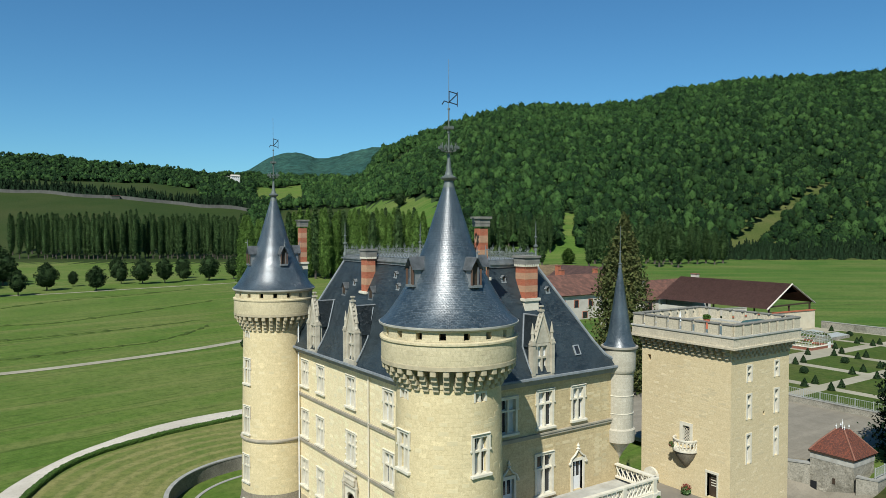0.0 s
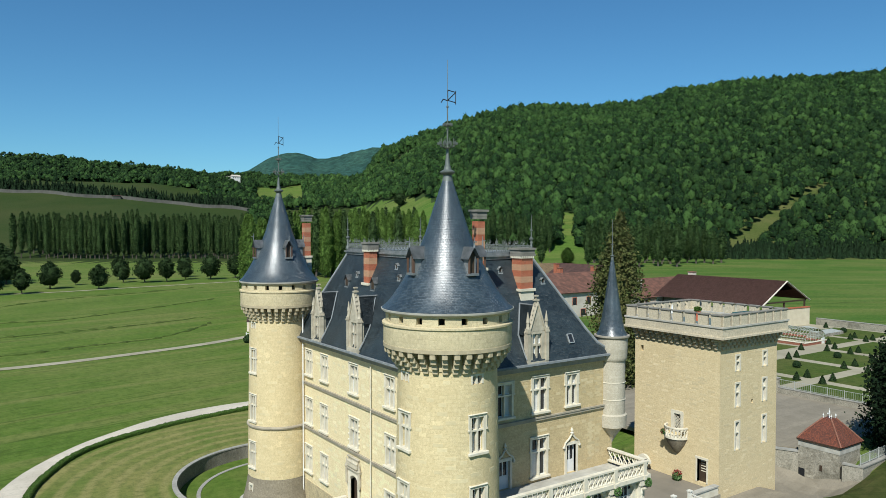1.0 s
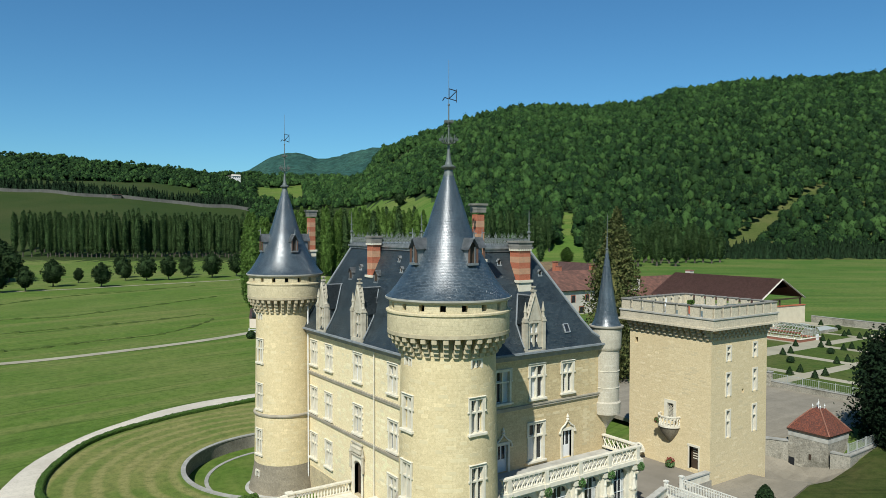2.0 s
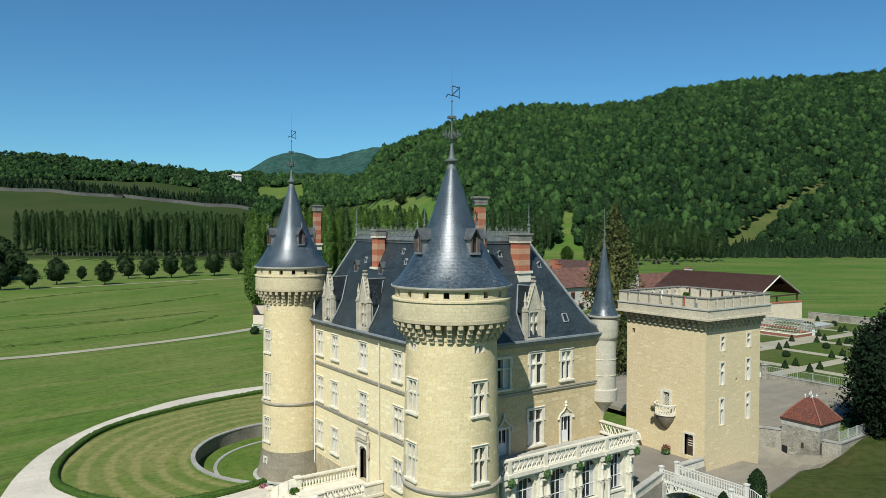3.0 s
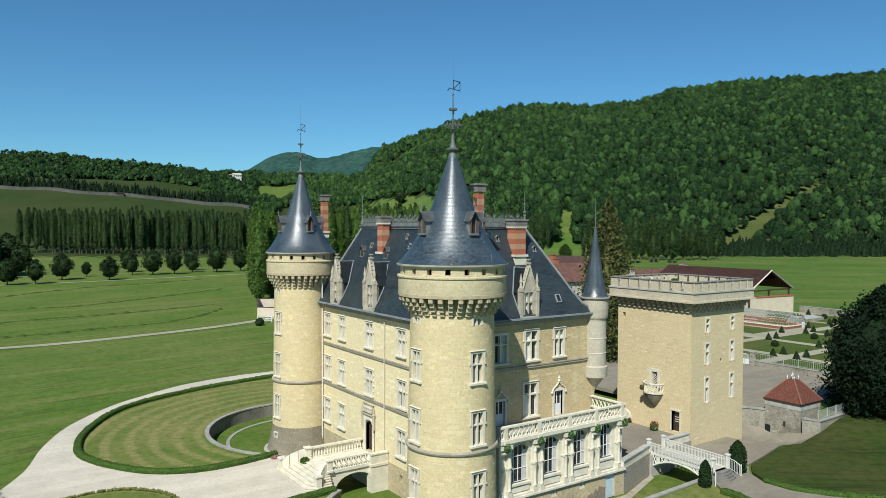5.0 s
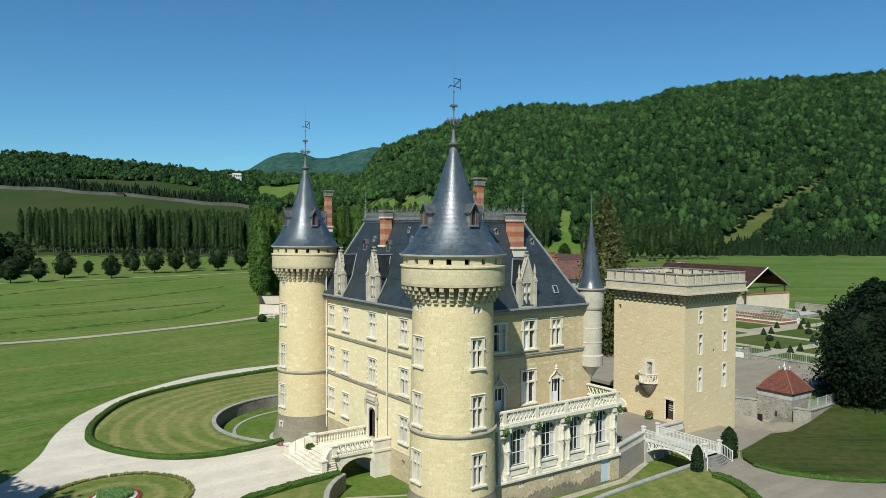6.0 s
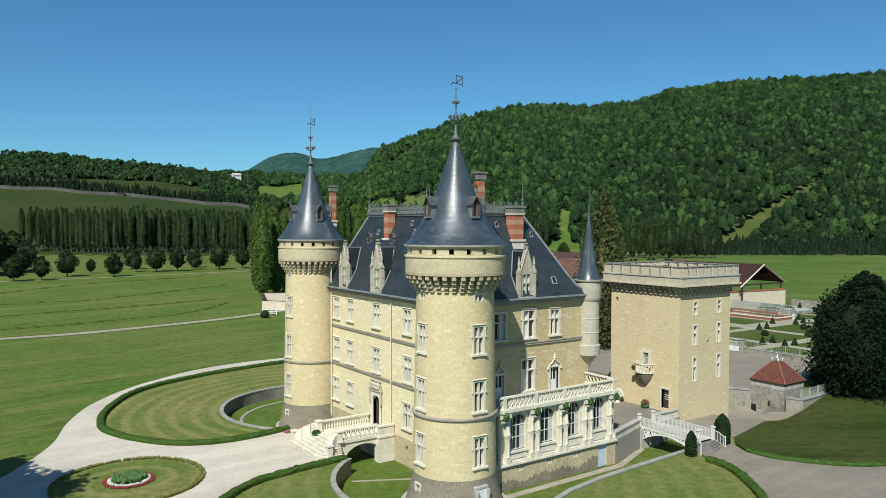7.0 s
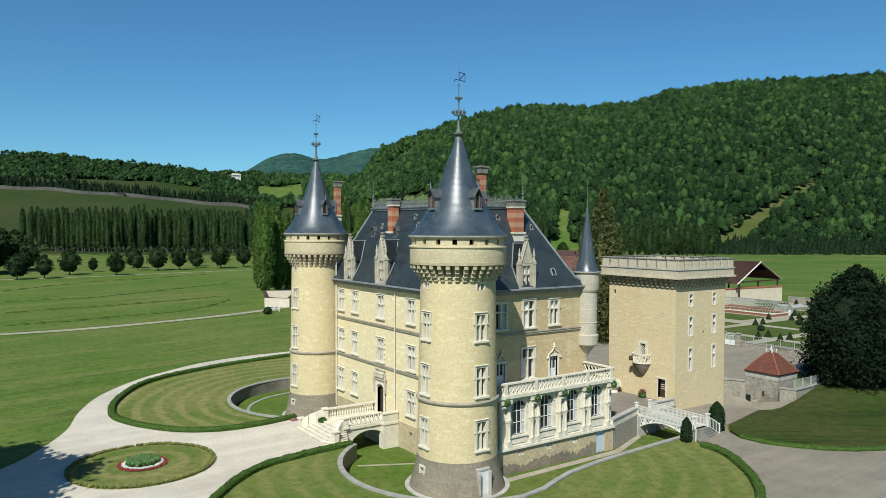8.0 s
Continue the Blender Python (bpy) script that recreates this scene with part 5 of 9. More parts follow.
flat("moat_path", [(3.4, -2.1), (16.9, -1.85), (22.3, 0.3), (22.3, 0.9), (16.9, -1.15), (3.4, -1.4)], MOAT + 0.04, STRING, "narrow weathered stone path along the gallery foot", "path", 0.06)

kerb = part("moat_kerb", lathe(bmesh.new(), [(8.4, MOAT - 0.05), (8.4, MOAT + 0.05), (8.75, MOAT + 0.05), (8.75, MOAT - 0.05)], 48, at=(2.4, 28.7), a0=radians(80), a1=radians(200)), COPING_PALE)
tagged(kerb, "pale curved stone kerb on the moat floor", "kerb", kind="structure")

# ---- clipped hedges and lawns ----
def hedge(line, width, height, label):
    """A clipped hedge along a line: rounded shoulders and an uneven leafy skin."""
    pts = [Vector(p) for p in line]
    dense = []
    for a, b in zip(pts, pts[1:]):
        n = max(1, round((b - a).length / 0.45))
        dense += [a + (b - a) * (k / n) for k in range(n)]
    dense.append(pts[-1])
    bm = bmesh.new()
    rows = []
    for k, p in enumerate(dense):
        d = (dense[min(k + 1, len(dense) - 1)] - dense[max(k - 1, 0)]).normalized()
        o = Vector((-d.y, d.x))
        g = land(p.x, p.y)
        row = []
        for u, v in ((-0.5, 0.0), (-0.54, 0.35), (-0.52, 0.75), (-0.36, 0.98), (-0.1, 1.03), (0.15, 1.02), (0.38, 0.96), (0.53, 0.7), (0.55, 0.3), (0.5, 0.0)):
            q = p + o * (u * width)
            j = noise.noise(Vector((q.x * 2.3, q.y * 2.3, v * 3))) * 0.09
            row.append(bm.verts.new((q.x + o.x * j, q.y + o.y * j, g + v * height + (j if v > 0 else -0.05))))
        rows.append(row)
    for r, q in zip(rows, rows[1:]):
        for i in range(9):
            bm.faces.new((r[i], q[i], q[i + 1], r[i + 1]))
    bm.faces.new(rows[0])
    bm.faces.new(rows[-1][::-1])
    bmesh.ops.recalc_face_normals(bm, faces=bm.faces)
    return tagged(part("hedge", bm, HEDGE), label, "hedge", "clipped hedges")


HEDGES = []
HEDGES.append(hedge(smooth_line(HEDGE_WEST), 0.6, 0.42, "low clipped box hedge along the gravel drive"))
HEDGES.append(hedge(smooth_line([(-19.4, -1.0), (-18.5, 2.9), (-17.3, 4.6), (-15.4, 6.6), (-12.4, 8.6), (-7.6, 9.6), (-4.3, 9.8)]), 0.55, 0.42, "low clipped box hedge round the lawn by the stairs"))
HEDGES.append(hedge(smooth_line([(20.9, -7.5), (20.6, -9.7), (18.9, -12.5), (16.5, -15.2), (13.6, -17.5), (9, -19.9)]), 0.6, 0.42, "low clipped box hedge along the court lawn"))
HEDGES.append(hedge(smooth_line([(25.8, -8.1), (25.9, -10.4), (27.0, -12.4), (28.4, -14.2), (30.2, -15.8), (33.4, -17.4), (40, -20.8), (47, -24)]), 0.6, 0.42, "low clipped box hedge along the sloping lawn"))


def ring_turf(name, dry=1.0):
    """Lawn mown in rings round the tower."""
    m = Nodes(name, 0.95, spec=0.1)
    mid, tuft, fine = m.noise(0.3, 6, rough=0.75), m.noise(1.3, 6, rough=0.75), m.noise(7.0, 4, rough=0.8)
    wave = m.put("TexWave", Vector=m.coord.outputs["Object"], Scale=0.15, Distortion=2.2, Detail=3.0, Detail_Scale=0.5)
    wave.wave_type, wave.rings_direction = "RINGS", "Z"
    colour = m.mix(m.ramp(mid, (0.36, (0, 0, 0)), (0.66, (1, 1, 1))), (0.10, 0.155, 0.027), (0.15, 0.18, 0.042))
    colour = m.mix(m.ramp(m.noise(0.07, 4), (0.42, (0, 0, 0)), (0.66, (0.8 * dry, 0.8 * dry, 0.8 * dry))), colour, (0.25, 0.225, 0.08))
    colour = m.mix(m.ramp(wave.outputs["Fac"], (0.4, (0, 0, 0)), (0.9, (0.7 * dry, 0.7 * dry, 0.7 * dry))), colour, (0.28, 0.25, 0.095))
    colour = m.mix(m.ramp(tuft, (0.36, (0.5, 0.5, 0.5)), (0.56, (0, 0, 0))), colour, (0.04, 0.06, 0.012))
    colour = m.mix(m.maths("MULTIPLY", fine, 0.35), colour, (0.05, 0.07, 0.014))
    m.to("Base Color", colour)
    m.bump(m.maths("ADD", fine, tuft), 0.6, 0.1)
    return m.mat


RINGLAWN = ring_turf("ring-mown lawn")
GREENRING = ring_turf("green ring-mown lawn", 0.45)
draped("lawn", smooth_line(HEDGE_WEST) + arc(2.4, 28.7, 10.8, 72, 215, 40), 0.015, RINGLAWN, "dry green lawn mown in rings round the moat", "lawn", 2.0, (2.4, 28.7))
draped("lawn", smooth_line([(-19.7, -1.0), (-18.9, 3.0), (-17.7, 4.7), (-15.7, 6.8), (-12.6, 8.9), (-7.6, 9.8), (-4.3, 9.9)]) + arc(1.3, 1.7, 9.8, 124, 262, 40) + [(3, -10), (0, -24), (-20, -14)], 0.012, GREENRING,
       "green lawn mown in rings round the near moat", "lawn", 2.0, (1.3, 1.7))

draped("lawn", [(3.0, -8.4), (3, -10), (0, -24), (9, -20)] + smooth_line([(9, -19.9), (13.6, -17.5), (16.5, -15.2), (18.9, -12.5), (20.6, -9.7), (20.9, -7.5)])[1:] + [(22.3, -5.3), (22.3, -5.05), (15.4, -5.4), (10.3, -5.75), (6.4, -6.35), (4.3, -7.05)], 0.012, GREENRING,
       "green lawn mown in rings beside the gallery moat", "lawn", 1.8, (1.3, 1.7))

# dry olive turf, with the dimmer light on this side put into its colour
DIMLAWN = turf("coarse sloping lawn", (0.036, 0.064, 0.010), (0.048, 0.072, 0.013), (0.082, 0.074, 0.027), 0.3, 0.3, 0.6, 0.08)
draped("lawn", [(26.8, -6.3), (25.8, -8.2), (25.9, -10.4), (27.0, -12.4), (28.4, -14.2), (30.2, -15.8), (33.4, -17.4), (40, -20.8), (47, -24), (70, -30), (72, -4), (57.5, 0.0), (50, -2.9), (44, -3.15), (40, -3.2), (36, -3.5), (32, -4.4), (28.5, -5.1)], 0.22, DIMLAWN, "coarse green lawn sloping up to the retaining wall", "lawn", 1.1)

# round flower bed
island = thing("flower_bed", "round lawn island with a planted flower bed in the drive", "flower bed", at=(-20.4, 14.5, BASE))
bm = slab(bmesh.new(), arc(0, 0, 5.5, 0, 360, 63)[:-1], -0.1, 0.06)
part("turf", bm, RINGLAWN, island, "dry mown turf disc")


def tuft_ring(r, n, size, spread, height, seed):
    """Many small leaf clumps scattered in a ring."""
    rnd = random.Random(seed)
    bm = bmesh.new()
    for _ in range(n):
        a = rnd.uniform(0, 2 * math.pi)
        q = r + rnd.uniform(-spread, spread)
        s = size * rnd.uniform(0.6, 1.3)
        for v in bmesh.ops.create_icosphere(bm, subdivisions=1, radius=s)["verts"]:
            v.co += Vector((q * math.cos(a), q * math.sin(a), 0.05 + height * rnd.uniform(0.5, 1))) + Vector((rnd.uniform(-1, 1), rnd.uniform(-1, 1), rnd.uniform(-1, 1))) * s * 0.35
    return bm


REDFLOWER = plain("red begonias", (0.24, 0.03, 0.025), (0.12, 0.035, 0.025), 5.0, 0.8)
WHITEFLOWER = plain("white flowers", (0.62, 0.62, 0.55), (0.42, 0.48, 0.35), 5.0, 0.8)
PINKFLOWER = plain("pink flowers", (0.55, 0.2, 0.25), (0.4, 0.12, 0.16), 5.0, 0.8)
ORANGE = leaves("edging plants", (0.10, 0.15, 0.03), (0.17, 0.19, 0.05), (0.42, 0.30, 0.10), 2.5, 9.0, 0.6, 0.04)
BEDGREEN = leaves("bed foliage", (0.06, 0.15, 0.03), (0.1, 0.22, 0.05), (0.3, 0.35, 0.2), 2.5, 9.0, relief=0.04)
tagged(part("edging", tuft_ring(5.35, 900, 0.085, 0.16, 0.16, 3), ORANGE, island, "mixed low edging plants"), kind="stuff")
tagged(part("red_ring", tuft_ring(1.72, 420, 0.065, 0.13, 0.14, 4), REDFLOWER, island, "ring of red flowers"), kind="stuff")
tagged(part("white_ring", tuft_ring(1.42, 320, 0.065, 0.1, 0.2, 5), WHITEFLOWER, island, "ring of white flowers"), kind="stuff")
tagged(part("bed_foliage", tuft_ring(0.65, 620, 0.1, 0.62, 0.5, 6), BEDGREEN, island, "green mound of bedding plants"), kind="stuff")

# ---- glazed gallery with its terrace ----
GY, GX0, GX1 = -0.8, 3.3, 17.0
gallery = thing("gallery", "pale carved stone gallery with arched windows and pierced balustrade", "gallery", at=(0, 0, 0))
bays = [(5.02, 6.68, 4.1, 6.95), (8.07, 9.79, 4.18, 7.02), (11.21, 12.83, 4.25, 7.06), (14.32, 15.8, 4.33, 7.08)]


def arched(bm, u0, u1, z0, z1, place, thick, x0, x1, low, high, n=12):
    """A wall panel from x0 to x1 and low to high with one round-headed opening through it."""
    r = (u1 - u0) / 2
    cx, spring = (u0 + u1) / 2, z1 - r * 0.62
    head = [(cx - r * math.cos(math.pi * k / n), spring + (z1 - spring) * math.sin(math.pi * k / n)) for k in range(n + 1)]
    inner = [(u0, z0)] + head + [(u1, z0)]
    outer = [(x0, low)] + [(x0 + (x1 - x0) * k / n, high) for k in range(n + 1)] + [(x1, low)]
    for d, flip in ((0, False), (thick, True)):
        a = [bm.verts.new(place(u, z, d)) for u, z in inner]
        b = [bm.verts.new(place(u, z, d)) for u, z in outer]
        for k in range(len(a) - 1):
            f = (a[k], a[k + 1], b[k + 1], b[k])
            bm.faces.new(f if not flip else f[::-1])
        f = (a[0], b[0], b[-1], a[-1])
        bm.faces.new(f if not flip else f[::-1])
    for k in range(len(inner) - 1):
        p, q = inner[k], inner[k + 1]
        bm.faces.new([bm.verts.new(place(*v)) for v in ((*p, 0), (*p, thick), (*q, thick), (*q, 0))])
    return bm


edges = [3.6, 7.45, 10.6, 13.6, 17.0]
for k, (u0, u1, z0, z1) in enumerate(bays):
    bm = arched(bmesh.new(), u0, u1, z0, z1, lambda u, z, d: (u, GY + 0.22 + d, z), 0.4, edges[k], edges[k + 1], 3.3, 7.3)
    bmesh.ops.remove_doubles(bm, verts=bm.verts, dist=0.001)
    bmesh.ops.recalc_face_normals(bm, faces=bm.faces)
    bay = part("bay_wall", bm, WHITESTONE, gallery, "pale stone bay with a round-headed opening")
    cx, r, spring = (u0 + u1) / 2, (u1 - u0) / 2, z1 - (u1 - u0) / 2 * 0.62
    bm = bmesh.new()
    ring = [(cx - r * math.cos(math.pi * j / 12), spring + (z1 - spring) * math.sin(math.pi * j / 12)) for j in range(13)]
    f = [bm.verts.new((u, GY + 0.5, z)) for u, z in [(u1, z0), (u0, z0)] + ring]
    bm.faces.new(f)
    part("pane", bm, GLASS, bay, "dark arched glazing")
    for j in range(1, 4):
        u = u0 + (u1 - u0) * j / 4
        top = spring + (z1 - spring) * math.sqrt(max(0, 1 - ((u - cx) / r) ** 2))
        part("glazing_bar", boxes((u - 0.02, GY + 0.44, z0, u + 0.02, GY + 0.49, top)), WHITEPAINT, bay)
    for z in (z0 + 0.02, z0 + (z1 - z0) * 0.35, z0 + (z1 - z0) * 0.68):
        part("glazing_bar", boxes((u0, GY + 0.445, z - 0.02, u1, GY + 0.485, z + 0.03)), WHITEPAINT, bay)
    if k != 1:
        part("curtain", boxes((u0 + 0.05, GY + 0.495, z0 + 0.05, u0 + 0.34, GY + 0.498, spring)), CURTAIN, bay, "white curtain drawn aside")
    part("curtain", boxes((u1 - 0.35, GY + 0.493, z0 + 0.05, u1 - 0.02, GY + 0.497, spring)), CURTAIN, bay, "white curtain drawn aside")
    part("sill", boxes((u0 - 0.12, GY + 0.04, z0 - 0.16, u1 + 0.12, GY + 0.3, z0), (u0 - 0.05, GY + 0.12, 3.45, u1 + 0.05, GY + 0.215, z0 - 0.3)), WHITESTONE, bay, "pale stone sill and apron panel")
    bm = bmesh.new()
    for j in range(12):
        p, q = ring[j], ring[j + 1]
        m1, m2 = ((p[0] - cx) * 1.1 + cx, (p[1] - spring) * 1.12 + spring), ((q[0] - cx) * 1.1 + cx, (q[1] - spring) * 1.12 + spring)
        tube(bm, [(m1[0], GY + 0.19, m1[1]), (m2[0], GY + 0.19, m2[1])], 0.06, 5)
    part("arch_moulding", bm, WHITESTONE, bay)
post = None
for x in (3.75, 4.62, 7.12, 7.8, 10.29, 10.97, 13.22, 13.93, 16.32):
    if post is None:
        bm = boxes((-0.2, -0.16, 3.2, 0.2, 0.3, 3.75), (-0.15, -0.08, 3.75, 0.15, 0.3, 6.9), (-0.21, -0.16, 5.35, 0.21, 0.25, 5.5))
        lathe(bm, [(0.2, 5.5), (0.16, 5.75), (0.1, 6.2), (0.13, 6.35), (0.02, 6.85)], 8, at=(0, -0.05))
        lathe(bm, [(0.17, 3.75), (0.12, 3.95), (0.11, 5.0), (0.15, 5.2), (0.19, 5.35)], 8, at=(0, -0.06))
        box(bm, -0.22, -0.2, 6.9, 0.22, 0.3, 7.2)
        post = part("buttress", bm, WHITESTONE, gallery, "slender carved stone buttress with a pinnacle", m=pose(x, GY, 0))
    else:
        again(post, gallery, pose(x, GY, 0))
for x in (4.18, 7.46, 10.63, 13.57, 16.6):
    part("niche_hood", lathe(bmesh.new(), [(0.0, 0.0), (0.3, 0.02), (0.36, 0.14), (0.0, 0.16)], 12), WHITESTONE, gallery, "carved niche hood between the buttresses", m=pose(x, GY + 0.05, 6.55))
part("cornice", boxes((GX0, GY - 0.12, 7.2, GX1, GY + 0.7, 7.34), (GX0, GY - 0.24, 7.34, GX1 + 0.12, GY + 0.7, 7.62)), WHITESTONE, gallery, "deep pale stone cornice")
part("terrace_floor", boxes((GX0, GY + 0.7, 7.1, GX1, Y0 - 0.004, 7.36)), GREYSTONE, gallery, "stone floor of the gallery roof terrace")
part("end_wall", pierced(bmesh.new(), [GY + 0.62, Y0], [3.3, 7.2], [(0.4, 2.0, 3.4, 6.2)], lambda u, z, d: (GX1 - d, u, z), 0.4), WHITESTONE, gallery)
part("basement_wall", pierced(bmesh.new(), [GX0, GX1], [MOAT - 0.2, 2.05, 3.05], [(14.86, 15.95, MOAT, 3.05)] + [(x - 0.35, x + 0.35, 2.4, 2.85) for x in (6.0, 9.15, 12.2)], lambda u, z, d: (u, GY + d, z), 0.5), STAINED, gallery, "yellow basement wall with dark damp stains")
bm = bmesh.new()
tops = [(GX0 + 0.1 * k, 1.75 + 0.6 * noise.noise(Vector((k * 0.05, 4, 0))) + 0.35 * noise.noise(Vector((k * 0.4, 0, 0)))) for k in range(int((14.8 - GX0) / 0.1) + 1)]
front = [(bm.verts.new((x, GY - 0.012, MOAT - 0.2)), bm.verts.new((x, GY - 0.012, h)), bm.verts.new((x, GY - 0.001, h + 0.04))) for x, h in tops]
for p, q in zip(front, front[1:]):
    bm.faces.new((p[0], q[0], q[1], p[1]))
    bm.faces.new((p[1], q[1], q[2], p[2]))
part("damp_course", bm, RUBBLE, gallery, "dark damp stone course at the foot")
part("string_course", boxes((GX0 - 0.2, GY - 0.2, 3.05, GX1 + 0.1, GY + 0.3, 3.2), (GX0 - 0.1, GY - 0.1, 3.2, GX1, GY + 0.3, 3.34)), WHITESTONE, gallery, "projecting stone string course")
ob = part("cellar_door", boxes((14.86, GY + 0.1, MOAT, 15.4, GY + 0.15, 3.0), (15.42, GY + 0.1, MOAT, 15.95, GY + 0.15, 3.0)), plain("pale blue paint", (0.50, 0.58, 0.60), (0.42, 0.50, 0.52), 3.0, 0.6), gallery, "pale blue double cellar door")
for x in (6.0, 9.15, 12.2):
    vent = part("cellar_vent", boxes((x - 0.35, GY + 0.3, 2.4, x + 0.35, GY + 0.34, 2.85)), DARKWOOD, gallery, "dark cellar vent")
    part("vent_bars", boxes(*[(x - 0.33 + 0.17 * k, GY + 0.04, 2.4, x - 0.24 + 0.17 * k, GY + 0.12, 2.85) for k in range(4)]), DRESSED, vent, "carved stone vent bars")


def pierced_balustrade(x0, y0, x1, y1, z, parent, posts=1):
    """A gothic balustrade: slanting flame-shaped piercings between a plinth and a rail, with posts."""
    way = Vector((x1 - x0, y1 - y0, 0))
    length, turn = way.length, math.degrees(math.atan2(y1 - y0, x1 - x0))
    m = pose(x0, y0, z, 0, 0, turn)
    rail = part("balustrade", boxes((0, -0.16, 0.92, length, 0.16, 1.04), (0, -0.1, 0, length, 0.1, 0.14)), WHITESTONE, parent, "pierced gothic stone balustrade", m=m)
    n = max(2, round(length / 0.44))
    step = length / n
    first = None
    for k in range(n):
        if first is None:
            bm = bmesh.new()
            tube(bm, [(0, 0, 0.12), (step * 0.18, 0, 0.32), (step * 0.75, 0, 0.62), (step * 0.95, 0, 0.94)], [0.085, 0.05, 0.06, 0.09], 5)
            tube(bm, [(step * 0.62, 0, 0.12), (step * 0.66, 0, 0.4), (step * 0.4, 0, 0.52)], [0.07, 0.055, 0.03], 5)
            tube(bm, [(step * 0.25, 0, 0.94), (step * 0.3, 0, 0.72), (step * 0.5, 0, 0.56)], [0.07, 0.055, 0.03], 5)
            first = part("flame", bm, WHITESTONE, rail)
        else:
            again(first, rail, pose(step * k, 0, 0))
    return rail


pierced_balustrade(GX0 + 0.3, GY - 0.02, GX1 + 0.02, GY - 0.02, 7.56, gallery)
pierced_balustrade(GX1 - 0.05, GY, GX1 - 0.05, Y0 - 0.1, 7.56, gallery)
for x in (4.2, 7.46, 10.63, 13.57, 16.6):
    part("balustrade_post", boxes((x - 0.16, GY - 0.2, 7.56, x + 0.16, GY + 0.18, 8.58), (x - 0.22, GY - 0.3, 7.3, x + 0.22, GY + 0.2, 7.6)), WHITESTONE, gallery)


def leaf_ball(r, n, seed, squash=1.0, leaf=0.09):
    """A loose ball of separate leaves."""
    rnd = random.Random(seed)
    bm = bmesh.new()
    for _ in range(n):
        d = Vector((rnd.gauss(0, 1), rnd.gauss(0, 1), rnd.gauss(0, 1))).normalized() * r * rnd.uniform(0.45, 1.0) ** 0.5
        d.z *= squash
        q = Euler((rnd.uniform(0, 6), rnd.uniform(0, 6), rnd.uniform(0, 6))).to_matrix()
        s = leaf * rnd.uniform(0.6, 1.4)
        bm.faces.new([bm.verts.new(d + q @ Vector(v) * s) for v in ((-1, 0, 0), (0, -0.6, 0.1), (1, 0, 0), (0, 0.6, 0.1))])
    return bm


for k, x in enumerate((4.2, 7.46, 10.63, 13.57, 16.75)):
    plant = thing("hanging_plant", "bushy green plant in a stone bracket below the balustrade", "plant", "balustrade plants", at=(x, GY - 0.32, 7.1))
    part("leaves", leaf_ball(0.27, 420, 50 + k, 1.2, 0.07), BEDGREEN, plant)
    part("bracket", boxes((-0.14, -0.1, -0.25, 0.14, 0.3, 0.02), bevel=0.04), WHITESTONE, plant, "small stone bracket")

# doors on the terrace side, with ogee hoods
for x, h in ((13.1, 2.07), (6.8, 1.97)):
    door = part("door", boxes((x - 0.66, Y0 - 0.06, 7.36, x - 0.48, Y0 + 0.2, 7.38 + h), (x + 0.48, Y0 - 0.06, 7.36, x + 0.66, Y0 + 0.2, 7.38 + h), (x - 0.66, Y0 - 0.06, 7.38 + h, x + 0.66, Y0 + 0.2, 7.6 + h)), WHITESTONE, house, "narrow terrace door with a carved hood")
    part("leaf", boxes((x - 0.48, Y0 + 0.2, 7.38, x + 0.48, Y0 + 0.26, 8.3), (x - 0.48, Y0 + 0.2, 8.3, x - 0.36, Y0 + 0.26, 7.38 + h), (x + 0.36, Y0 + 0.2, 8.3, x + 0.48, Y0 + 0.26, 7.38 + h), (x - 0.05, Y0 + 0.2, 8.3, x + 0.05, Y0 + 0.26, 7.38 + h)), WHITEPAINT, door)
    part("pane", boxes((x - 0.4, Y0 + 0.22, 8.3, x + 0.4, Y0 + 0.24, 7.38 + h)), GLASS, door)
    bm = bmesh.new()
    for s in (-1, 1):
        tube(bm, [(x + s * 0.78, Y0 - 0.1, 7.3 + h), (x + s * 0.66, Y0 - 0.1, 7.62 + h), (x + s * 0.3, Y0 - 0.1, 7.85 + h), (x, Y0 - 0.1, 8.2 + h)], [0.08, 0.07, 0.07, 0.06], 6)
        box(bm, x + s * 0.78 - 0.1, Y0 - 0.16, 7.2 + h, x + s * 0.78 + 0.1, Y0, 7.36 + h, bevel=0.03)
    lathe(bm, [(0.05, 8.1 + h), (0.16, 8.25 + h), (0.07, 8.35 + h), (0.12, 8.45 + h), (0.03, 8.65 + h), (0.0, 8.7 + h)], 8, at=(x, Y0 - 0.08))
    part("ogee_hood", bm, WHITESTONE, door, "carved ogee hood with a finial")

# entrance door with carved tympanum
bm = bmesh.new()
arched(bm, -0.62, 0.62, 0, 2.85, lambda u, z, d: (u, d - 0.1, z), 0.5, -1.0, 1.0, 0, 3.25)
bmesh.ops.remove_doubles(bm, verts=bm.verts, dist=0.001)
bmesh.ops.recalc_face_normals(bm, faces=bm.faces)
door = part("entrance_door", bm, WHITESTONE, house, "dark arched entrance door in a carved pale surround", m=pose(X0, DOOR_Y, 3.35, 0, 0, -90))
part("leaf", boxes((-0.62, 0.3, 0, -0.01, 0.36, 2.9), (0.01, 0.3, 0, 0.62, 0.36, 2.9), (-0.5, 0.27, 0.2, -0.12, 0.3, 1.1), (0.12, 0.27, 0.2, 0.5, 0.3, 1.1), (-0.5, 0.27, 1.3, -0.12, 0.3, 2.4), (0.12, 0.27, 1.3, 0.5, 0.3, 2.4)), DARKWOOD, door, "dark panelled wooden leaves")
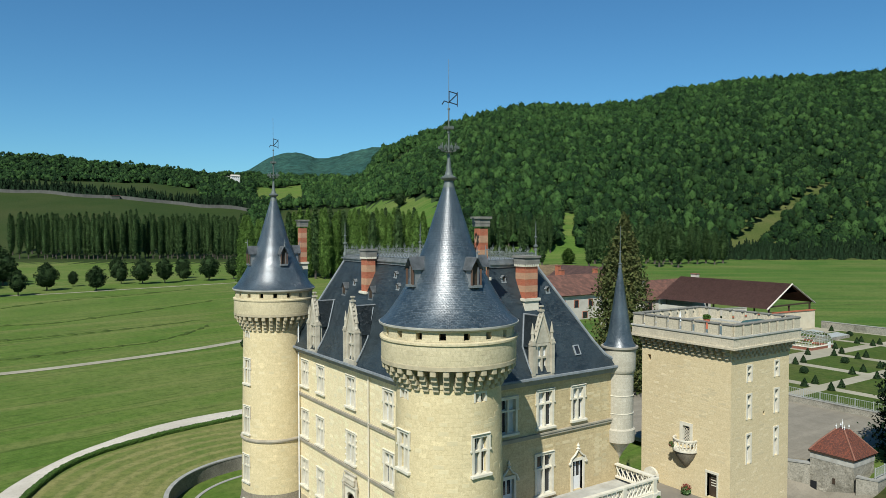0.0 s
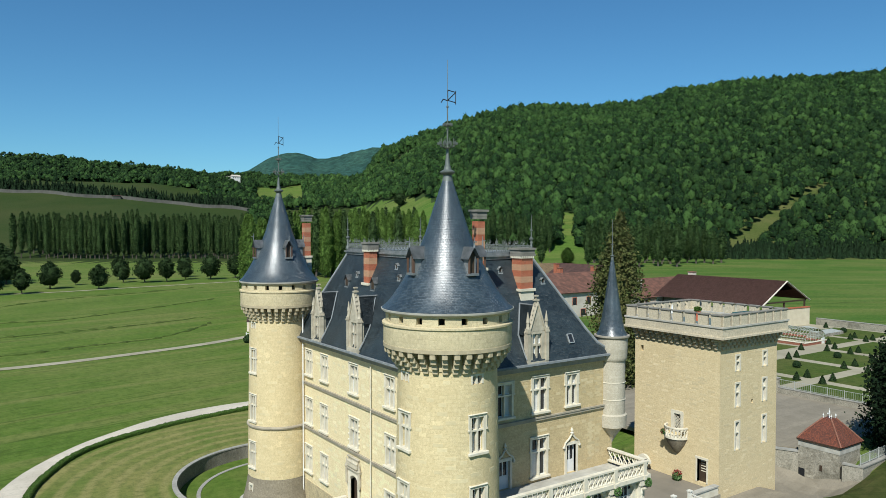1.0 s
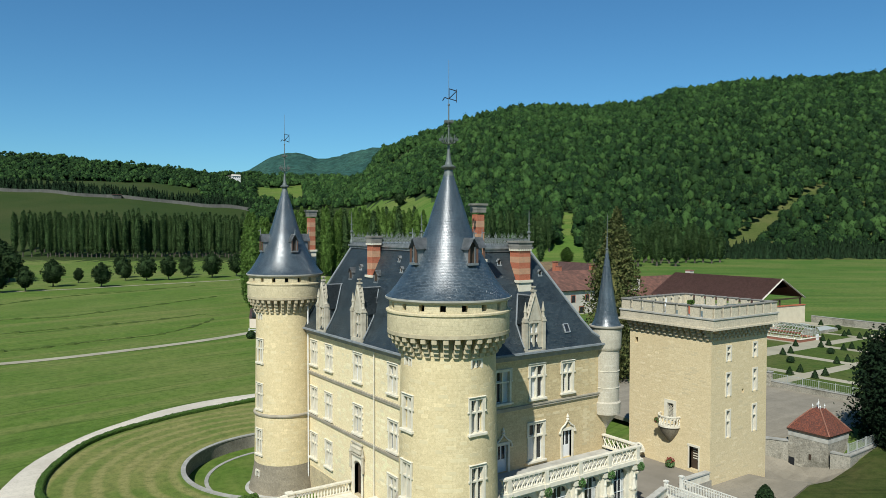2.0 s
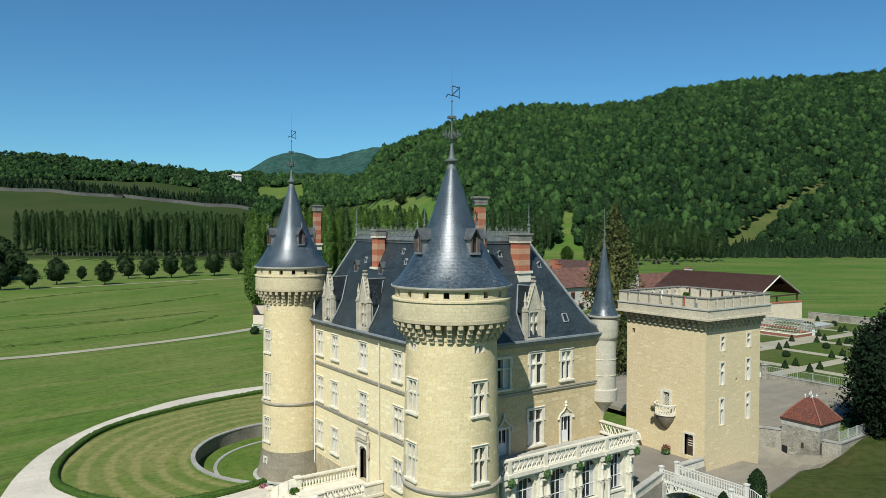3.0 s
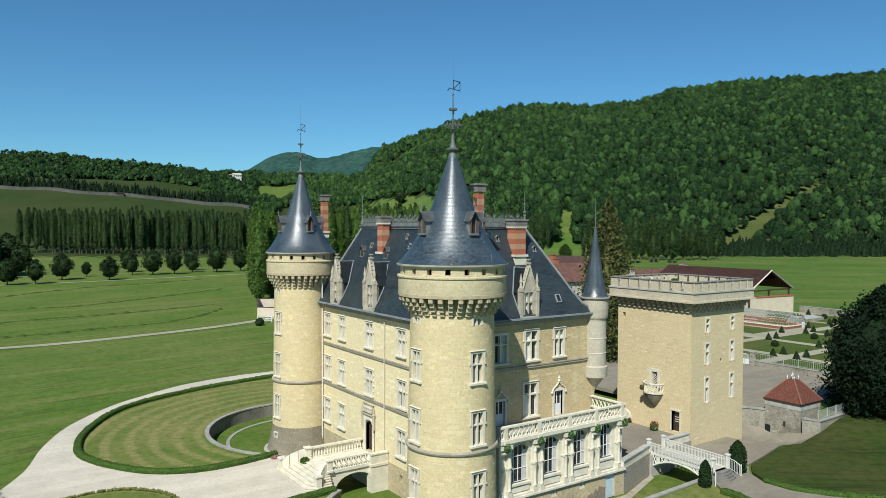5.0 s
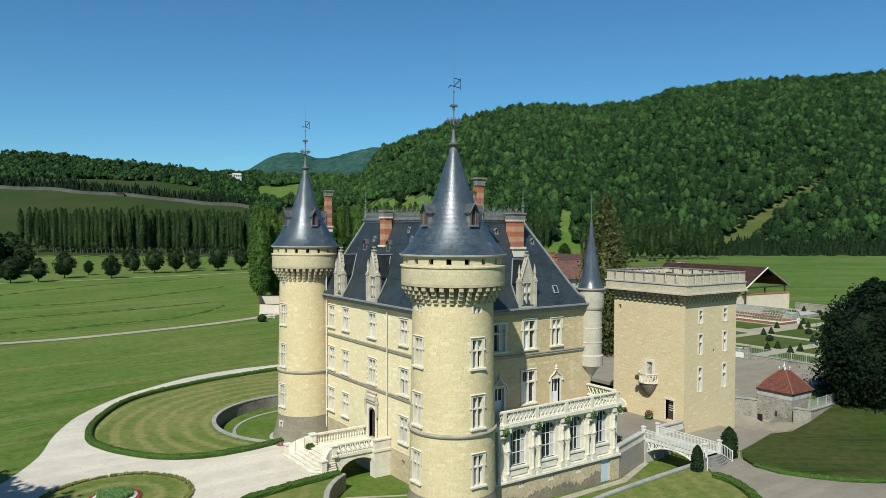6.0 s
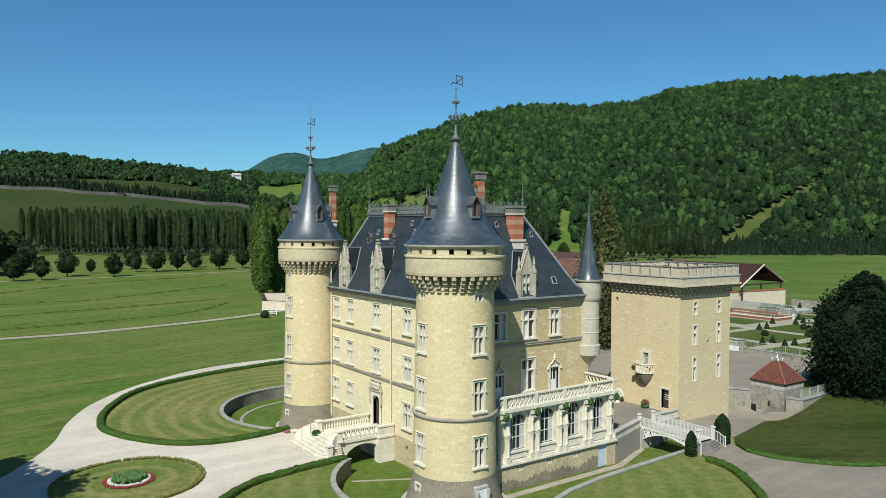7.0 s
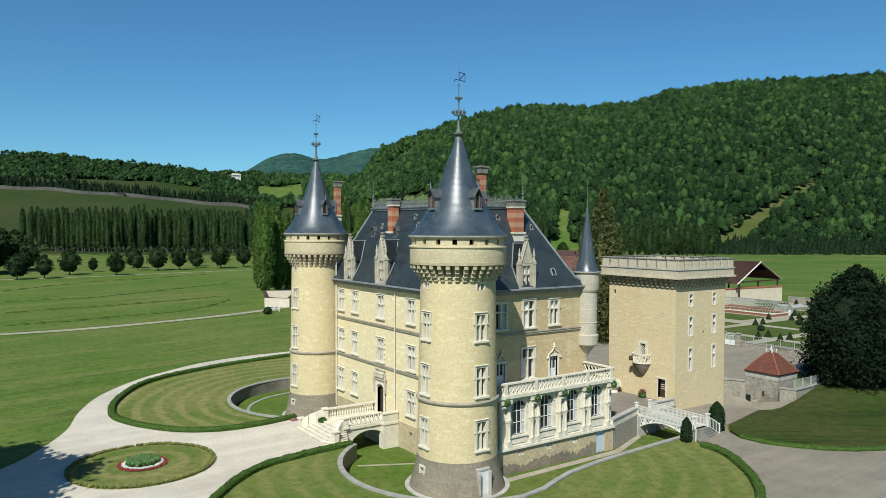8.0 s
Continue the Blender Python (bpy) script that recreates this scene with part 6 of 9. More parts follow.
bm = boxes((-1.1, -0.2, 2.2, -0.92, 0.02, 3.0), (0.92, -0.2, 2.2, 1.1, 0.02, 3.0), (-1.15, -0.24, 3.25, 1.15, 0.0, 3.4), (-0.75, -0.16, 3.4, 0.75, 0.0, 4.2), (-0.9, -0.22, 4.2, 0.9, 0.0, 4.32), bevel=0.03)
for k in range(-3, 4):
    lathe(bm, [(0.0, 3.42), (0.13, 3.55), (0.1, 3.8), (0.14, 3.95), (0.0, 4.15)], 7, at=(k * 0.22, -0.2))
for s in (-1, 1):
    lathe(bm, [(0.1, 2.1), (0.12, 3.3), (0.18, 3.45), (0.1, 3.6), (0.02, 4.1)], 8, at=(s * 1.02, -0.16))
part("carved_crest", bm, DORMERSTONE, door, "carved stone crest over the door")
knob = None
for s in (-1, 1):
    for k in range(6):
        m = pose(X0, 14.4, 8.1, 0, 0, -90) @ pose(s * 0.84, 0, 0.2 + 0.46 * k)
        if knob is None:
            knob = part("carved_block", boxes((-0.07, -0.1, 0, 0.07, 0.05, 0.15), bevel=0.03), DRESSED, house, "carved block beside the middle window", m=m)
        else:
            again(knob, house, m)

# drain pipes
for x, y, turn in ((X0 - 0.2, 23.55, 0), (X0 - 0.14, 11.55, 0)):
    part("drain_pipe", tube(bmesh.new(), [(x, y, EAVE + (3.6 if y > 20 else 0)), (x, y, MOAT)], 0.06 if y > 20 else 0.045, 8), WHITEPAINT if y > 20 else DRESSED, house, "pale downpipe")

# ---- entrance stairs over the moat ----
stairs = thing("entrance_stairs", "white stone entrance bridge with balustrades and flared steps", "stairs", at=(0, 0, 0))
SX0, SX1, SY0, SY1, SZ = -4.1, X0, 11.5, 15.6, 3.32


def arch_side(y0, y1):
    """A side wall of the stair bridge, with the round vault through it."""
    bm = bmesh.new()
    arched(bm, -3.4, 0.2, MOAT - 0.1, 2.85, lambda u, z, d: (u, y0 + d, z), y1 - y0, SX0, SX1 - 0.07, MOAT - 0.1, SZ - 0.12)
    bmesh.ops.remove_doubles(bm, verts=bm.verts, dist=0.001)
    bmesh.ops.recalc_face_normals(bm, faces=bm.faces)
    return bm


part("vault", arch_side(SY0, SY1), WHITESTONE, stairs, "pale stone vault over the moat")
part("landing", boxes((SX0 - 0.05, SY0 - 0.12, SZ - 0.12, SX1 - 0.004, SY1 + 0.12, SZ)), WHITESTONE, stairs, "pale paved landing")
part("pier", boxes((-0.35, SY0 - 0.5, MOAT, SX1 - 0.07, SY0 + 0.3, SZ - 0.12), (-0.42, SY0 - 0.57, SZ - 0.12, SX1 - 0.07, SY0 + 0.3, SZ + 0.08), (-0.35, SY0 - 0.5, SZ + 0.08, SX1 - 0.07, SY0 - 0.2, SZ + 0.85), (-0.42, SY0 - 0.57, SZ + 0.85, SX1 - 0.07, SY0 - 0.12, SZ + 0.98)), WHITESTONE, stairs, "square stone pier with a panelled parapet")
RISE = (SZ - BASE - 0.02) / 6
for k in range(6):
    out = 0.34 * (6 - k)
    y0, y1, x0 = SY0 - 0.05 - 0.10 * (6 - k), SY1 + 0.2 + 0.33 * (6 - k), SX0 - out
    c = min(0.9, 0.25 + 0.16 * (6 - k))
    outline = [(SX0 + 0.1, y0)] + arc(x0 + c, y0 + c, c, 270, 180, 6) + arc(x0 + c, y1 - c, c, 180, 90, 6) + [(SX0 + 0.1, y1)]
    bm = slab(bmesh.new(), outline[::-1], BASE - 0.1 if k == 0 else BASE + 0.02 + RISE * k - 0.004, BASE + 0.02 + RISE * (k + 1) - 0.0)
    bmesh.ops.recalc_face_normals(bm, faces=bm.faces)
    step = part("step", bm, WHITESTONE, stairs)
    lip = [(x - 0.05 if x < SX0 else x, y - 0.04 if y < SY0 + 1 else y + 0.04) for x, y in outline]
    bm = slab(bmesh.new(), lip[::-1], BASE + 0.02 + RISE * (k + 1) - 0.05, BASE + 0.02 + RISE * (k + 1) + 0.004)
    bmesh.ops.recalc_face_normals(bm, faces=bm.faces)
    part("nosing", bm, DRESSED, step)


def turned_balustrade(points, z, parent, label, flames=False):
    """A balustrade of turned balusters between plinth and rail, along points."""
    for (x0, y0, z0), (x1, y1, z1) in zip(points, points[1:]):
        way = Vector((x1 - x0, y1 - y0, 0))
        n = max(2, round(way.length / 0.27))
        bm = bmesh.new()
        u = way.normalized()
        o = Vector((-u.y, u.x, 0))
        for low, high, half in ((0.0, 0.13, 0.13), (0.84, 0.98, 0.17)):
            q = [bm.verts.new(Vector((x0, y0, z0 + dz)) + o * h) for h, dz in ((-half, low), (half, low), (half, high), (-half, high))]
            r = [bm.verts.new(Vector((x1, y1, z1 + dz)) + o * h) for h, dz in ((-half, low), (half, low), (half, high), (-half, high))]
            for i in range(4):
                bm.faces.new((q[i], q[(i + 1) % 4], r[(i + 1) % 4], r[i]))
            bm.faces.new(q[::-1])
            bm.faces.new(r)
        rail = part("balustrade", bm, WHITESTONE, parent, label)
        first = None
        for k in range(n):
            t = (k + 0.5) / n
            m = Matrix.Translation((x0 + (x1 - x0) * t, y0 + (y1 - y0) * t, z0 + (z1 - z0) * t))
            if first is None:
                first = part("baluster", lathe(bmesh.new(), [(0.08, 0.12), (0.06, 0.2), (0.1, 0.38), (0.045, 0.6), (0.06, 0.72), (0.085, 0.85)], 7), WHITESTONE, rail, smooth=True)
                first.matrix_local = m
            else:
                again(first, rail, m)


turned_balustrade([(SX1 - 0.1, SY1, SZ), (SX0 + 0.2, SY1, SZ)], SZ, stairs, "white stone balustrade with turned balusters")
pierced_balustrade(-0.4, SY0 - 0.02, SX0 + 0.1, SY0 - 0.02, SZ, stairs)


def newel(x, y, z0, z1, name="newel"):
    part(name, boxes((x - 0.24, y - 0.24, z0, x + 0.24, y + 0.24, z1 - 0.14), (x - 0.31, y - 0.31, z1 - 0.14, x + 0.31, y + 0.31, z1), (x - 0.29, y - 0.29, z0, x + 0.29, y + 0.29, z0 + 0.2), bevel=0.02), WHITESTONE, stairs, "square stone newel")


newel(SX0 + 0.1, SY1, SZ, SZ + 1.05)
newel(SX0 + 0.1, SY0, SZ, SZ + 1.05)
newel(SX0 - 1.7, SY1 + 1.35, BASE, BASE + 1.15)
newel(SX0 - 1.1, SY0 - 0.55, BASE, BASE + 1.15)
for pts in ([(SX0, SY1 + 0.05, SZ + 0.9), (SX0 - 0.6, SY1 + 0.25, SZ + 0.75), (SX0 - 1.2, SY1 + 0.7, SZ + 0.45), (SX0 - 1.65, SY1 + 1.3, BASE + 1.05)], [(SX0, SY0 - 0.02, SZ + 0.9), (SX0 - 0.45, SY0 - 0.12, SZ + 0.72), (SX0 - 0.8, SY0 - 0.3, SZ + 0.4), (SX0 - 1.08, SY0 - 0.5, BASE + 1.0)]):
    bm = bmesh.new()
    for a, b in zip(pts, pts[1:]):
        u = (Vector(b) - Vector(a)).normalized()
        o = Vector((-u.y, u.x, 0)).normalized() * 0.16
        g = [bm.verts.new(p) for p in (Vector(a) - o, Vector(a) + o, Vector(b) + o, Vector(b) - o)]
        h = [bm.verts.new((v.co.x, v.co.y, BASE)) for v in g]
        bm.faces.new(g)
        for i in range(4):
            bm.faces.new((g[i], g[(i + 1) % 4], h[(i + 1) % 4], h[i]))
    bmesh.ops.recalc_face_normals(bm, faces=bm.faces)
    part("sweep", bm, WHITESTONE, stairs, "curved solid parapet beside the steps")
for k, (x, y) in enumerate(((-4.55, 10.45), (-5.1, 20.3))):
    flowers = thing("flower_clump", "small clump of pink flowers beside the steps", "flowers", "pink flowers", at=(x, y, BASE))
    part("blooms", leaf_ball(0.4, 260, 70 + k, 0.6, 0.07), PINKFLOWER, flowers)
    part("stems", leaf_ball(0.34, 200, 80 + k, 0.5, 0.08), BEDGREEN, flowers)
pot = thing("clipped_bush", "small clipped green bush on the stair landing", "bush", at=(SX0 - 0.3, SY1 - 0.3, SZ))
part("leaves", leaf_ball(0.42, 700, 91, 0.7, 0.06), HEDGE, pot)

GREYWALL = masonry("grey weathered retaining stone", (0.36, 0.325, 0.26), (0.27, 0.24, 0.19), (0.24, 0.215, 0.17), (0.13, 0.115, 0.09), 0.6, 0.3, 0.7)
# ---- keep terrace, bridge and steps ----
TZ = 3.2
TERRACE = [(17.0, -0.6), (22.4, 1.15), (28.6, 1.35), (28.6, 40), (17.4, 40), (17.4, 3.0), (17.0, 3.0)]
flat("keep_terrace", TERRACE, TZ, PAVING, "grey paved terrace between castle and keep", "terrace", 0.3)
run_wall("terrace_wall", [(16.9, -0.62), (22.45, 1.1), (28.5, 1.3)], MOAT - 0.2, TZ - 0.1, 0.5, GREYWALL, "grey weathered retaining wall of the keep terrace", "wall")
run_wall("terrace_parapet", [(17.0, -0.6), (22.3, 1.12)], TZ - 0.1, TZ + 0.45, 0.36, WHITESTONE, "low pale stone parapet", "parapet", GREYSTONE, 0.12, 0.08)
run_wall("terrace_parapet", [(24.8, 1.25), (28.3, 1.3)], TZ - 0.1, TZ + 0.55, 0.36, WHITESTONE, "low pale stone parapet", "parapet", GREYSTONE, 0.12, 0.08)
bridge = thing("foot_bridge", "white iron footbridge with latticed arch and railings", "bridge", at=(0, 0, 0))
BX0, BX1, BY0, BY1, BZ = 22.5, 24.5, 1.1, -5.5, 3.05
WHITEIRON = plain("white painted iron", (0.68, 0.66, 0.58), (0.56, 0.54, 0.47), 3.0, 0.55)
part("deck", boxes((BX0, BY1, BZ - 0.12, BX1, BY0, BZ)), GREYSTONE, bridge, "grey deck")
for x in (BX0, BX1):
    bm = bmesh.new()
    n = 16
    top = [(BY0 + (BY1 - BY0) * k / n, BZ) for k in range(n + 1)]
    low = [(y, BZ - 0.22 - 1.15 * (2 * k / n - 1) ** 2) for k, (y, _) in enumerate(top)]
    for k in range(n):
        a, b, c, d = top[k], top[k + 1], low[k + 1], low[k]
        tube(bm, [(x, d[0], d[1]), (x, c[0], c[1])], 0.07, 5)
        f = [bm.verts.new((x, *p)) for p in (a, b, c, d)]
        if k % 2 == 0 or 5 < k < 10:
            bm.faces.new(f)
        else:
            tube(bm, [(x, *a), (x, *c)], 0.05, 4)
            tube(bm, [(x, *b), (x, *d)], 0.05, 4)
    box(bm, x - 0.05, BY1, BZ - 0.1, x + 0.05, BY0, BZ + 0.06)
    part("arch_girder", bm, WHITEIRON, bridge, "white pierced arch girder")
    rail = part("railing", boxes((x - 0.035, BY1, BZ + 0.88, x + 0.035, BY0, BZ + 0.94), (x - 0.025, BY1, BZ + 0.66, x + 0.025, BY0, BZ + 0.7), (x - 0.025, BY1, BZ + 0.1, x + 0.025, BY0, BZ + 0.14)), WHITEIRON, bridge, "white iron railing")
    first = None
    n = 44
    for k in range(n + 1):
        y = BY0 + (BY1 - BY0) * k / n
        if first is None:
            first = part("baluster", boxes((x - 0.022, -0.022, BZ + 0.06, x + 0.022, 0.022, BZ + 0.9)), WHITEIRON, rail, m=pose(0, y, 0))
        else:
            again(first, rail, pose(0, y, 0))
    for y in (BY0, BY1):
        part("bridge_post", boxes((x - 0.13, y - 0.13, BZ - 0.2, x + 0.13, y + 0.13, BZ + 1.1), (x - 0.18, y - 0.18, BZ + 1.1, x + 0.18, y + 0.18, BZ + 1.2)), WHITEIRON, bridge, "square white post")
part("abutment", boxes((BX0 - 0.3, BY1 + 0.1, MOAT, BX1 + 0.3, BY1 + 0.8, BZ - 0.12)), GREYSTONE, bridge)
part("abutment", boxes((BX0 - 0.3, BY0 - 0.5, MOAT, BX1 + 0.3, BY0 - 0.02, BZ - 0.12)), GREYSTONE, bridge)
for k in range(5):
    r = 0.35 + 0.27 * (5 - k)
    outline = [(BX0 - 0.1 - 0.1 * (5 - k), BY1 + 0.3)] + [(23.5 + (1.1 + 0.12 * (5 - k)) * math.cos(a), BY1 - r * 0.72 * math.sin(a)) for a in [math.pi - math.pi * j / 14 for j in range(15)]] + [(BX1 + 0.1 + 0.1 * (5 - k), BY1 + 0.3)]
    rise_k = (BZ - BASE) / 5
    bm = slab(bmesh.new(), outline, BASE + rise_k * k - (0.1 if k == 0 else 0.004), BASE + rise_k * (k + 1))
    bmesh.ops.recalc_face_normals(bm, faces=bm.faces)
    part("step", bm, COPING, bridge, "half-round dark grey stone step")
for way, x in ((-1, BX0), (1, BX1)):
    top, foot = Vector((x, BY1, BZ + 0.9)), Vector((x + way * 0.75, BY1 - 0.75, BASE + 1.0))
    rail = part("stair_rail", tube(tube(bmesh.new(), [top, (top + foot) / 2 + Vector((way * 0.1, 0.1, 0.06)), foot], 0.035, 5), [top - Vector((0, 0, 0.78)), foot - Vector((0, 0, 0.85))], 0.025, 4), WHITEIRON, bridge, "white iron handrail beside the steps")
    for k in range(1, 8):
        p = top + (foot - top) * (k / 8)
        part("baluster", tube(bmesh.new(), [p, p - Vector((0, 0, 0.8))], 0.02, 4), WHITEIRON, rail)
    part("end_post", tube(bmesh.new(), [foot + Vector((0, 0, 0.12)), foot - Vector((0, 0, 1.02))], [0.05, 0.06], 6), WHITEIRON, rail)


def fuzzy_shrub(name, label, category, at, profile, n, leaf, material, seed, group=""):
    """A clipped shrub: a lathed core in an uneven coat of small leaves."""
    rnd = random.Random(seed)
    ob = thing(name, label, category, group, at=at)
    core = lathe(bmesh.new(), [(r * 0.9, z) for r, z in profile], 14)
    part("core", core, material, ob, smooth=True)
    bm = bmesh.new()
    for _ in range(n):
        k = rnd.randrange(len(profile) - 1)
        t = rnd.random()
        r = profile[k][0] + (profile[k + 1][0] - profile[k][0]) * t
        z = profile[k][1] + (profile[k + 1][1] - profile[k][1]) * t
        a = rnd.uniform(0, 2 * math.pi)
        r += rnd.uniform(-0.06, 0.13) * min(1.0, r * 1.6)
        q = Euler((rnd.uniform(0, 6), rnd.uniform(0, 6), rnd.uniform(0, 6))).to_matrix()
        c = Vector((r * math.cos(a), r * math.sin(a), z))
        s = leaf * rnd.uniform(0.6, 1.4)
        bm.faces.new([bm.verts.new(c + q @ Vector(v) * s) for v in ((-1, 0, 0), (0, -0.6, 0.1), (1, 0, 0), (0, 0.6, 0.1))])
    tagged(part("foliage", bm, material, ob), kind="stuff")
    return ob


YEW = leaves("dark yew", (0.014, 0.034, 0.011), (0.024, 0.05, 0.015), (0.04, 0.07, 0.02), 1.5, 7.0, relief=0.08)
fuzzy_shrub("clipped_yew", "tall dark clipped yew beside the bridge steps", "bush", (20.95, -5.85, BASE), [(0.34, 0), (0.45, 0.4), (0.42, 1.2), (0.3, 1.75), (0.12, 2.05), (0.02, 2.15)], 2300, 0.075, YEW, 11, "bridge yews")
fuzzy_shrub("clipped_yew", "tall dark clipped yew beside the bridge steps", "bush", (26.05, -5.4, BASE), [(0.5, 0), (0.64, 0.5), (0.64, 1.6), (0.5, 2.2), (0.24, 2.6), (0.03, 2.8)], 2600, 0.08, YEW, 12, "bridge yews")
fuzzy_shrub("flowering_bush", "low bush with red flowers against the keep wall", "bush", (28.1, 5.1, TZ), [(0.15, 0), (0.36, 0.25), (0.32, 0.5), (0.05, 0.72)], 420, 0.09, BEDGREEN, 13)
blooms = thing("red_flowers", "red flowers on the low bush by the keep", "flowers", at=(28.1, 5.1, TZ + 0.62))
part("blooms", leaf_ball(0.42, 150, 95, 0.7, 0.07), REDFLOWER, blooms)
pots = thing("balcony_flowers", "dark trailing flowers hanging over the keep balcony", "flowers", at=(27.55, 6.2, 7.35))
part("leaves", leaf_ball(0.22, 220, 96, 1.2, 0.06), BEDGREEN, pots)
part("blooms", leaf_ball(0.24, 110, 97, 1.2, 0.05), REDFLOWER, pots)
well = thing("stone_well", "round pale stone basin on the terrace by the keep wall", "well", at=(27.6, 8.6, TZ))
part("bowl", lathe(bmesh.new(), [(0.45, 0), (0.4, 0.3), (0.62, 0.6), (0.72, 0.75), (0.6, 0.78), (0.45, 0.6)], 20), WHITESTONE, well, smooth=True)
part("back_stone", slab(bmesh.new(), arc(0, 0, 0.75, 0, 180, 14), -0.12, 0.12), WHITESTONE, well, "rounded pale back stone", m=pose(0.3, 0, 0.7, 90, 0, 90))

# ---- pavilion on its retaining wall ----
OLDWALL = masonry("old grey rubble wall", (0.40, 0.365, 0.29), (0.19, 0.17, 0.13), (0.36, 0.33, 0.265), (0.075, 0.072, 0.05), 0.42, 0.22, 0.9, odd=0.8)
REDTILE = slates("mossy red tile", (0.20, 0.058, 0.031), (0.085, 0.034, 0.025), (0.05, 0.03, 0.02), 0.8, 0.13, 0.11, 0.9)
BROWNTILE = slates("brown roof tile", (0.105, 0.055, 0.042), (0.085, 0.043, 0.034), (0.05, 0.028, 0.022), 0.8, 0.3, 0.3, 0.5)
ROSYTILE = slates("faded red tile", (0.247, 0.111, 0.072), (0.176, 0.078, 0.052), (0.091, 0.047, 0.034), 0.8, 0.28, 0.28, 0.5)
YELLOWTILE = slates("lichened tile", (0.24, 0.2, 0.085), (0.2, 0.14, 0.07), (0.11, 0.075, 0.04), 0.85, 0.28, 0.28, 0.5)
WALLTOP = 3.45
run_wall("lane_wall", [(38.2, 8.2), (43.1, 4.9), (44.3, 2.6)], 0.2, WALLTOP, 0.5, OLDWALL, "old grey stone retaining wall beside the lane", "wall", COPING_PALE, 0.12, 0.08)
run_wall("lane_wall", [(43.75, -1.3), (44.0, -2.75), (49.8, -2.5), (57.0, 0.5)], 0.2, WALLTOP, 0.5, OLDWALL, "old grey stone retaining wall above the lawn", "wall", COPING_PALE, 0.12, 0.08)
pavilion = thing("garden_pavilion", "small stone pavilion with a mossy red tiled hip roof", "pavilion", at=(0, 0, 0))
part("wall", boxes((43.75, -1.0, 0.2, 47.6, 2.95, 4.85)), OLDWALL, pavilion, "grey rubble stone walls")
part("eaves_board", boxes((43.62, -1.12, 4.7, 47.74, 3.08, 4.9)), DARKWOOD, pavilion, "dark eaves board")
bm = bmesh.new()
low = [bm.verts.new(p) for p in ((43.6, -1.2, 4.88), (47.75, -1.2, 4.88), (47.75, 3.0, 4.88), (43.6, 3.0, 4.88))]
mid = [bm.verts.new(p) for p in ((44.3, -0.45, 5.75), (47.05, -0.45, 5.75), (47.05, 2.4, 5.75), (44.3, 2.4, 5.75))]
top = [bm.verts.new(p) for p in ((45.25, 0.6, 6.95), (46.1, 0.6, 6.95), (46.1, 1.35, 6.95), (45.25, 1.35, 6.95))]
for a, b in ((low, mid), (mid, top)):
    for k in range(4):
        bm.faces.new((a[k], a[(k + 1) % 4], b[(k + 1) % 4], b[k]))
bm.faces.new(top)
bm.faces.new(low[::-1])
part("roof", bm, REDTILE, pavilion, "mossy red tiled hip roof")
bm = bmesh.new()
for k in range(4):
    pts = [((43.6, -1.2, 4.9), (47.75, -1.2, 4.9), (47.75, 3.0, 4.9), (43.6, 3.0, 4.9))[k], ((44.3, -0.45, 5.78), (47.05, -0.45, 5.78), (47.05, 2.4, 5.78), (44.3, 2.4, 5.78))[k], ((45.25, 0.6, 6.98), (46.1, 0.6, 6.98), (46.1, 1.35, 6.98), (45.25, 1.35, 6.98))[k]]
    tube(bm, pts, 0.08, 6)
part("hip_tiles", bm, ROSYTILE, pavilion, "pale pink hip tiles")
for x, y, h in ((45.25, 0.6, 0.5), (46.1, 0.6, 0.5), (46.1, 1.35, 0.5), (45.25, 1.35, 0.5), (45.7, 1.0, 0.95)):
    part("finial", lathe(bmesh.new(), [(0.05, 6.9), (0.03, 6.95 + h * 0.35), (0.075, 6.95 + h * 0.5), (0.065, 6.95 + h * 0.65), (0.015, 6.95 + h * 0.8), (0.01, 6.95 + h)], 8, at=(x, y)), WHITEPAINT, pavilion, "white glazed roof finial", smooth=True)
# slits are dark strips on the wall face: their shade without a recess
part("wall_niche", boxes((44.9, -1.03, 2.3, 45.2, -0.995, 3.0)), DARKWOOD, pavilion, "dark strip drawn as a narrow slit")
part("wall_niche", boxes((43.72, 0.6, 2.2, 43.78, 0.85, 2.75)), DARKWOOD, pavilion, "dark strip drawn as a narrow slit")
part("upper_band", boxes((43.72, -1.03, 4.15, 47.63, 2.98, 4.7)), GREYSTONE, pavilion, "pale rendered band under the eaves")
part("cellar_door", boxes((43.73, 2.3, 0.3, 43.8, 2.9, 2.0)), DARKIRON, pavilion, "dark low door in the wall")


FENCEIRON = plain("weathered pale iron", (0.40, 0.41, 0.37), (0.30, 0.31, 0.28), 3.0, 0.6)


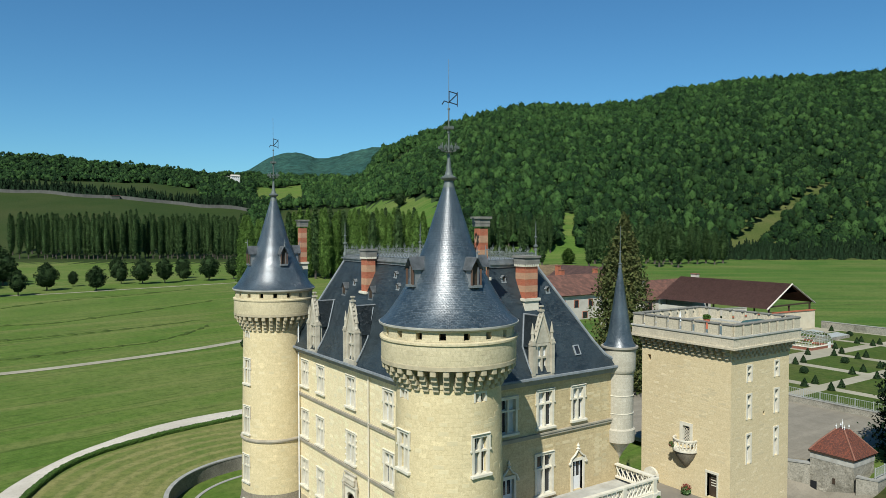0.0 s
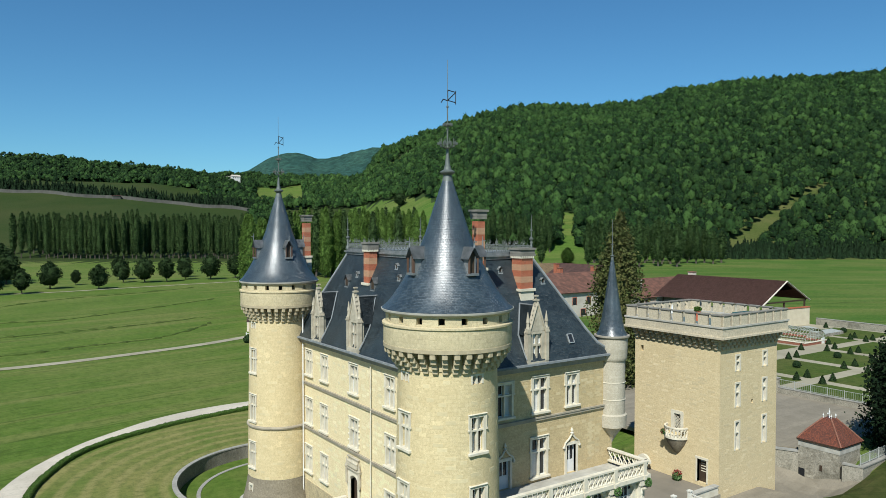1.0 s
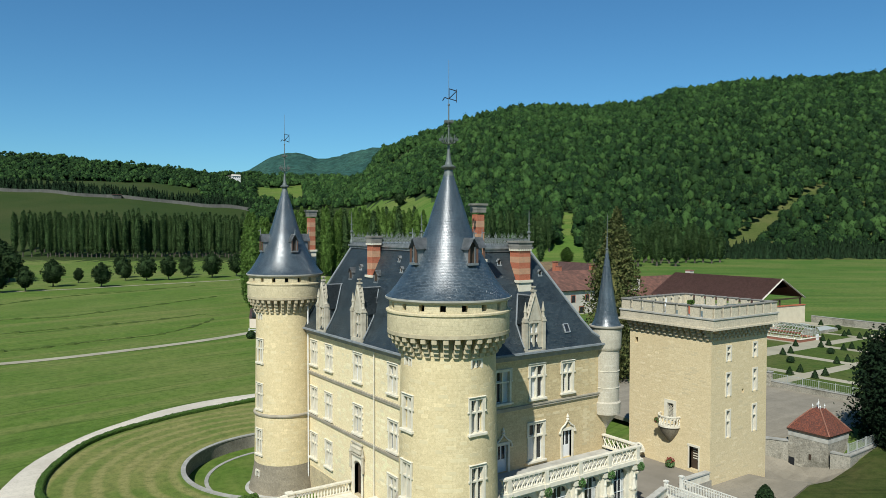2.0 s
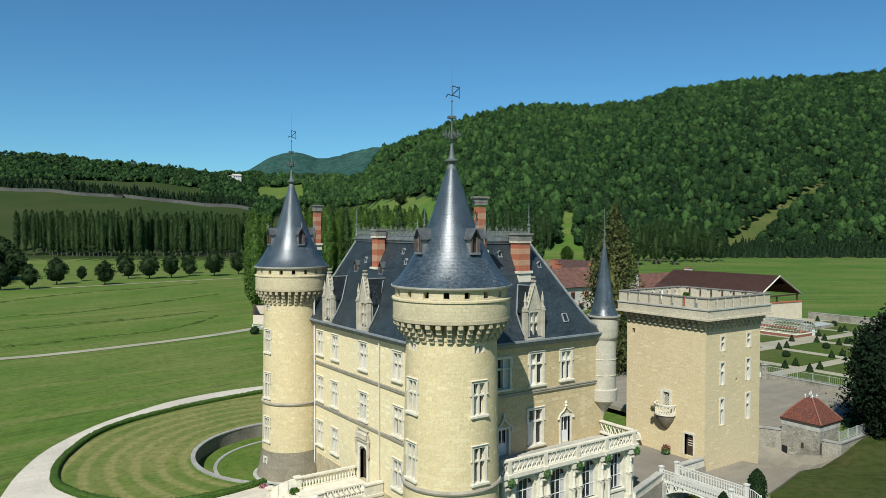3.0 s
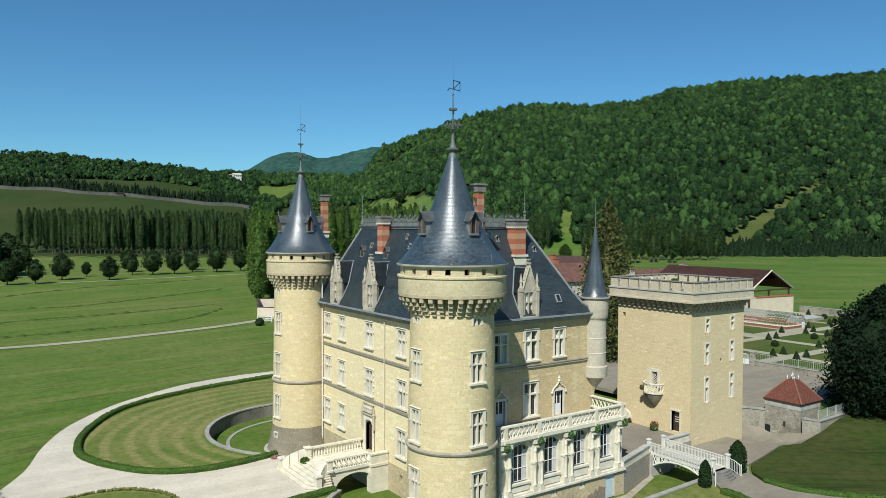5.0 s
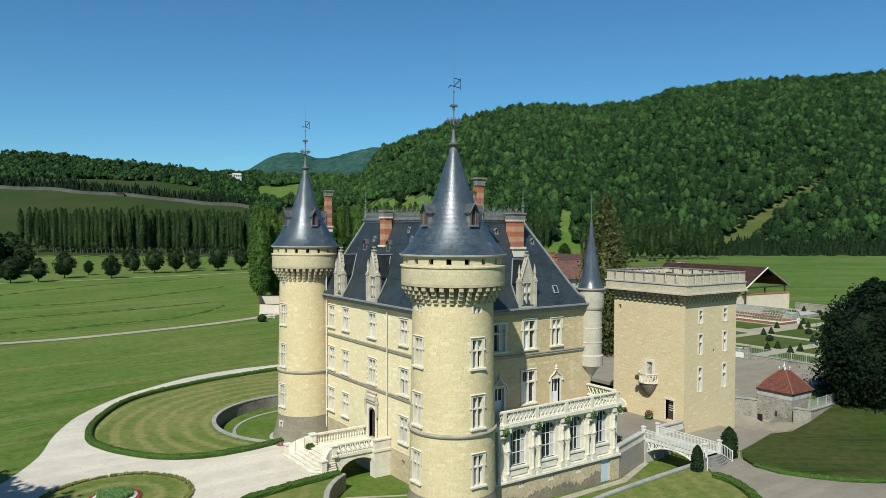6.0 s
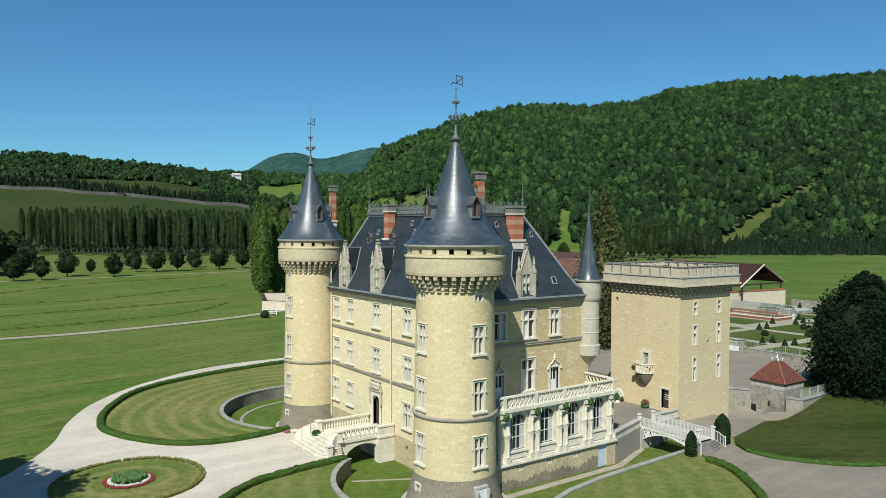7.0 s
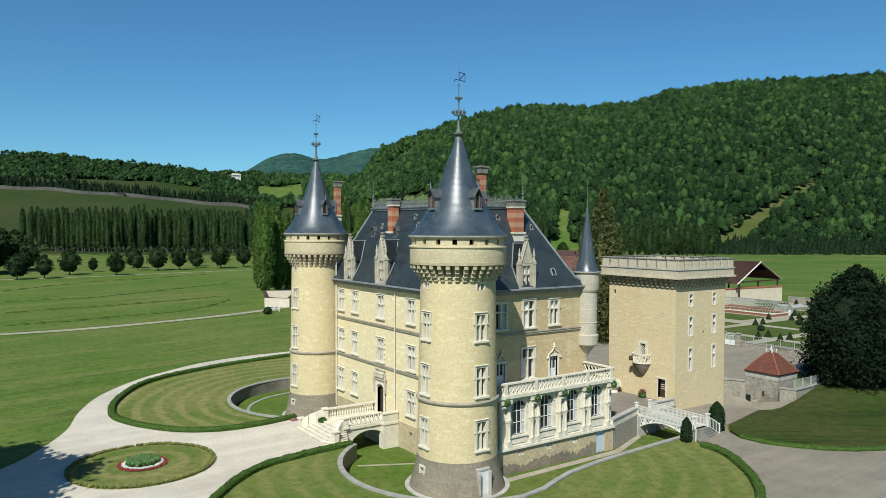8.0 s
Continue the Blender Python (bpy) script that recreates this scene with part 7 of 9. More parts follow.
def iron_fence(line, height, label, gap=0.16, base=None):
    """A light railing: posts, two rails and thin bars, panel by panel."""
    for (x0, y0), (x1, y1) in zip(line, line[1:]):
        way = Vector((x1 - x0, y1 - y0, 0))
        n = max(1, round(way.length / 2.2))
        for k in range(n):
            p, q = Vector((x0, y0, 0)) + way * (k / n), Vector((x0, y0, 0)) + way * ((k + 1) / n)
            g = (land(p.x, p.y) if base is None else base)
            fence = thing("fence_panel", label, "fence", "fence panels", at=(p.x, p.y, g), turn=math.degrees(math.atan2(way.y, way.x)))
            w = (q - p).length
            part("post", boxes((-0.04, -0.04, 0, 0.04, 0.04, height + 0.08)), FENCEIRON, fence)
            part("rail", boxes((0.04, -0.02, height - 0.05, w - 0.04, 0.02, height)), FENCEIRON, fence)
            part("rail", boxes((0.04, -0.02, 0.1, w - 0.04, 0.02, 0.14)), FENCEIRON, fence)
            bm = bmesh.new()
            m = max(2, round(w / gap))
            for j in range(1, m):
                box(bm, w * j / m - 0.008, -0.012, 0.14, w * j / m + 0.008, 0.012, height - 0.05)
            tagged(part("bars", bm, FENCEIRON, fence), kind="stuff")


iron_fence([(44.1, -2.7), (49.8, -2.45)], 0.95, "pale iron railing on the retaining wall", base=WALLTOP + 0.12)
iron_fence([(38.6, 7.9), (43.0, 4.9)], 0.85, "pale iron railing on the retaining wall", 0.4, base=WALLTOP + 0.12)

# ---- walled kitchen garden ----
YARD = 3.4
flat("yard", [(45.5, 3.6), (58, 1.5), (66.2, 5.5), (66.2, 21.5), (69, 60), (38, 60), (37.2, 9.2), (44.2, 5.2)], YARD + 0.02, YARDSAND, "pale grey sanded yard", "yard", 0.4)
flat("garden_paths", [(66.4, 4), (137, 4), (137, 60), (66.4, 60)], YARD + 0.02, TRACK, "beige gravel garden paths", "path", 0.5)
BEDGRASS = turf("mown garden grass", (0.060, 0.098, 0.017), (0.082, 0.112, 0.022), (0.135, 0.125, 0.046), 0.3, broad=0.08)
xs, ys = [(67.6, 76.6), (78.8, 90.8), (93.2, 104.4), (106.8, 121.4), (123.4, 135.6)], [(5.0, 18.4), (20.8, 31.9), (34.0, 46.5)]
for i, (x0, x1) in enumerate(xs):
    for k, (y0, y1) in enumerate(ys):
        if k == 2 and i in (2, 3):
            y0 = 34.6 if i == 3 else 37
            x0 = 112.5 if i == 3 else 95.5
        flat("garden_bed", [(x0, y0), (x1, y0), (x1, y1), (x0, y1)], YARD + 0.06, BEDGRASS, "rectangular mown grass bed in the garden", "lawn", 0.2)
YEWCONE = [(0.44, 0), (0.48, 0.12), (0.36, 0.5), (0.16, 0.95), (0.02, 1.22)]
cone = fuzzy_shrub("topiary_cone", "dark clipped cone-shaped yew at a path corner", "topiary", (76.5, 17.9, YARD), YEWCONE, 420, 0.08, YEW, 21, "garden topiary")
for x, y in ((79.5, 18), (76.1, 21.4), (79.1, 21.5), (89.7, 18.0), (92.6, 17.9), (90.2, 21.8), (93.6, 21.8), (98.6, 21.6), (91, 31.2), (93.6, 31.3), (104.0, 31.6), (107.4, 32.0), (104.2, 27.7), (107.0, 27.7), (101.5, 34.9), (111.8, 35.4), (121.1, 36.0), (123.6, 36.4), (120.9, 33.0), (123.6, 33.0), (134, 47.5)):
    copy_thing(cone, pose(x, y, YARD, 0, 0, (x * 37) % 360))
ball = fuzzy_shrub("topiary_ball", "dark clipped round yew in the middle of a grass bed", "topiary", (98.5, 27.0, YARD), [(0.3, 0), (0.55, 0.25), (0.6, 0.5), (0.48, 0.85), (0.2, 1.02), (0.02, 1.05)], 420, 0.08, YEW, 22, "garden topiary balls")
for x, y in ((85, 26.4), (114.5, 27), (129.5, 41.5), (85, 12), (98, 12)):
    copy_thing(ball, pose(x, y, YARD))

house_glass = thing("greenhouse", "long white-framed curved greenhouse on a red brick base", "greenhouse", at=(0, 0, 0))
HX0, HX1, HY0, HY1 = 106.0, 113.6, 36.6, 51.0
part("brick_base", boxes((HX0, HY0, YARD, HX0 + 0.3, HY1, YARD + 0.5), (HX1 - 0.3, HY0, YARD, HX1, HY1, YARD + 0.5), (HX0 + 0.3, HY0, YARD, HX1 - 0.3, HY0 + 0.3, YARD + 0.5), (HX0 + 0.3, HY1 - 0.3, YARD, HX1 - 0.3, HY1, YARD + 0.5)), plain("brown-red brick", (0.27, 0.105, 0.065), (0.20, 0.08, 0.05), 1.5, 0.9, fine=9), house_glass, "red brick base wall")
bow = [(HX0 + 0.15, YARD + 0.5), (HX0 + 0.2, YARD + 1.25), (HX0 + 1.0, YARD + 2.15), (HX0 + 2.2, YARD + 2.75), ((HX0 + HX1) / 2, YARD + 3.0), (HX1 - 2.2, YARD + 2.75), (HX1 - 1.0, YARD + 2.15), (HX1 - 0.2, YARD + 1.25), (HX1 - 0.15, YARD + 0.5)]
part("plinth_coping", boxes((HX0 - 0.06, HY0 - 0.06, YARD + 0.502, HX0 + 0.36, HY1, YARD + 0.62), (HX0 + 0.36, HY0 - 0.06, YARD + 0.502, HX1, HY0 + 0.36, YARD + 0.62)), DRESSED, house_glass, "white coping on the brick base")
rib = part("rib", tube(bmesh.new(), [(x, 0, z) for x, z in bow], 0.03, 5), FENCEIRON, house_glass, m=pose(0, HY0 + 0.15, 0))
for k in range(1, 25):
    again(rib, house_glass, pose(0, HY0 + 0.15 + (HY1 - HY0 - 0.3) * k / 24, 0))
for x, z in bow:
    part("purlin", tube(bmesh.new(), [(x, HY0 + 0.15, z), (x, HY1 - 0.15, z)], 0.03, 4), FENCEIRON, house_glass)
bm = bmesh.new()
f = [[bm.verts.new((x, y, z - 0.03)) for x, z in bow] for y in (HY0 + 0.16, HY1 - 0.16)]
for k in range(len(bow) - 1):
    bm.faces.new((f[0][k], f[0][k + 1], f[1][k + 1], f[1][k]))
GLAZING = Nodes("greenhouse glass", 0.05, spec=0.5)
GLAZING.bsdf.inputs["Transmission Weight"].default_value = 1.0
GLAZING.bsdf.inputs["IOR"].default_value = 1.08
GLAZING.to("Base Color", GLAZING.mix(GLAZING.noise(1.0), (0.82, 0.88, 0.86), (0.92, 0.95, 0.93)))
skin = part("glazing", bm, GLAZING.mat, house_glass, "clear greenhouse glass")
skin.visible_shadow = False
bm = bmesh.new()
for k in range(1, 8):
    x = HX0 + 0.15 + (HX1 - HX0 - 0.3) * k / 8
    top = YARD + 0.5 + 2.45 * math.sqrt(max(0.0, 1 - ((x - (HX0 + HX1) / 2) / 3.4) ** 2))
    tube(bm, [(x, HY0 + 0.15, YARD + 0.5), (x, HY0 + 0.15, top)], 0.03, 4)
tube(bm, [(HX0 + 0.3, HY0 + 0.15, YARD + 1.6), (HX1 - 0.3, HY0 + 0.15, YARD + 1.6)], 0.035, 4)
part("end_frame", bm, FENCEIRON, house_glass)
part("greenhouse_door", boxes((HX1 - 2.0, HY0 - 0.05, YARD, HX1 - 1.0, HY0 + 0.04, YARD + 1.1)), WHITEPAINT, house_glass, "white low door")

for k, (x, y) in enumerate(((116.5, 40.5), (116.5, 45.5))):
    cold = thing("cold_frame", "long low glazed cold frame beside the greenhouse", "cold frame", "cold frames", at=(x, y, YARD))
    part("kerb", boxes((0, 0, 0, 11, 0.25, 0.6), (0, 2.2, 0, 11, 2.45, 0.85), (0, 0.25, 0, 0.25, 2.2, 0.7), (10.75, 0.25, 0, 11, 2.2, 0.7)), OLDWALL, cold, "grey masonry kerb")
    for j in range(8):
        part("light", boxes((0.25 + 1.32 * j, 0.05, 0.0, 1.5 + 1.32 * j, 2.4, 0.06)), FENCEIRON, cold, "pale framed glass light", m=pose(0, 0, 0.6, 6, 0, 0))
run_wall("garden_wall", [(66.3, 5.5), (66.4, 18.4)], -0.2, 0.75, 0.4, OLDWALL, "low old garden wall with railing", "wall", COPING_PALE, 0.1, 0.05, land_base=True)
run_wall("garden_wall", [(66.5, 21.6), (67.5, 36.0)], -0.2, 0.75, 0.4, OLDWALL, "low old garden wall with railing", "wall", COPING_PALE, 0.1, 0.05, land_base=True)
run_wall("garden_wall", [(137.5, 4), (138.5, 52.0)], -0.3, 1.3, 0.5, OLDWALL, "grey rubble garden wall", "wall", COPING_PALE, 0.12, 0.06, land_base=True)
iron_fence([(66.35, 5.6), (66.4, 18.3)], 1.0, "pale iron fence on the garden wall", 0.25, base=YARD + 0.85)
for y in (18.7, 21.3):
    pier = thing("gate_pier", "square grey stone gate pier", "pier", "gate piers", at=(66.4, y, YARD))
    part("shaft", boxes((-0.32, -0.32, 0, 0.32, 0.32, 1.9), bevel=0.03), OLDWALL, pier)
    part("cap", boxes((-0.4, -0.4, 1.9, 0.4, 0.4, 2.05), bevel=0.03), COPING_PALE, pier)
gate = thing("garden_gate", "white double garden gate with bars above a solid panel", "gate", at=(66.4, 19.05, YARD))
for k in range(2):
    leaf = part("gate_leaf", boxes((-0.03, 0.03 + 0.97 * k, 0.08, 0.03, 0.94 + 0.97 * k, 0.85)), WHITEPAINT, gate)
    part("gate_rail", boxes((-0.03, 0.03 + 0.97 * k, 1.5, 0.03, 0.94 + 0.97 * k, 1.58)), WHITEPAINT, leaf)
    part("gate_bars", boxes(*[(-0.015, 0.05 + 0.97 * k + 0.14 * j, 0.85, 0.015, 0.08 + 0.97 * k + 0.14 * j, 1.5) for j in range(7)]), WHITEPAINT, leaf)

# ---- barn and farm buildings ----
CREAM = plain("cream render", (0.60, 0.53, 0.38), (0.52, 0.45, 0.32), 0.7, 0.9, fine=10)
RENDER = plain("pale farm render", (0.55, 0.50, 0.42), (0.43, 0.385, 0.315), 0.6, 0.9, fine=8)
barn = thing("open_barn", "open-ended barn with a huge brown tiled roof", "barn", at=(0, 0, 0))
bx0, bx1, by0, by1, ridge_z, eave_z = 119.8, 136.6, 53.2, 82.0, 13.55, 8.95
bm = bmesh.new()
cx = (bx0 + bx1) / 2
sect = [(bx0 - 1.0, eave_z - 0.4), (cx, ridge_z), (bx1 + 1.0, eave_z - 0.0)]
f = [[bm.verts.new((x, y, z)) for x, z in sect] for y in (by0, by1)]
for k in range(2):
    bm.faces.new((f[0][k], f[0][k + 1], f[1][k + 1], f[1][k]))
bmesh.ops.solidify(bm, geom=bm.faces[:], thickness=0.3)
part("roof", bm, BROWNTILE, barn, "large plain brown tiled roof")
part("barge_board", tube(bmesh.new(), [(x, by0 - 0.05, z - 0.1) for x, z in sect], 0.2, 4), RENDER, barn, "pale barge boards")
bm = bmesh.new()
bm.faces.new([bm.verts.new(p) for p in ((cx - 3.6, by0 + 0.6, 11.5), (cx + 3.4, by0 + 0.6, 11.5), (cx, by0 + 0.6, ridge_z - 0.35))])
bmesh.ops.solidify(bm, geom=bm.faces[:], thickness=0.2)
part("gable_boarding", bm, BROWNWOOD, barn, "brown boarded gable")
for x, y in ((bx0 + 0.4, by0 + 0.4), (bx1 - 0.4, by0 + 0.4), (cx, by0 + 0.6), (bx1 - 0.4, 67), (bx0 + 0.4, 67), (bx0 + 0.4, 80), (bx1 - 0.4, 80)):
    part("post", boxes((x - 0.15, y - 0.15, BASE, x + 0.15, y + 0.15, 9.0)), DARKWOOD, barn)
part("tie_beam", boxes((bx0, by0 + 0.25, 8.75, bx1, by0 + 0.55, 9.05)), DARKWOOD, barn)
part("back_wall", boxes((bx0, by1 - 0.5, BASE, bx1, by1, 8.2), (bx0, 66, BASE, bx0 + 0.3, by1 - 0.5, 7.2)), RENDER, barn)
run_wall("yard_wall", [(108, 55.2), (121, 54.5), (136.4, 52.7)], BASE, 7.3, 0.5, CREAM, "cream rendered wall with a red tile coping", "wall", BRICK, 0.2, 0.15)
run_wall("hedge_row", [(122, 58), (136, 57.0)], BASE, 5.9, 1.5, HEDGE, "dark hedge below the barn roof", "hedge")


def farmhouse(x0, y0, x1, y1, eave, ridge, along, roof, label, windows=(), hip=0.0):
    """A plain house: rendered walls, windows and a tiled roof that overhangs."""
    ob = thing("farmhouse", label, "house", "farm buildings", at=(0, 0, 0))
    part("wall", boxes((x0, y0, BASE - 0.5, x1, y1, eave)), RENDER, ob)
    o = 0.6
    cx, cy = (x0 + x1) / 2, (y0 + y1) / 2
    bm = bmesh.new()
    if along == "y":
        quad = [(x0 - o, y0 - o, eave - 0.2), (cx, y0 - o + hip, ridge), (cx, y1 + o, ridge), (x0 - o, y1 + o, eave - 0.2)], [(x1 + o, y0 - o, eave - 0.2), (x1 + o, y1 + o, eave - 0.2), (cx, y1 + o, ridge), (cx, y0 - o + hip, ridge)]
        gable = [(x0, y0 + 0.02, eave), (x1, y0 + 0.02, eave), (cx, y0 + 0.02, ridge - 0.2)]
        end = [(x0 - o, y0 - o, eave - 0.2), (x1 + o, y0 - o, eave - 0.2), (cx, y0 - o + hip, ridge)]
    else:
        quad = [(x0 - o, y0 - o, eave - 0.2), (x1 + o, y0 - o, eave - 0.2), (x1 + o, cy, ridge), (x0 - o + hip, cy, ridge)], [(x0 - o, y1 + o, eave - 0.2), (x0 - o + hip, cy, ridge), (x1 + o, cy, ridge), (x1 + o, y1 + o, eave - 0.2)]
        gable = [(x0 + 0.02, y0, eave), (x0 + 0.02, cy, ridge - 0.2), (x0 + 0.02, y1, eave)]
        end = [(x0 - o, y0 - o, eave - 0.2), (x0 - o + hip, cy, ridge), (x0 - o, y1 + o, eave - 0.2)]
    for q in quad:
        bm.faces.new([bm.verts.new(p) for p in q])
    if hip:
        bm.faces.new([bm.verts.new(p) for p in end])
    bmesh.ops.recalc_face_normals(bm, faces=bm.faces)
    bmesh.ops.solidify(bm, geom=bm.faces[:], thickness=0.2)
    part("roof", bm, roof, ob, "tiled saddle roof")
    if not hip:
        bm = bmesh.new()
        bm.faces.new([bm.verts.new(p) for p in gable])
        bmesh.ops.solidify(bm, geom=bm.faces[:], thickness=0.3)
        part("gable_wall", bm, RENDER, ob)
    for side, u, z, w, h in windows:
        if side == "w":
            r = (x0 - 0.04, u - w / 2, z, x0 + 0.1, u + w / 2, z + h)
        else:
            r = (u - w / 2, y0 - 0.04, z, u + w / 2, y0 + 0.1, z + h)
        win = part("window", boxes(r), GLASS, ob, "dark window")
        e = 0.14
        if side == "w":
            part("window_frame", boxes((r[0] - 0.03, r[1] - e, r[2], r[3], r[1], r[5]), (r[0] - 0.03, r[4], r[2], r[3], r[4] + e, r[5]), (r[0] - 0.03, r[1] - e, r[5], r[3], r[4] + e, r[5] + e)), BRICK, win)
        else:
            part("window_frame", boxes((r[0] - e, r[1] - 0.03, r[2], r[0], r[4], r[5]), (r[3], r[1] - 0.03, r[2], r[3] + e, r[4], r[5]), (r[0] - e, r[1] - 0.03, r[5], r[3] + e, r[4], r[5] + e)), BRICK, win)
    return ob


def stack(x, y, z0, z1, w, material, label):
    ob = thing("chimney_stack", label, "chimney", "farm chimneys", at=(x, y, z0))
    part("shaft", boxes((-w / 2, -w / 2, 0, w / 2, w / 2, z1 - z0 - 0.2)), material, ob)
    part("cap", boxes((-w / 2 - 0.12, -w / 2 - 0.12, z1 - z0 - 0.2, w / 2 + 0.12, w / 2 + 0.12, z1 - z0)), ROSYTILE, ob)


farmhouse(121.0, 88.0, 149.0, 99.0, 7.6, 11.6, "x", ROSYTILE, "long farm range with a faded red tiled roof", [("s", 124, 4.6, 1.3, 2.0), ("s", 143, 4.6, 1.3, 2.0), ("s", 147, 4.6, 1.3, 2.0)], 5.0)
# shaded open front is one wide dark glass sheet, built as a window
farmhouse(128.8, 83.5, 140.5, 92.0, 7.3, 11.2, "y", ROSYTILE, "gabled farm porch wing with an open front", [("s", 134.6, 3.2, 7.0, 4.0)])
stack(122.5, 90.0, 8.5, 12.3, 1.6, RENDER, "square rendered farm chimney")
stack(147.5, 92.0, 8.5, 13.0, 1.6, RENDER, "square rendered farm chimney")
farmhouse(98.0, 96.0, 128.0, 110.0, 9.0, 13.3, "x", ROSYTILE, "tall farmhouse with a faded red tiled roof", [("s", 101.5, 5.8, 1.3, 1.8), ("s", 106, 5.8, 1.3, 1.8), ("s", 111, 5.8, 1.3, 1.8), ("s", 116, 5.8, 1.3, 1.8), ("s", 103, 3.0, 1.5, 1.6), ("s", 109, 3.0, 1.5, 1.6)], 4.0)
farmhouse(127.0, 112.0, 137.5, 128.0, 11.2, 14.2, "y", BROWNTILE, "gabled farm block with brown tiles")
farmhouse(100.0, 128.0, 136.0, 142.0, 10.5, 14.0, "x", YELLOWTILE, "long rear farm range with lichened yellow tiles")
for x, y, z in ((113, 110, 15.6), (110.5, 106, 14.6), (121, 104, 14.8)):
    stack(x, y, 10.5, z, 1.1, BRICK, "red brick farm chimney")
run_wall("yard_wall", [(100, 82), (127, 85), (150, 78)], BASE, 4.6, 0.5, RENDER, "long white yard wall", "wall", COPING_PALE, 0.15, 0.1)

# things on the keep's roof terrace
tub = thing("roof_planter", "red pot with a small plant on the keep roof", "planter", at=(34.2, 7.6, 16.5))
part("pot", lathe(bmesh.new(), [(0.0, 0), (0.22, 0), (0.3, 0.85), (0.26, 0.9), (0.0, 0.8)], 14), plain("red clay", (0.5, 0.14, 0.07), (0.4, 0.11, 0.06), 3.0, 0.8), tub, smooth=True)
part("plant", leaf_ball(0.35, 240, 33, 0.7, 0.1), HEDGE, tub, m=pose(0, 0, 1.1))
cover = thing("covered_furniture", "furniture under a dark green cover on the keep roof", "cover", at=(35.4, 3.6, 16.5))
part("cloth", boxes((-1.3, -0.6, 0, 1.3, 0.6, 1.15), bevel=0.2), plain("green tarpaulin", (0.03, 0.075, 0.07), (0.045, 0.1, 0.09), 1.5, 0.6), cover)

brolly = thing("closed_parasol", "closed white parasol behind the parapet of the keep roof", "parasol", at=(33.0, 9.6, 16.5))
part("canopy", lathe(bmesh.new(), [(0.03, 0.5), (0.13, 0.6), (0.1, 1.1), (0.02, 1.5)], 10), WHITEPAINT, brolly, smooth=True)
part("pole", tube(bmesh.new(), [(0, 0, 0), (0, 0, 0.6)], 0.03), WHITEPAINT, brolly)

# ---- trees ----
def ico(sub):
    """Vertices and faces of a unit icosphere."""
    bm = bmesh.new()
    bmesh.ops.create_icosphere(bm, subdivisions=sub, radius=1.0)
    bm.verts.index_update()
    v = np.array([p.co for p in bm.verts])
    f = np.array([[p.index for p in q.verts] for q in bm.faces])
    bm.free()
    return v, f


def lumps(count, seed, sprays, size):
    """Crown shapes: an uneven billowing dome under a coat of leaf sprays, all triangles."""
    base, faces = ico(1)
    keep = np.flatnonzero(base[:, 2] > -0.6)
    index = np.full(len(base), -1)
    index[keep] = np.arange(len(keep))
    faces = index[faces[(index[faces] >= 0).all(1)]]
    base = base[keep]
    rnd = np.random.default_rng(seed)
    out = []

    def billow(p, k):
        q = Vector(p)
        return 0.95 + 0.38 * noise.noise(q * 1.4 + Vector((seed + k * 7.3, 0, 0))) + 0.42 * abs(noise.noise(q * 2.7 + Vector((0, seed + k * 3.1, 0))))

    for k in range(count):
        core = base * np.array([billow(p, k) for p in base])[:, None]
        way = rnd.normal(size=(sprays, 3))
        way[:, 2] = np.abs(way[:, 2]) * 1.1 - 0.3
        way /= np.linalg.norm(way, axis=1)[:, None]
        reach = np.array([billow(p, k) for p in way]) * rnd.uniform(0.95, 1.06, sprays)
        v, f = leaf_cloud(rnd, way * reach[:, None], size, facing=way)
        tris = np.concatenate([f[:, [0, 1, 2]], f[:, [0, 2, 3]]]) + len(core)
        out.append(np.concatenate([core, v]))
    return out, np.concatenate([faces, tris])


def joined(name, verts, faces, material, smooth=True):
    """One mesh from stacked arrays."""
    mesh = bpy.data.meshes.new(name)
    v, f = np.concatenate(verts), np.concatenate(faces)
    n = f.shape[1]
    mesh.vertices.add(len(v))
    mesh.vertices.foreach_set("co", v.astype(np.float32).ravel())
    mesh.loops.add(f.size)
    mesh.loops.foreach_set("vertex_index", f.astype(np.int32).ravel())
    mesh.polygons.add(len(f))
    mesh.polygons.foreach_set("loop_start", np.arange(0, f.size, n, dtype=np.int32))
    mesh.polygons.foreach_set("use_smooth", np.full(len(f), smooth))
    mesh.update(calc_edges=True)
    mesh.materials.append(material)
    return mesh


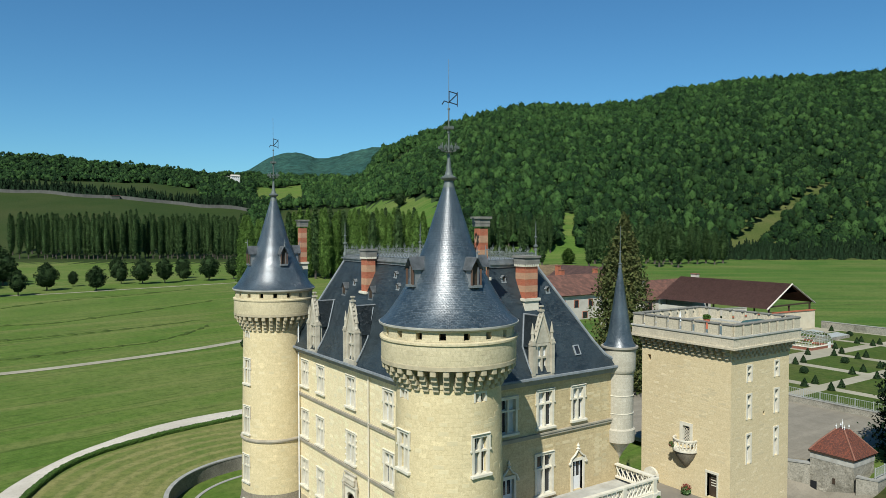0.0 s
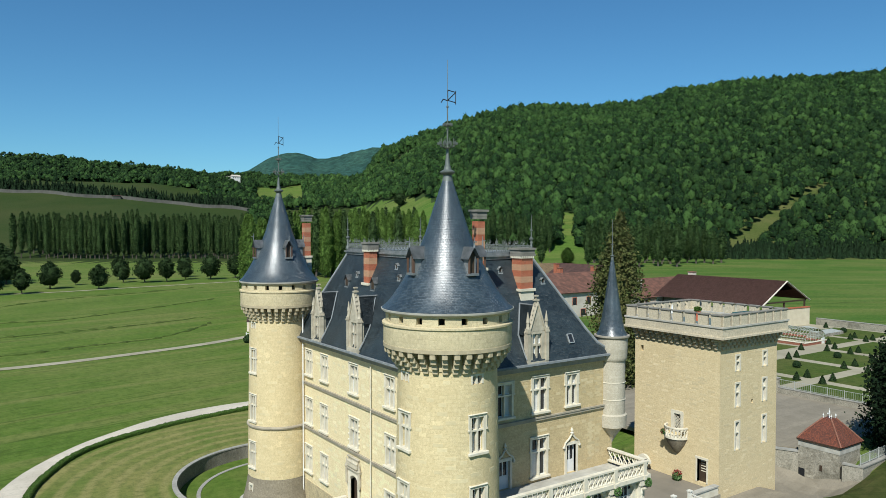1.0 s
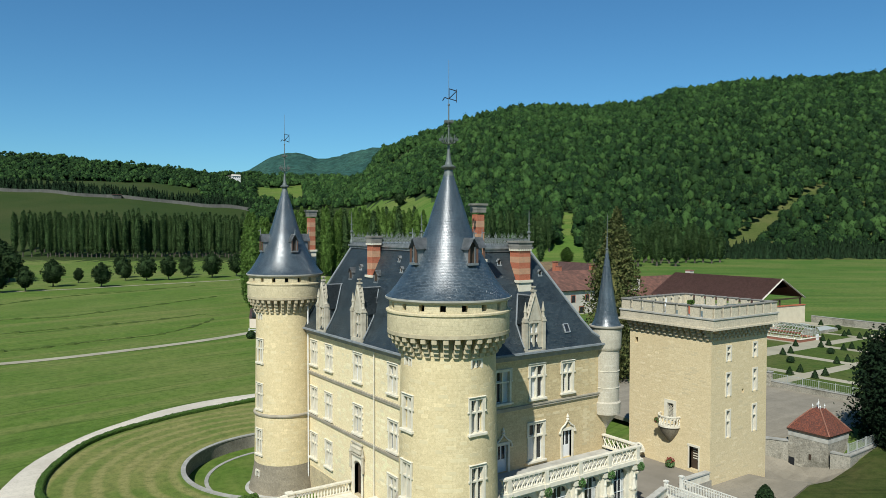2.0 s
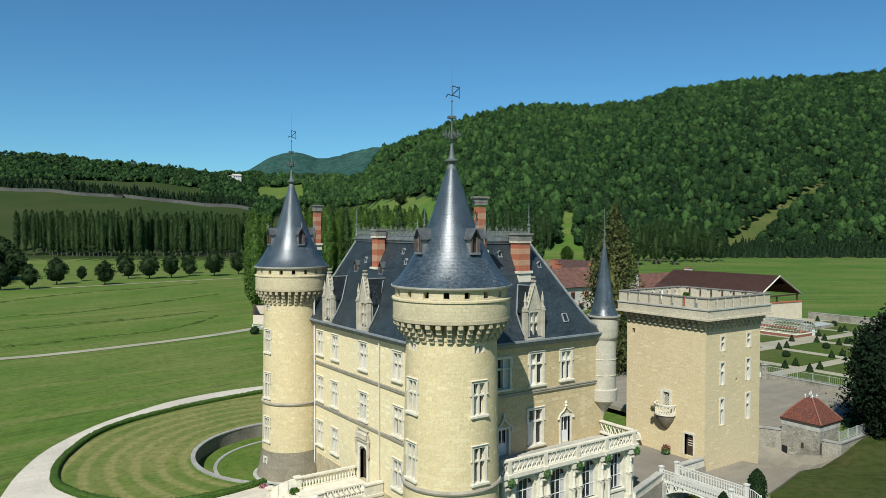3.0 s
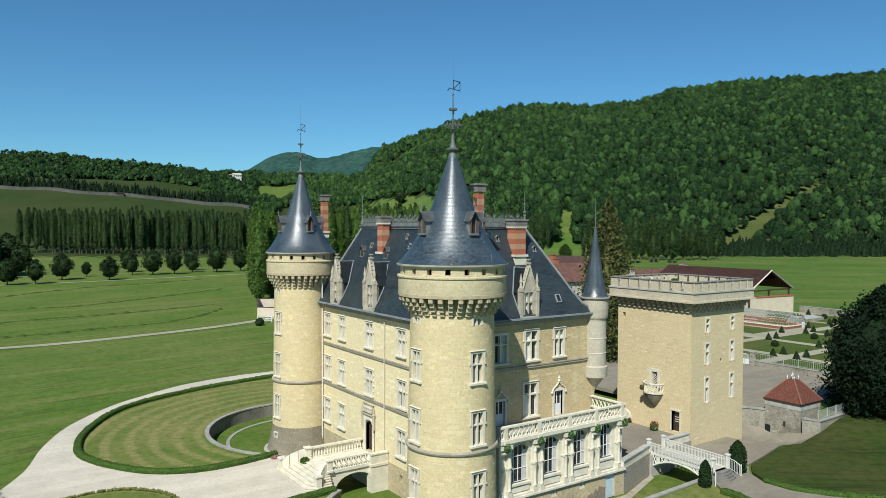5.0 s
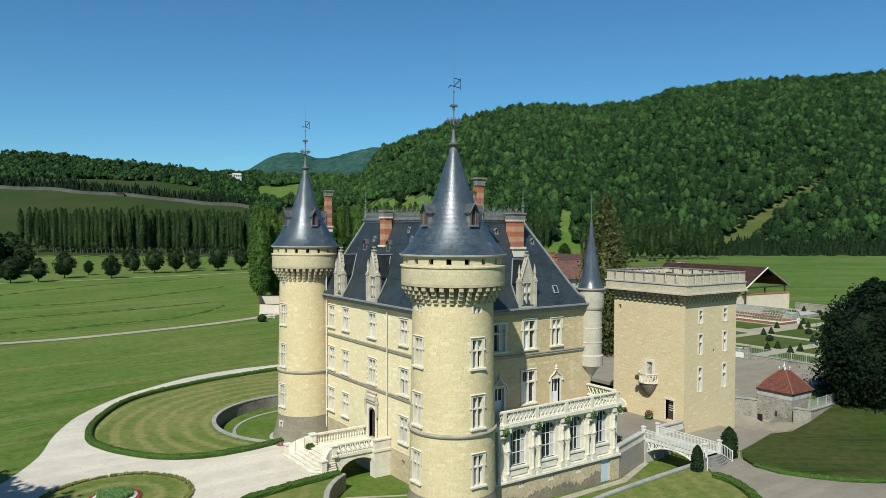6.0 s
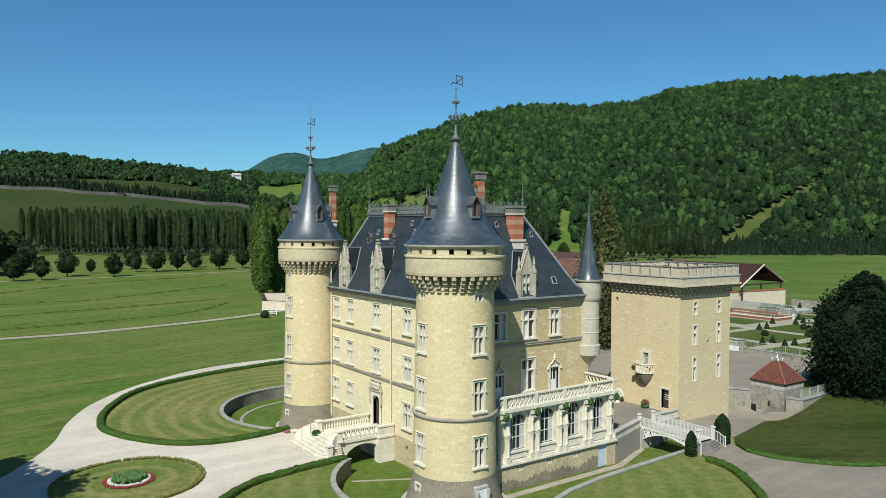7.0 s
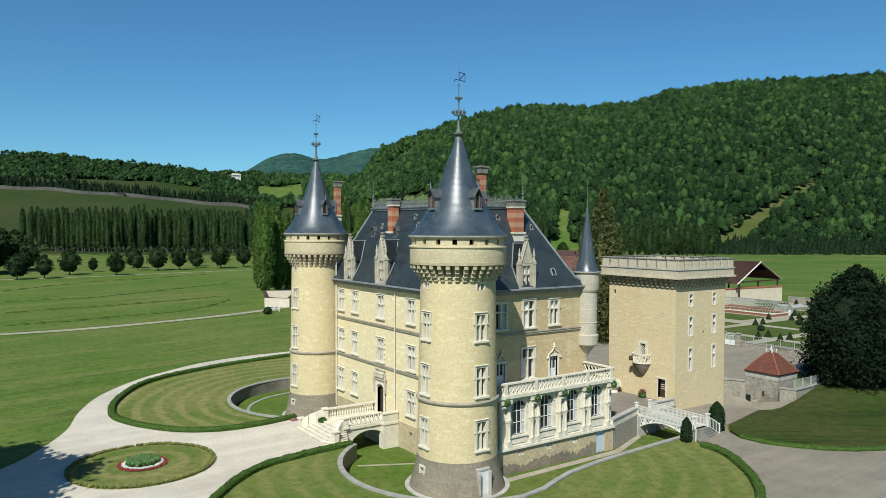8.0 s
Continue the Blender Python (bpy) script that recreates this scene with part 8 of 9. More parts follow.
def crowns(name, places, shapes, faces, material, label, smooth=True):
    """A wood as one object: a crown at each place (x, y, z, radius, height, turn)."""
    verts, tris, at = [], [], 0
    for k, (x, y, z, r, h, turn) in enumerate(places):
        v = shapes[k % len(shapes)]
        c, s = math.cos(turn), math.sin(turn)
        verts.append(np.stack([x + r * (c * v[:, 0] - s * v[:, 1]), y + r * (s * v[:, 0] + c * v[:, 1]), z + h * v[:, 2]], 1))
        tris.append(faces + at)
        at += len(v)
    mesh = joined(name, verts, tris, material, smooth)
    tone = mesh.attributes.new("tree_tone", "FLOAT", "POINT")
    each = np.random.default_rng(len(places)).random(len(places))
    for k, (x, y, *_) in enumerate(places):                # light falloff put into tone: dim low right and far left, brighter uphill
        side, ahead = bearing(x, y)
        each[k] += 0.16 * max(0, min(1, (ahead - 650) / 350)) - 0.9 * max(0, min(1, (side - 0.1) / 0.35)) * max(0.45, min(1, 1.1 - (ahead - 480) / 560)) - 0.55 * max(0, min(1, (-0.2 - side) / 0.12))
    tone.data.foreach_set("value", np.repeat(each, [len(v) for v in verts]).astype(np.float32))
    return tagged(new(name, mesh), label, "woods", kind="stuff")


def leaf_cloud(rnd, spots, size, tilt=1.0, facing=None):
    """Separate leaf sprays, one bent quad at each spot."""
    n = len(spots)
    p = np.array(spots)
    a, b = rnd.normal(size=(n, 3)), rnd.normal(size=(n, 3))
    a[:, 2] *= tilt
    if facing is not None:                                 # sprays lie roughly on the crown's outline
        out = facing + rnd.normal(size=(n, 3)) * 0.33
        out /= np.linalg.norm(out, axis=1)[:, None]
        a -= out * (a * out).sum(1)[:, None]
        b -= out * (b * out).sum(1)[:, None]
    a /= np.linalg.norm(a, axis=1)[:, None]
    b -= a * (a * b).sum(1)[:, None]
    b /= np.linalg.norm(b, axis=1)[:, None]
    s = (size * rnd.uniform(0.55, 1.35, n))[:, None]
    v = np.stack([p - a * s, p - b * s * 0.62, p + a * s, p + b * s * 0.62], 1).reshape(-1, 3)
    return v, np.arange(4 * n).reshape(-1, 4)


def tree(name, label, height, stem, profile, sprays, size, material, seed, clumps=0, group="", core=0.8, at=(0, 0, 0), loose=0.13):
    """A tree: tapered trunk with limbs, and a crown of leaf sprays in clumps about an uneven core.
    profile: (height, radius) of the crown's outline."""
    rnd = np.random.default_rng(seed)
    ob = thing(name, label, "tree", group, at=at)
    zs, rs = np.array([p[0] for p in profile]), np.array([p[1] for p in profile])
    bm = tube(bmesh.new(), [(0, 0, -0.3), (0.05, 0, zs[0]), (0, 0.1, (zs[0] + height) / 2), (0, 0, height * 0.9)], [stem * 1.3, stem, stem * 0.6, stem * 0.12], 8)
    for k in range(7):
        z = zs[0] + (height - zs[0]) * (0.05 + 0.09 * k)
        a = 2.4 * k
        r = float(np.interp(z + 1.0, zs, rs)) * 0.75
        tube(bm, [(0, 0, z), (r * 0.5 * math.cos(a), r * 0.5 * math.sin(a), z + r * 0.35), (r * math.cos(a), r * math.sin(a), z + r * 0.8)], [stem * 0.4, stem * 0.25, stem * 0.08], 5)
    part("trunk", bm, BARK, ob)
    base, faces = ico(3 if size < 0.5 else 2)
    v = base.copy()
    z = zs[0] + (v[:, 2] + 1) / 2 * (zs[-1] - zs[0])
    ang = np.arctan2(v[:, 1], v[:, 0])
    ring = np.interp(z, zs, rs) * core * np.array([1 + 0.28 * noise.noise(Vector((math.cos(t) * 1.6, math.sin(t) * 1.6, h * 0.35 + seed))) for t, h in zip(ang, z)])
    v = np.stack([ring * np.cos(ang), ring * np.sin(ang), z], 1)
    shell = new("crown_core", joined("crown_core", [v], [faces], material))
    shell.parent = ob
    spots = []
    centres = []
    for _ in range(max(1, clumps)):
        h = rnd.uniform(zs[0], zs[-1])
        t = rnd.uniform(0, 2 * math.pi)
        r = float(np.interp(h, zs, rs)) * rnd.uniform(0.72, 1.02)
        centres.append((r * math.cos(t), r * math.sin(t), h, r))
    per = sprays // len(centres)
    for x, y, h, r in centres:
        spread = max(size * 0.7, loose * r + size * 0.4)
        q = rnd.normal(size=(per, 3)) * spread * np.array([1, 1, 0.8 if clumps < 200 else 1.6])
        spots.append(q + np.array([x, y, h]))
    v, f = leaf_cloud(rnd, np.concatenate(spots), size)
    crown = new("crown", joined("crown", [v], [f], material, False))
    crown.parent = ob
    crown["kind"] = "stuff"
    return ob


def leafy_skin(ob, per_area, size, material, seed):
    """Small leaf sprays standing out of a clipped hedge's faces."""
    rnd = np.random.default_rng(seed)
    spots, out = [], []
    for p in ob.data.polygons:
        if len(p.vertices) != 4:
            continue
        a, b, c, d = (np.array(ob.data.vertices[i].co) for i in p.vertices)
        for _ in range(rnd.poisson(p.area * per_area)):
            u, v = rnd.uniform(size=2)
            spots.append((a * (1 - u) + b * u) * (1 - v) + (d * (1 - u) + c * u) * v + np.array(p.normal) * rnd.uniform(-0.01, 0.035))
            out.append(np.array(p.normal))
    v, f = leaf_cloud(rnd, np.array(spots), size, facing=np.array(out) * 0.6)
    skin = new("leaves", joined("leaves", [v], [f], material, False))
    skin.parent = ob
    skin["kind"] = "stuff"


for k, ob in enumerate(HEDGES):
    leafy_skin(ob, 130, 0.06, HEDGE, 300 + k)


def wood_leaves(name, a, b, c):
    """Leaf sprays of a wood: tone by stand and tree, with bough shade and spray highlights in the colour."""
    m = Nodes(name, 0.8, spec=0.12)
    stand, bough = m.noise(0.008, 4), m.noise(0.45, 4, rough=0.75)
    spray = m.tree.nodes.new("ShaderNodeNewGeometry").outputs["Random Per Island"]
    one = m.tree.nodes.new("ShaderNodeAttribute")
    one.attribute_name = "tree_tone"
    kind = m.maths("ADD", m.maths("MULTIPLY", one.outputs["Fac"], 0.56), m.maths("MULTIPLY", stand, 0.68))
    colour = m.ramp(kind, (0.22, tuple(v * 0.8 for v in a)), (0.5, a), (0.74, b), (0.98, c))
    # shade between boughs, painted near-black into the low spots of the relief
    colour = m.mix(m.ramp(bough, (0.40, (0.85, 0.85, 0.85)), (0.56, (0, 0, 0))), colour, tuple(v * 0.15 for v in a))
    # highlights on some sprays, put into the colour
    colour = m.mix(m.maths("MULTIPLY", m.maths("POWER", spray, 3.0), 0.7), colour, tuple(v * 1.35 for v in c))
    m.to("Base Color", colour)
    m.bump(bough, 1.0, 1.6)
    return m.mat


BARK = plain("tree bark", (0.10, 0.085, 0.065), (0.06, 0.05, 0.04), 2.0, 0.95)
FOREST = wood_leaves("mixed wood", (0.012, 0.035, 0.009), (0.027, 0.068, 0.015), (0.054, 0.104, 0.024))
FIR = leaves("dark firs", (0.011, 0.028, 0.010), (0.017, 0.038, 0.013), (0.024, 0.048, 0.016), 0.05, 0.5)
POPLAR = leaves("poplar leaves", (0.040, 0.080, 0.022), (0.056, 0.100, 0.028), (0.085, 0.130, 0.040), 0.12, 0.8)
BRIGHT = leaves("young poplar leaves", (0.086, 0.162, 0.025), (0.123, 0.210, 0.036), (0.161, 0.240, 0.056), 0.15, 1.0)
DARKLEAF = leaves("dark chestnut leaves", (0.012, 0.030, 0.011), (0.019, 0.043, 0.014), (0.030, 0.057, 0.020), 0.5, 2.5)
ROUNDLEAF = leaves("lime leaves", (0.020, 0.042, 0.012), (0.032, 0.062, 0.017), (0.05, 0.085, 0.024), 0.4, 2.0)
MIXED = leaves("brown-tinged conifer", (0.095, 0.135, 0.036), (0.14, 0.155, 0.046), (0.21, 0.17, 0.065), 0.3, 1.2)

# woods on the hills
rnd = random.Random(5)
near_places, far_places, fir_places = [], [], []
ahead = 505.0
while ahead < 1290:
    gap = 5.6 if ahead < 640 else 5.9
    reach = 0.655
    side = -reach + rnd.uniform(0, 0.01)
    while side < reach:
        a2 = ahead + rnd.uniform(-0.5, 0.5) * gap
        s2 = side + rnd.uniform(-0.4, 0.4) * gap / ahead
        w = wooded(s2, a2)
        if w and rnd.random() < w:
            crest = next(p[2] + (q[2] - p[2]) * (s2 - p[0]) / (q[0] - p[0]) for p, q in zip(SLOPES, SLOPES[1:]) if p[0] <= s2 <= q[0])
            if a2 < crest + 45:
                x, y = spot(s2, a2)
                z = land(x, y)
                r = gap * rnd.choice((0.38, 0.45, 0.52, 0.6, 0.74))
                h = r * rnd.uniform(0.95, 1.5)
                fir = s2 < -0.26 and a2 < 850
                if fir:
                    for _ in range(3):
                        q, p = x + rnd.uniform(-4, 4), y + rnd.uniform(-4, 4)
                        if not wooded(*bearing(q, p)):
                            continue
                        tall = rnd.uniform(6, 13)
                        fir_places.append((q, p, land(q, p) - 0.5, tall * rnd.uniform(0.19, 0.28), tall, rnd.uniform(0, 6)))
                elif s2 < -0.235 and rnd.random() < 0.12:                # a big old tree: several boughs in a dome
                    big = rnd.uniform(4.5, 8.5)
                    for j in range(11):
                        t, up = 2.4 * j, rnd.uniform(0.15, 1.0)
                        out = big * math.sqrt(1 - up * up) * 0.95
                        near_places.append((x + out * math.cos(t), y + out * math.sin(t), z + 2 + big * 1.15 * up, r * rnd.uniform(0.6, 0.9), r * rnd.uniform(0.6, 0.9), rnd.uniform(0, 6)))
                elif s2 < -0.235:
                    (near_places if a2 > crest - 30 else far_places).append((x, y, z + h * 0.6 + rnd.uniform(-2.5, 1.5), r, h, rnd.uniform(0, 6)))
                else:
                    (near_places if a2 < 640 or a2 > crest - 30 else far_places).append((x, y, z + h * 0.75 + rnd.uniform(0, 5), r, h, rnd.uniform(0, 6)))
        side += gap / ahead
    ahead += gap * 0.92
for k in range(330):
    x, y = spot(0.28 + 0.4 * k / 330, 491 + rnd.uniform(0, 14))
    tall = rnd.uniform(7, 12.5)
    fir_places.append((x, y, land(x, y) - 0.3, tall * rnd.uniform(0.22, 0.3), tall, rnd.uniform(0, 6)))
shapes, faces = lumps(8, 3, 52, 0.175)
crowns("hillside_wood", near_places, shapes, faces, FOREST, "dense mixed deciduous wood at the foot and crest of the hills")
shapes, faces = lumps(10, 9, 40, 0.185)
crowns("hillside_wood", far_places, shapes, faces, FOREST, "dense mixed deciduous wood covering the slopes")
fir_shapes = []
for k in range(5):
    pick = np.random.default_rng(90 + k)
    h = pick.uniform(0.05, 1.0, 90) ** 1.3
    t = pick.uniform(0, 2 * math.pi, 90)
    w = (1 - h) * pick.uniform(0.75, 1.1, 90) + 0.03
    fir_v, fir_f = leaf_cloud(pick, np.stack([w * np.cos(t), w * np.sin(t), h], 1), 0.16, 0.5)
    core = np.array([[0.8 * math.cos(a), 0.8 * math.sin(a), 0.05] for a in np.arange(7) * 2 * math.pi / 7] + [[0, 0, 0.97]])
    fir_shapes.append(np.concatenate([core, fir_v]))
fir_f = np.concatenate([np.array([[j, (j + 1) % 7, 7] for j in range(7)]), np.concatenate([fir_f[:, [0, 1, 2]], fir_f[:, [0, 2, 3]]]) + 8])
crowns("fir_row", fir_places, fir_shapes, fir_f, FIR, "rows of dark young firs at the wood's edge", False)

# poplar plantation
kinds = [tree("poplar", "tall slender dark green poplar in a plantation row", 30, 0.35, [(3.5, 0.4), (6, 1.2), (14, 1.75), (22, 1.6), (27, 0.95), (30.5, 0.1)], 2500, 0.38, POPLAR, 40 + k, 420, "plantation poplars", at=(*spot(-0.585, 505), land(*spot(-0.585, 505)))) for k in range(3)]
for k in range(3):
    x, y = spot(-0.58 + 0.012 * k, 506)
    kinds[k].matrix_local = pose(x, y, land(x, y), 0, 0, 40 * k)
rnd = random.Random(8)
for row, (d0, s0, s1, n) in enumerate(((505, -0.545, -0.262, 46), (532, -0.58, -0.262, 42), (500, 0.055, 0.148, 11), (470, 0.188, 0.33, 13))):
    for k in range(n):
        side = s0 + (s1 - s0) * (k + rnd.uniform(0.2, 0.8)) / n
        x, y = spot(side, d0 + rnd.uniform(-8, 8))
        m = pose(x, y, land(x, y) - 0.2, 0, 0, rnd.uniform(0, 360)) @ Matrix.Diagonal((rnd.uniform(0.95, 1.25), rnd.uniform(0.95, 1.25), rnd.uniform(0.9, 1.03) * (1.0 if row < 2 else 0.82), 1))
        ob = copy_thing(kinds[k % 3], m)
        ob.matrix_local = m
first = tree("field_poplar", "bright green poplar at the meadow's edge", 25, 0.35, [(0.8, 1.0), (3, 1.8), (10, 2.15), (18, 1.9), (23, 1.0), (25.5, 0.1)], 10500, 0.25, BRIGHT, 60, 420, "meadow poplars", at=(0, 0, 0))
for k, (side, d) in enumerate(((-0.245, 205), (-0.228, 212), (-0.252, 222), (-0.215, 222), (-0.236, 236))):
    x, y = spot(side, d)
    m = pose(x, y, land(x, y), 0, 0, 70 * k) @ Matrix.Diagonal((1, 1, (1.0, 0.95, 1.02, 0.9, 0.97)[k], 1))
    if k:
        copy_thing(first, m).matrix_local = m
    else:
        first.matrix_local = m
for k, (side, d, h) in enumerate(((0.192, 400, 22), (0.21, 395, 25), (0.235, 405, 23), (0.26, 400, 26), (0.285, 410, 25), (0.31, 405, 22), (0.075, 420, 20), (0.105, 420, 22), (0.13, 415, 21), (-0.02, 430, 20), (0.02, 430, 21))):
    x, y = spot(side, d)
    m = pose(x, y, land(x, y), 0, 0, 50 * k) @ Matrix.Diagonal((1.35, 1.35, h / 29, 1))
    copy_thing(kinds[k % 3], m).matrix_local = m
for k in range(30):
    x, y = spot(-0.205 + 0.18 * (k + rnd.uniform(0.2, 0.8)) / 30, 330 + 14 * (k % 2) + rnd.uniform(-4, 4))
    src = first if k % 3 else kinds[k % 2]
    m = pose(x, y, land(x, y), 0, 0, 50 * k) @ Matrix.Diagonal((1.15, 1.15, rnd.uniform(0.93, 1.02) * (1.17 if k % 3 else 1.0), 1))
    copy_thing(src, m).matrix_local = m
x, y = spot(0.165, 440)
m = pose(x, y, land(x, y), 0, 0, 20) @ Matrix.Diagonal((1.6, 1.6, 0.36, 1))
copy_thing(first, m).matrix_local = m
for k in range(16):
    x, y = spot(0.2 + 0.17 * k / 15, 440 + rnd.uniform(-8, 8))
    m = pose(x, y, land(x, y), 0, 0, 50 * k) @ Matrix.Diagonal((rnd.uniform(1.1, 1.7), rnd.uniform(1.1, 1.7), rnd.uniform(0.52, 0.76), 1))
    copy_thing(kinds[k % 3], m).matrix_local = m

# round trees along the meadow track
first = tree("lime_tree", "round dark green lime tree beside a meadow track", 9.2, 0.22, [(1.6, 0.8), (2.6, 2.6), (5, 3.5), (7.5, 2.8), (9.0, 1.0), (9.4, 0.1)], 3000, 0.34, ROUNDLEAF, 70, 90, "track limes")
other = tree("lime_tree", "round dark green lime tree beside a meadow track", 9.0, 0.2, [(1.8, 0.6), (3.2, 2.2), (5.2, 3.0), (7, 2.6), (8.6, 1.3), (9.2, 0.1)], 2800, 0.34, ROUNDLEAF, 71, 70, "track limes")
for k, (px, d, h) in enumerate(((-0.588, 250, 1.02), (-0.550, 255, 1.0), (-0.515, 273, 1.12), (-0.483, 290, 0.68), (-0.451, 273, 1.0), (-0.421, 301, 0.85), (-0.393, 301, 1.15), (-0.364, 305, 1.15), (-0.340, 317, 0.85), (-0.343, 330, 1.1), (-0.307, 317, 1.2), (-0.275, 326, 1.15), (-0.427, 316, 1.1), (-0.248, 332, 1.05))):
    x, y = spot(px, d)
    src = (first, other)[k % 2]
    m = pose(x, y, land(x, y) - 0.05, 0, 0, 77 * k) @ Matrix.Diagonal((h * 0.88, h * 0.88, h * 0.9, 1))
    if k < 2:
        src.matrix_local = m
    else:
        copy_thing(src, m).matrix_local = m
x, y = spot(-0.06, 697)
m = pose(x, y, land(x, y) - 0.2, 0, 0, 15) @ Matrix.Diagonal((1.5, 1.5, 1.35, 1))
ob = copy_thing(first, m)
ob.matrix_local = m
tagged(ob, "lone round tree on the bright hill meadow", "tree", "meadow group")
for k, (px, d, h) in enumerate(((-0.618, 285, 1.9), (-0.59, 300, 1.7), (-0.575, 292, 1.3), (-0.64, 270, 2.0))):
    x, y = spot(px, d)
    m = pose(x, y, land(x, y) - 0.05, 0, 0, 50 * k) @ Matrix.Diagonal((h, h, h, 1))
    ob = copy_thing(first, m)
    ob.matrix_local = m
    tagged(ob, "large dark tree in a group at the meadow's end", "tree", "meadow group")

tree("chestnut", "large dark dense chestnut tree above the sloping lawn", 14.0, 0.45, [(0.2, 3.2), (1.5, 4.6), (4, 5.6), (6.5, 5.7), (9.5, 4.5), (12, 2.7), (14.2, 0.3)], 44000, 0.19, DARKLEAF, 80, 210, core=0.8, loose=0.1, at=(53.7, -4.7, 2.5))
tree("cedar", "tall brown-tinged conifer behind the corner turret", 24.5, 0.45, [(0.8, 3.0), (4, 3.9), (10, 3.6), (16, 2.6), (21, 1.3), (24.8, 0.1)], 15000, 0.24, MIXED, 81, 230, core=0.55, loose=0.2, at=(53.0, 34.0, 2.6))
tree("shade_tree", "tall leafy tree beside the drive", 24.5, 0.5, [(8, 2), (11, 4.6), (17, 5.2), (21.5, 4.0), (24.5, 0.4)], 8000, 0.34, ROUNDLEAF, 82, 150, at=(-43.2, 4.4, BASE))
tree("shade_tree", "tall leafy tree beside the drive", 23, 0.45, [(7, 2), (10, 4.0), (15, 4.6), (20, 3.4), (23, 0.4)], 6500, 0.36, ROUNDLEAF, 83, 120, at=(-44.0, 11.0, BASE))

# long field wall, track, far house
line = [spot(-0.66 + 0.4 * k / 40, 812 + 4 * math.sin(k * 0.7)) for k in range(41)]
FIELDSTONE = plain("grey field stone", (0.108, 0.104, 0.090), (0.072, 0.070, 0.059), 0.15, 0.95, fine=3)
run_wall("field_wall", line, -0.5, 3.4, 0.8, FIELDSTONE, "long grey stone wall across the far meadow", "wall", FIELDSTONE, 0.2, 0.1, land_base=True)
hut = thing("field_hut", "small stone hut built into the long field wall", "hut", at=(*spot(-0.445, 808), land(*spot(-0.445, 808))))
part("wall", boxes((-4, -3, -0.5, 4, 3, 3.6)), FIELDSTONE, hut)
part("roof", slab(bmesh.new(), [(-4.6, -3.6), (4.6, -3.6), (4.6, 3.6), (-4.6, 3.6)], 3.6, 4.1), BROWNTILE, hut)
x, y = spot(-0.285, 1165)
far = thing("hill_house", "white house with a tiled roof on the far hill", "house", at=(x, y, land(x, y) + 5))
part("wall", boxes((-6.5, -4, -6, 6.5, 4, 3.6)), WHITEPAINT, far)
part("wall", boxes((-17, -3, -6, -10, 4, 2.2)), WHITEPAINT, far, "low white outbuilding")
for x0, x1, y0, y1, low, high in ((-7.2, 7.2, -4.8, 4.8, 3.4, 6.2), (-17.6, -9.4, -3.6, 4.6, 2.0, 3.8)):
    bm = bmesh.new()
    v = [bm.verts.new(p) for p in ((x0, y0, low), (x1, y0, low), (x1, y1, low), (x0, y1, low), (x0 + 0.4, (y0 + y1) / 2, high), (x1 - 0.4, (y0 + y1) / 2, high))]
    for f in ((0, 1, 5, 4), (2, 3, 4, 5), (1, 2, 5), (3, 0, 4)):
        bm.faces.new([v[i] for i in f])
    part("roof", bm, RENDER, far)
for k in range(4):
    part("window", boxes((-5.2 + 3 * k, -4.1, 0.4, -4.2 + 3 * k, -3.9, 2.2)), GLASS, far)


def track(name, points, width, material, label):
    """A narrow strip on the ground along points."""
    pts = [Vector(p) for p in smooth_line(points, 8)]
    bm = bmesh.new()
    rows = []
    for k, p in enumerate(pts):
        d = (pts[min(k + 1, len(pts) - 1)] - pts[max(k - 1, 0)]).normalized()
        o = Vector((-d.y, d.x)) * width / 2
        rows.append([bm.verts.new((*(p + o), land(*(p + o)) + 0.06)), bm.verts.new((*(p - o), land(*(p - o)) + 0.06))])
    for r, q in zip(rows, rows[1:]):
        bm.faces.new((r[0], r[1], q[1], q[0]))
    return tagged(part(name, bm, material), label, "track", kind="structure")


track("meadow_track", [(-90, 100), (-60, 101.5), (-30, 102.5), (-11, 102), (11, 106), (24, 110.5), (40, 118)], 2.4, TRACK, "pale track across the meadow")
track("meadow_track", [spot(-0.66, 243), spot(-0.5, 262), spot(-0.4, 280), spot(-0.3, 300), spot(-0.22, 318)], 1.8, TRACK, "pale track along the lime trees")
low = run_wall("paddock_wall", [spot(-0.205, 192), spot(-0.246, 190), spot(-0.245, 172), spot(-0.213, 170), spot(-0.203, 188)], -0.2, 2.1, 0.4, plain("pinkish cream render", (0.64, 0.54, 0.42), (0.56, 0.465, 0.36), 0.8, 0.9), "low pinkish white rendered wall by the poplars", "wall", BROWNTILE, 0.12, 0.1, land_base=True)
fuzzy_shrub("round_bush", "small round dark bush at the end of the meadow track", "bush", (24.9, 104.6, land(24.9, 104.6)), [(0.5, 0), (0.85, 0.4), (0.85, 0.95), (0.5, 1.4), (0.03, 1.6)], 500, 0.12, YEW, 61)
gate = thing("field_gate", "white wooden field gate beside the rendered wall", "gate", at=(26.1, 109.1, land(26.1, 109.1)), turn=-20)
for x in (0.0, 3.0):
    part("gate_post", boxes((x - 0.09, -0.09, -0.1, x + 0.09, 0.09, 1.45), bevel=0.01), WHITEPAINT, gate)
for k in range(3):
    part("gate_rail", boxes((0.1, -0.035, 0.3 + 0.42 * k, 2.9, 0.035, 0.42 + 0.42 * k)), WHITEPAINT, gate)
part("gate_brace", tube(bmesh.new(), [(0.12, 0.06, 0.32), (2.88, 0.06, 1.24)], 0.045, 5), WHITEPAINT, gate)


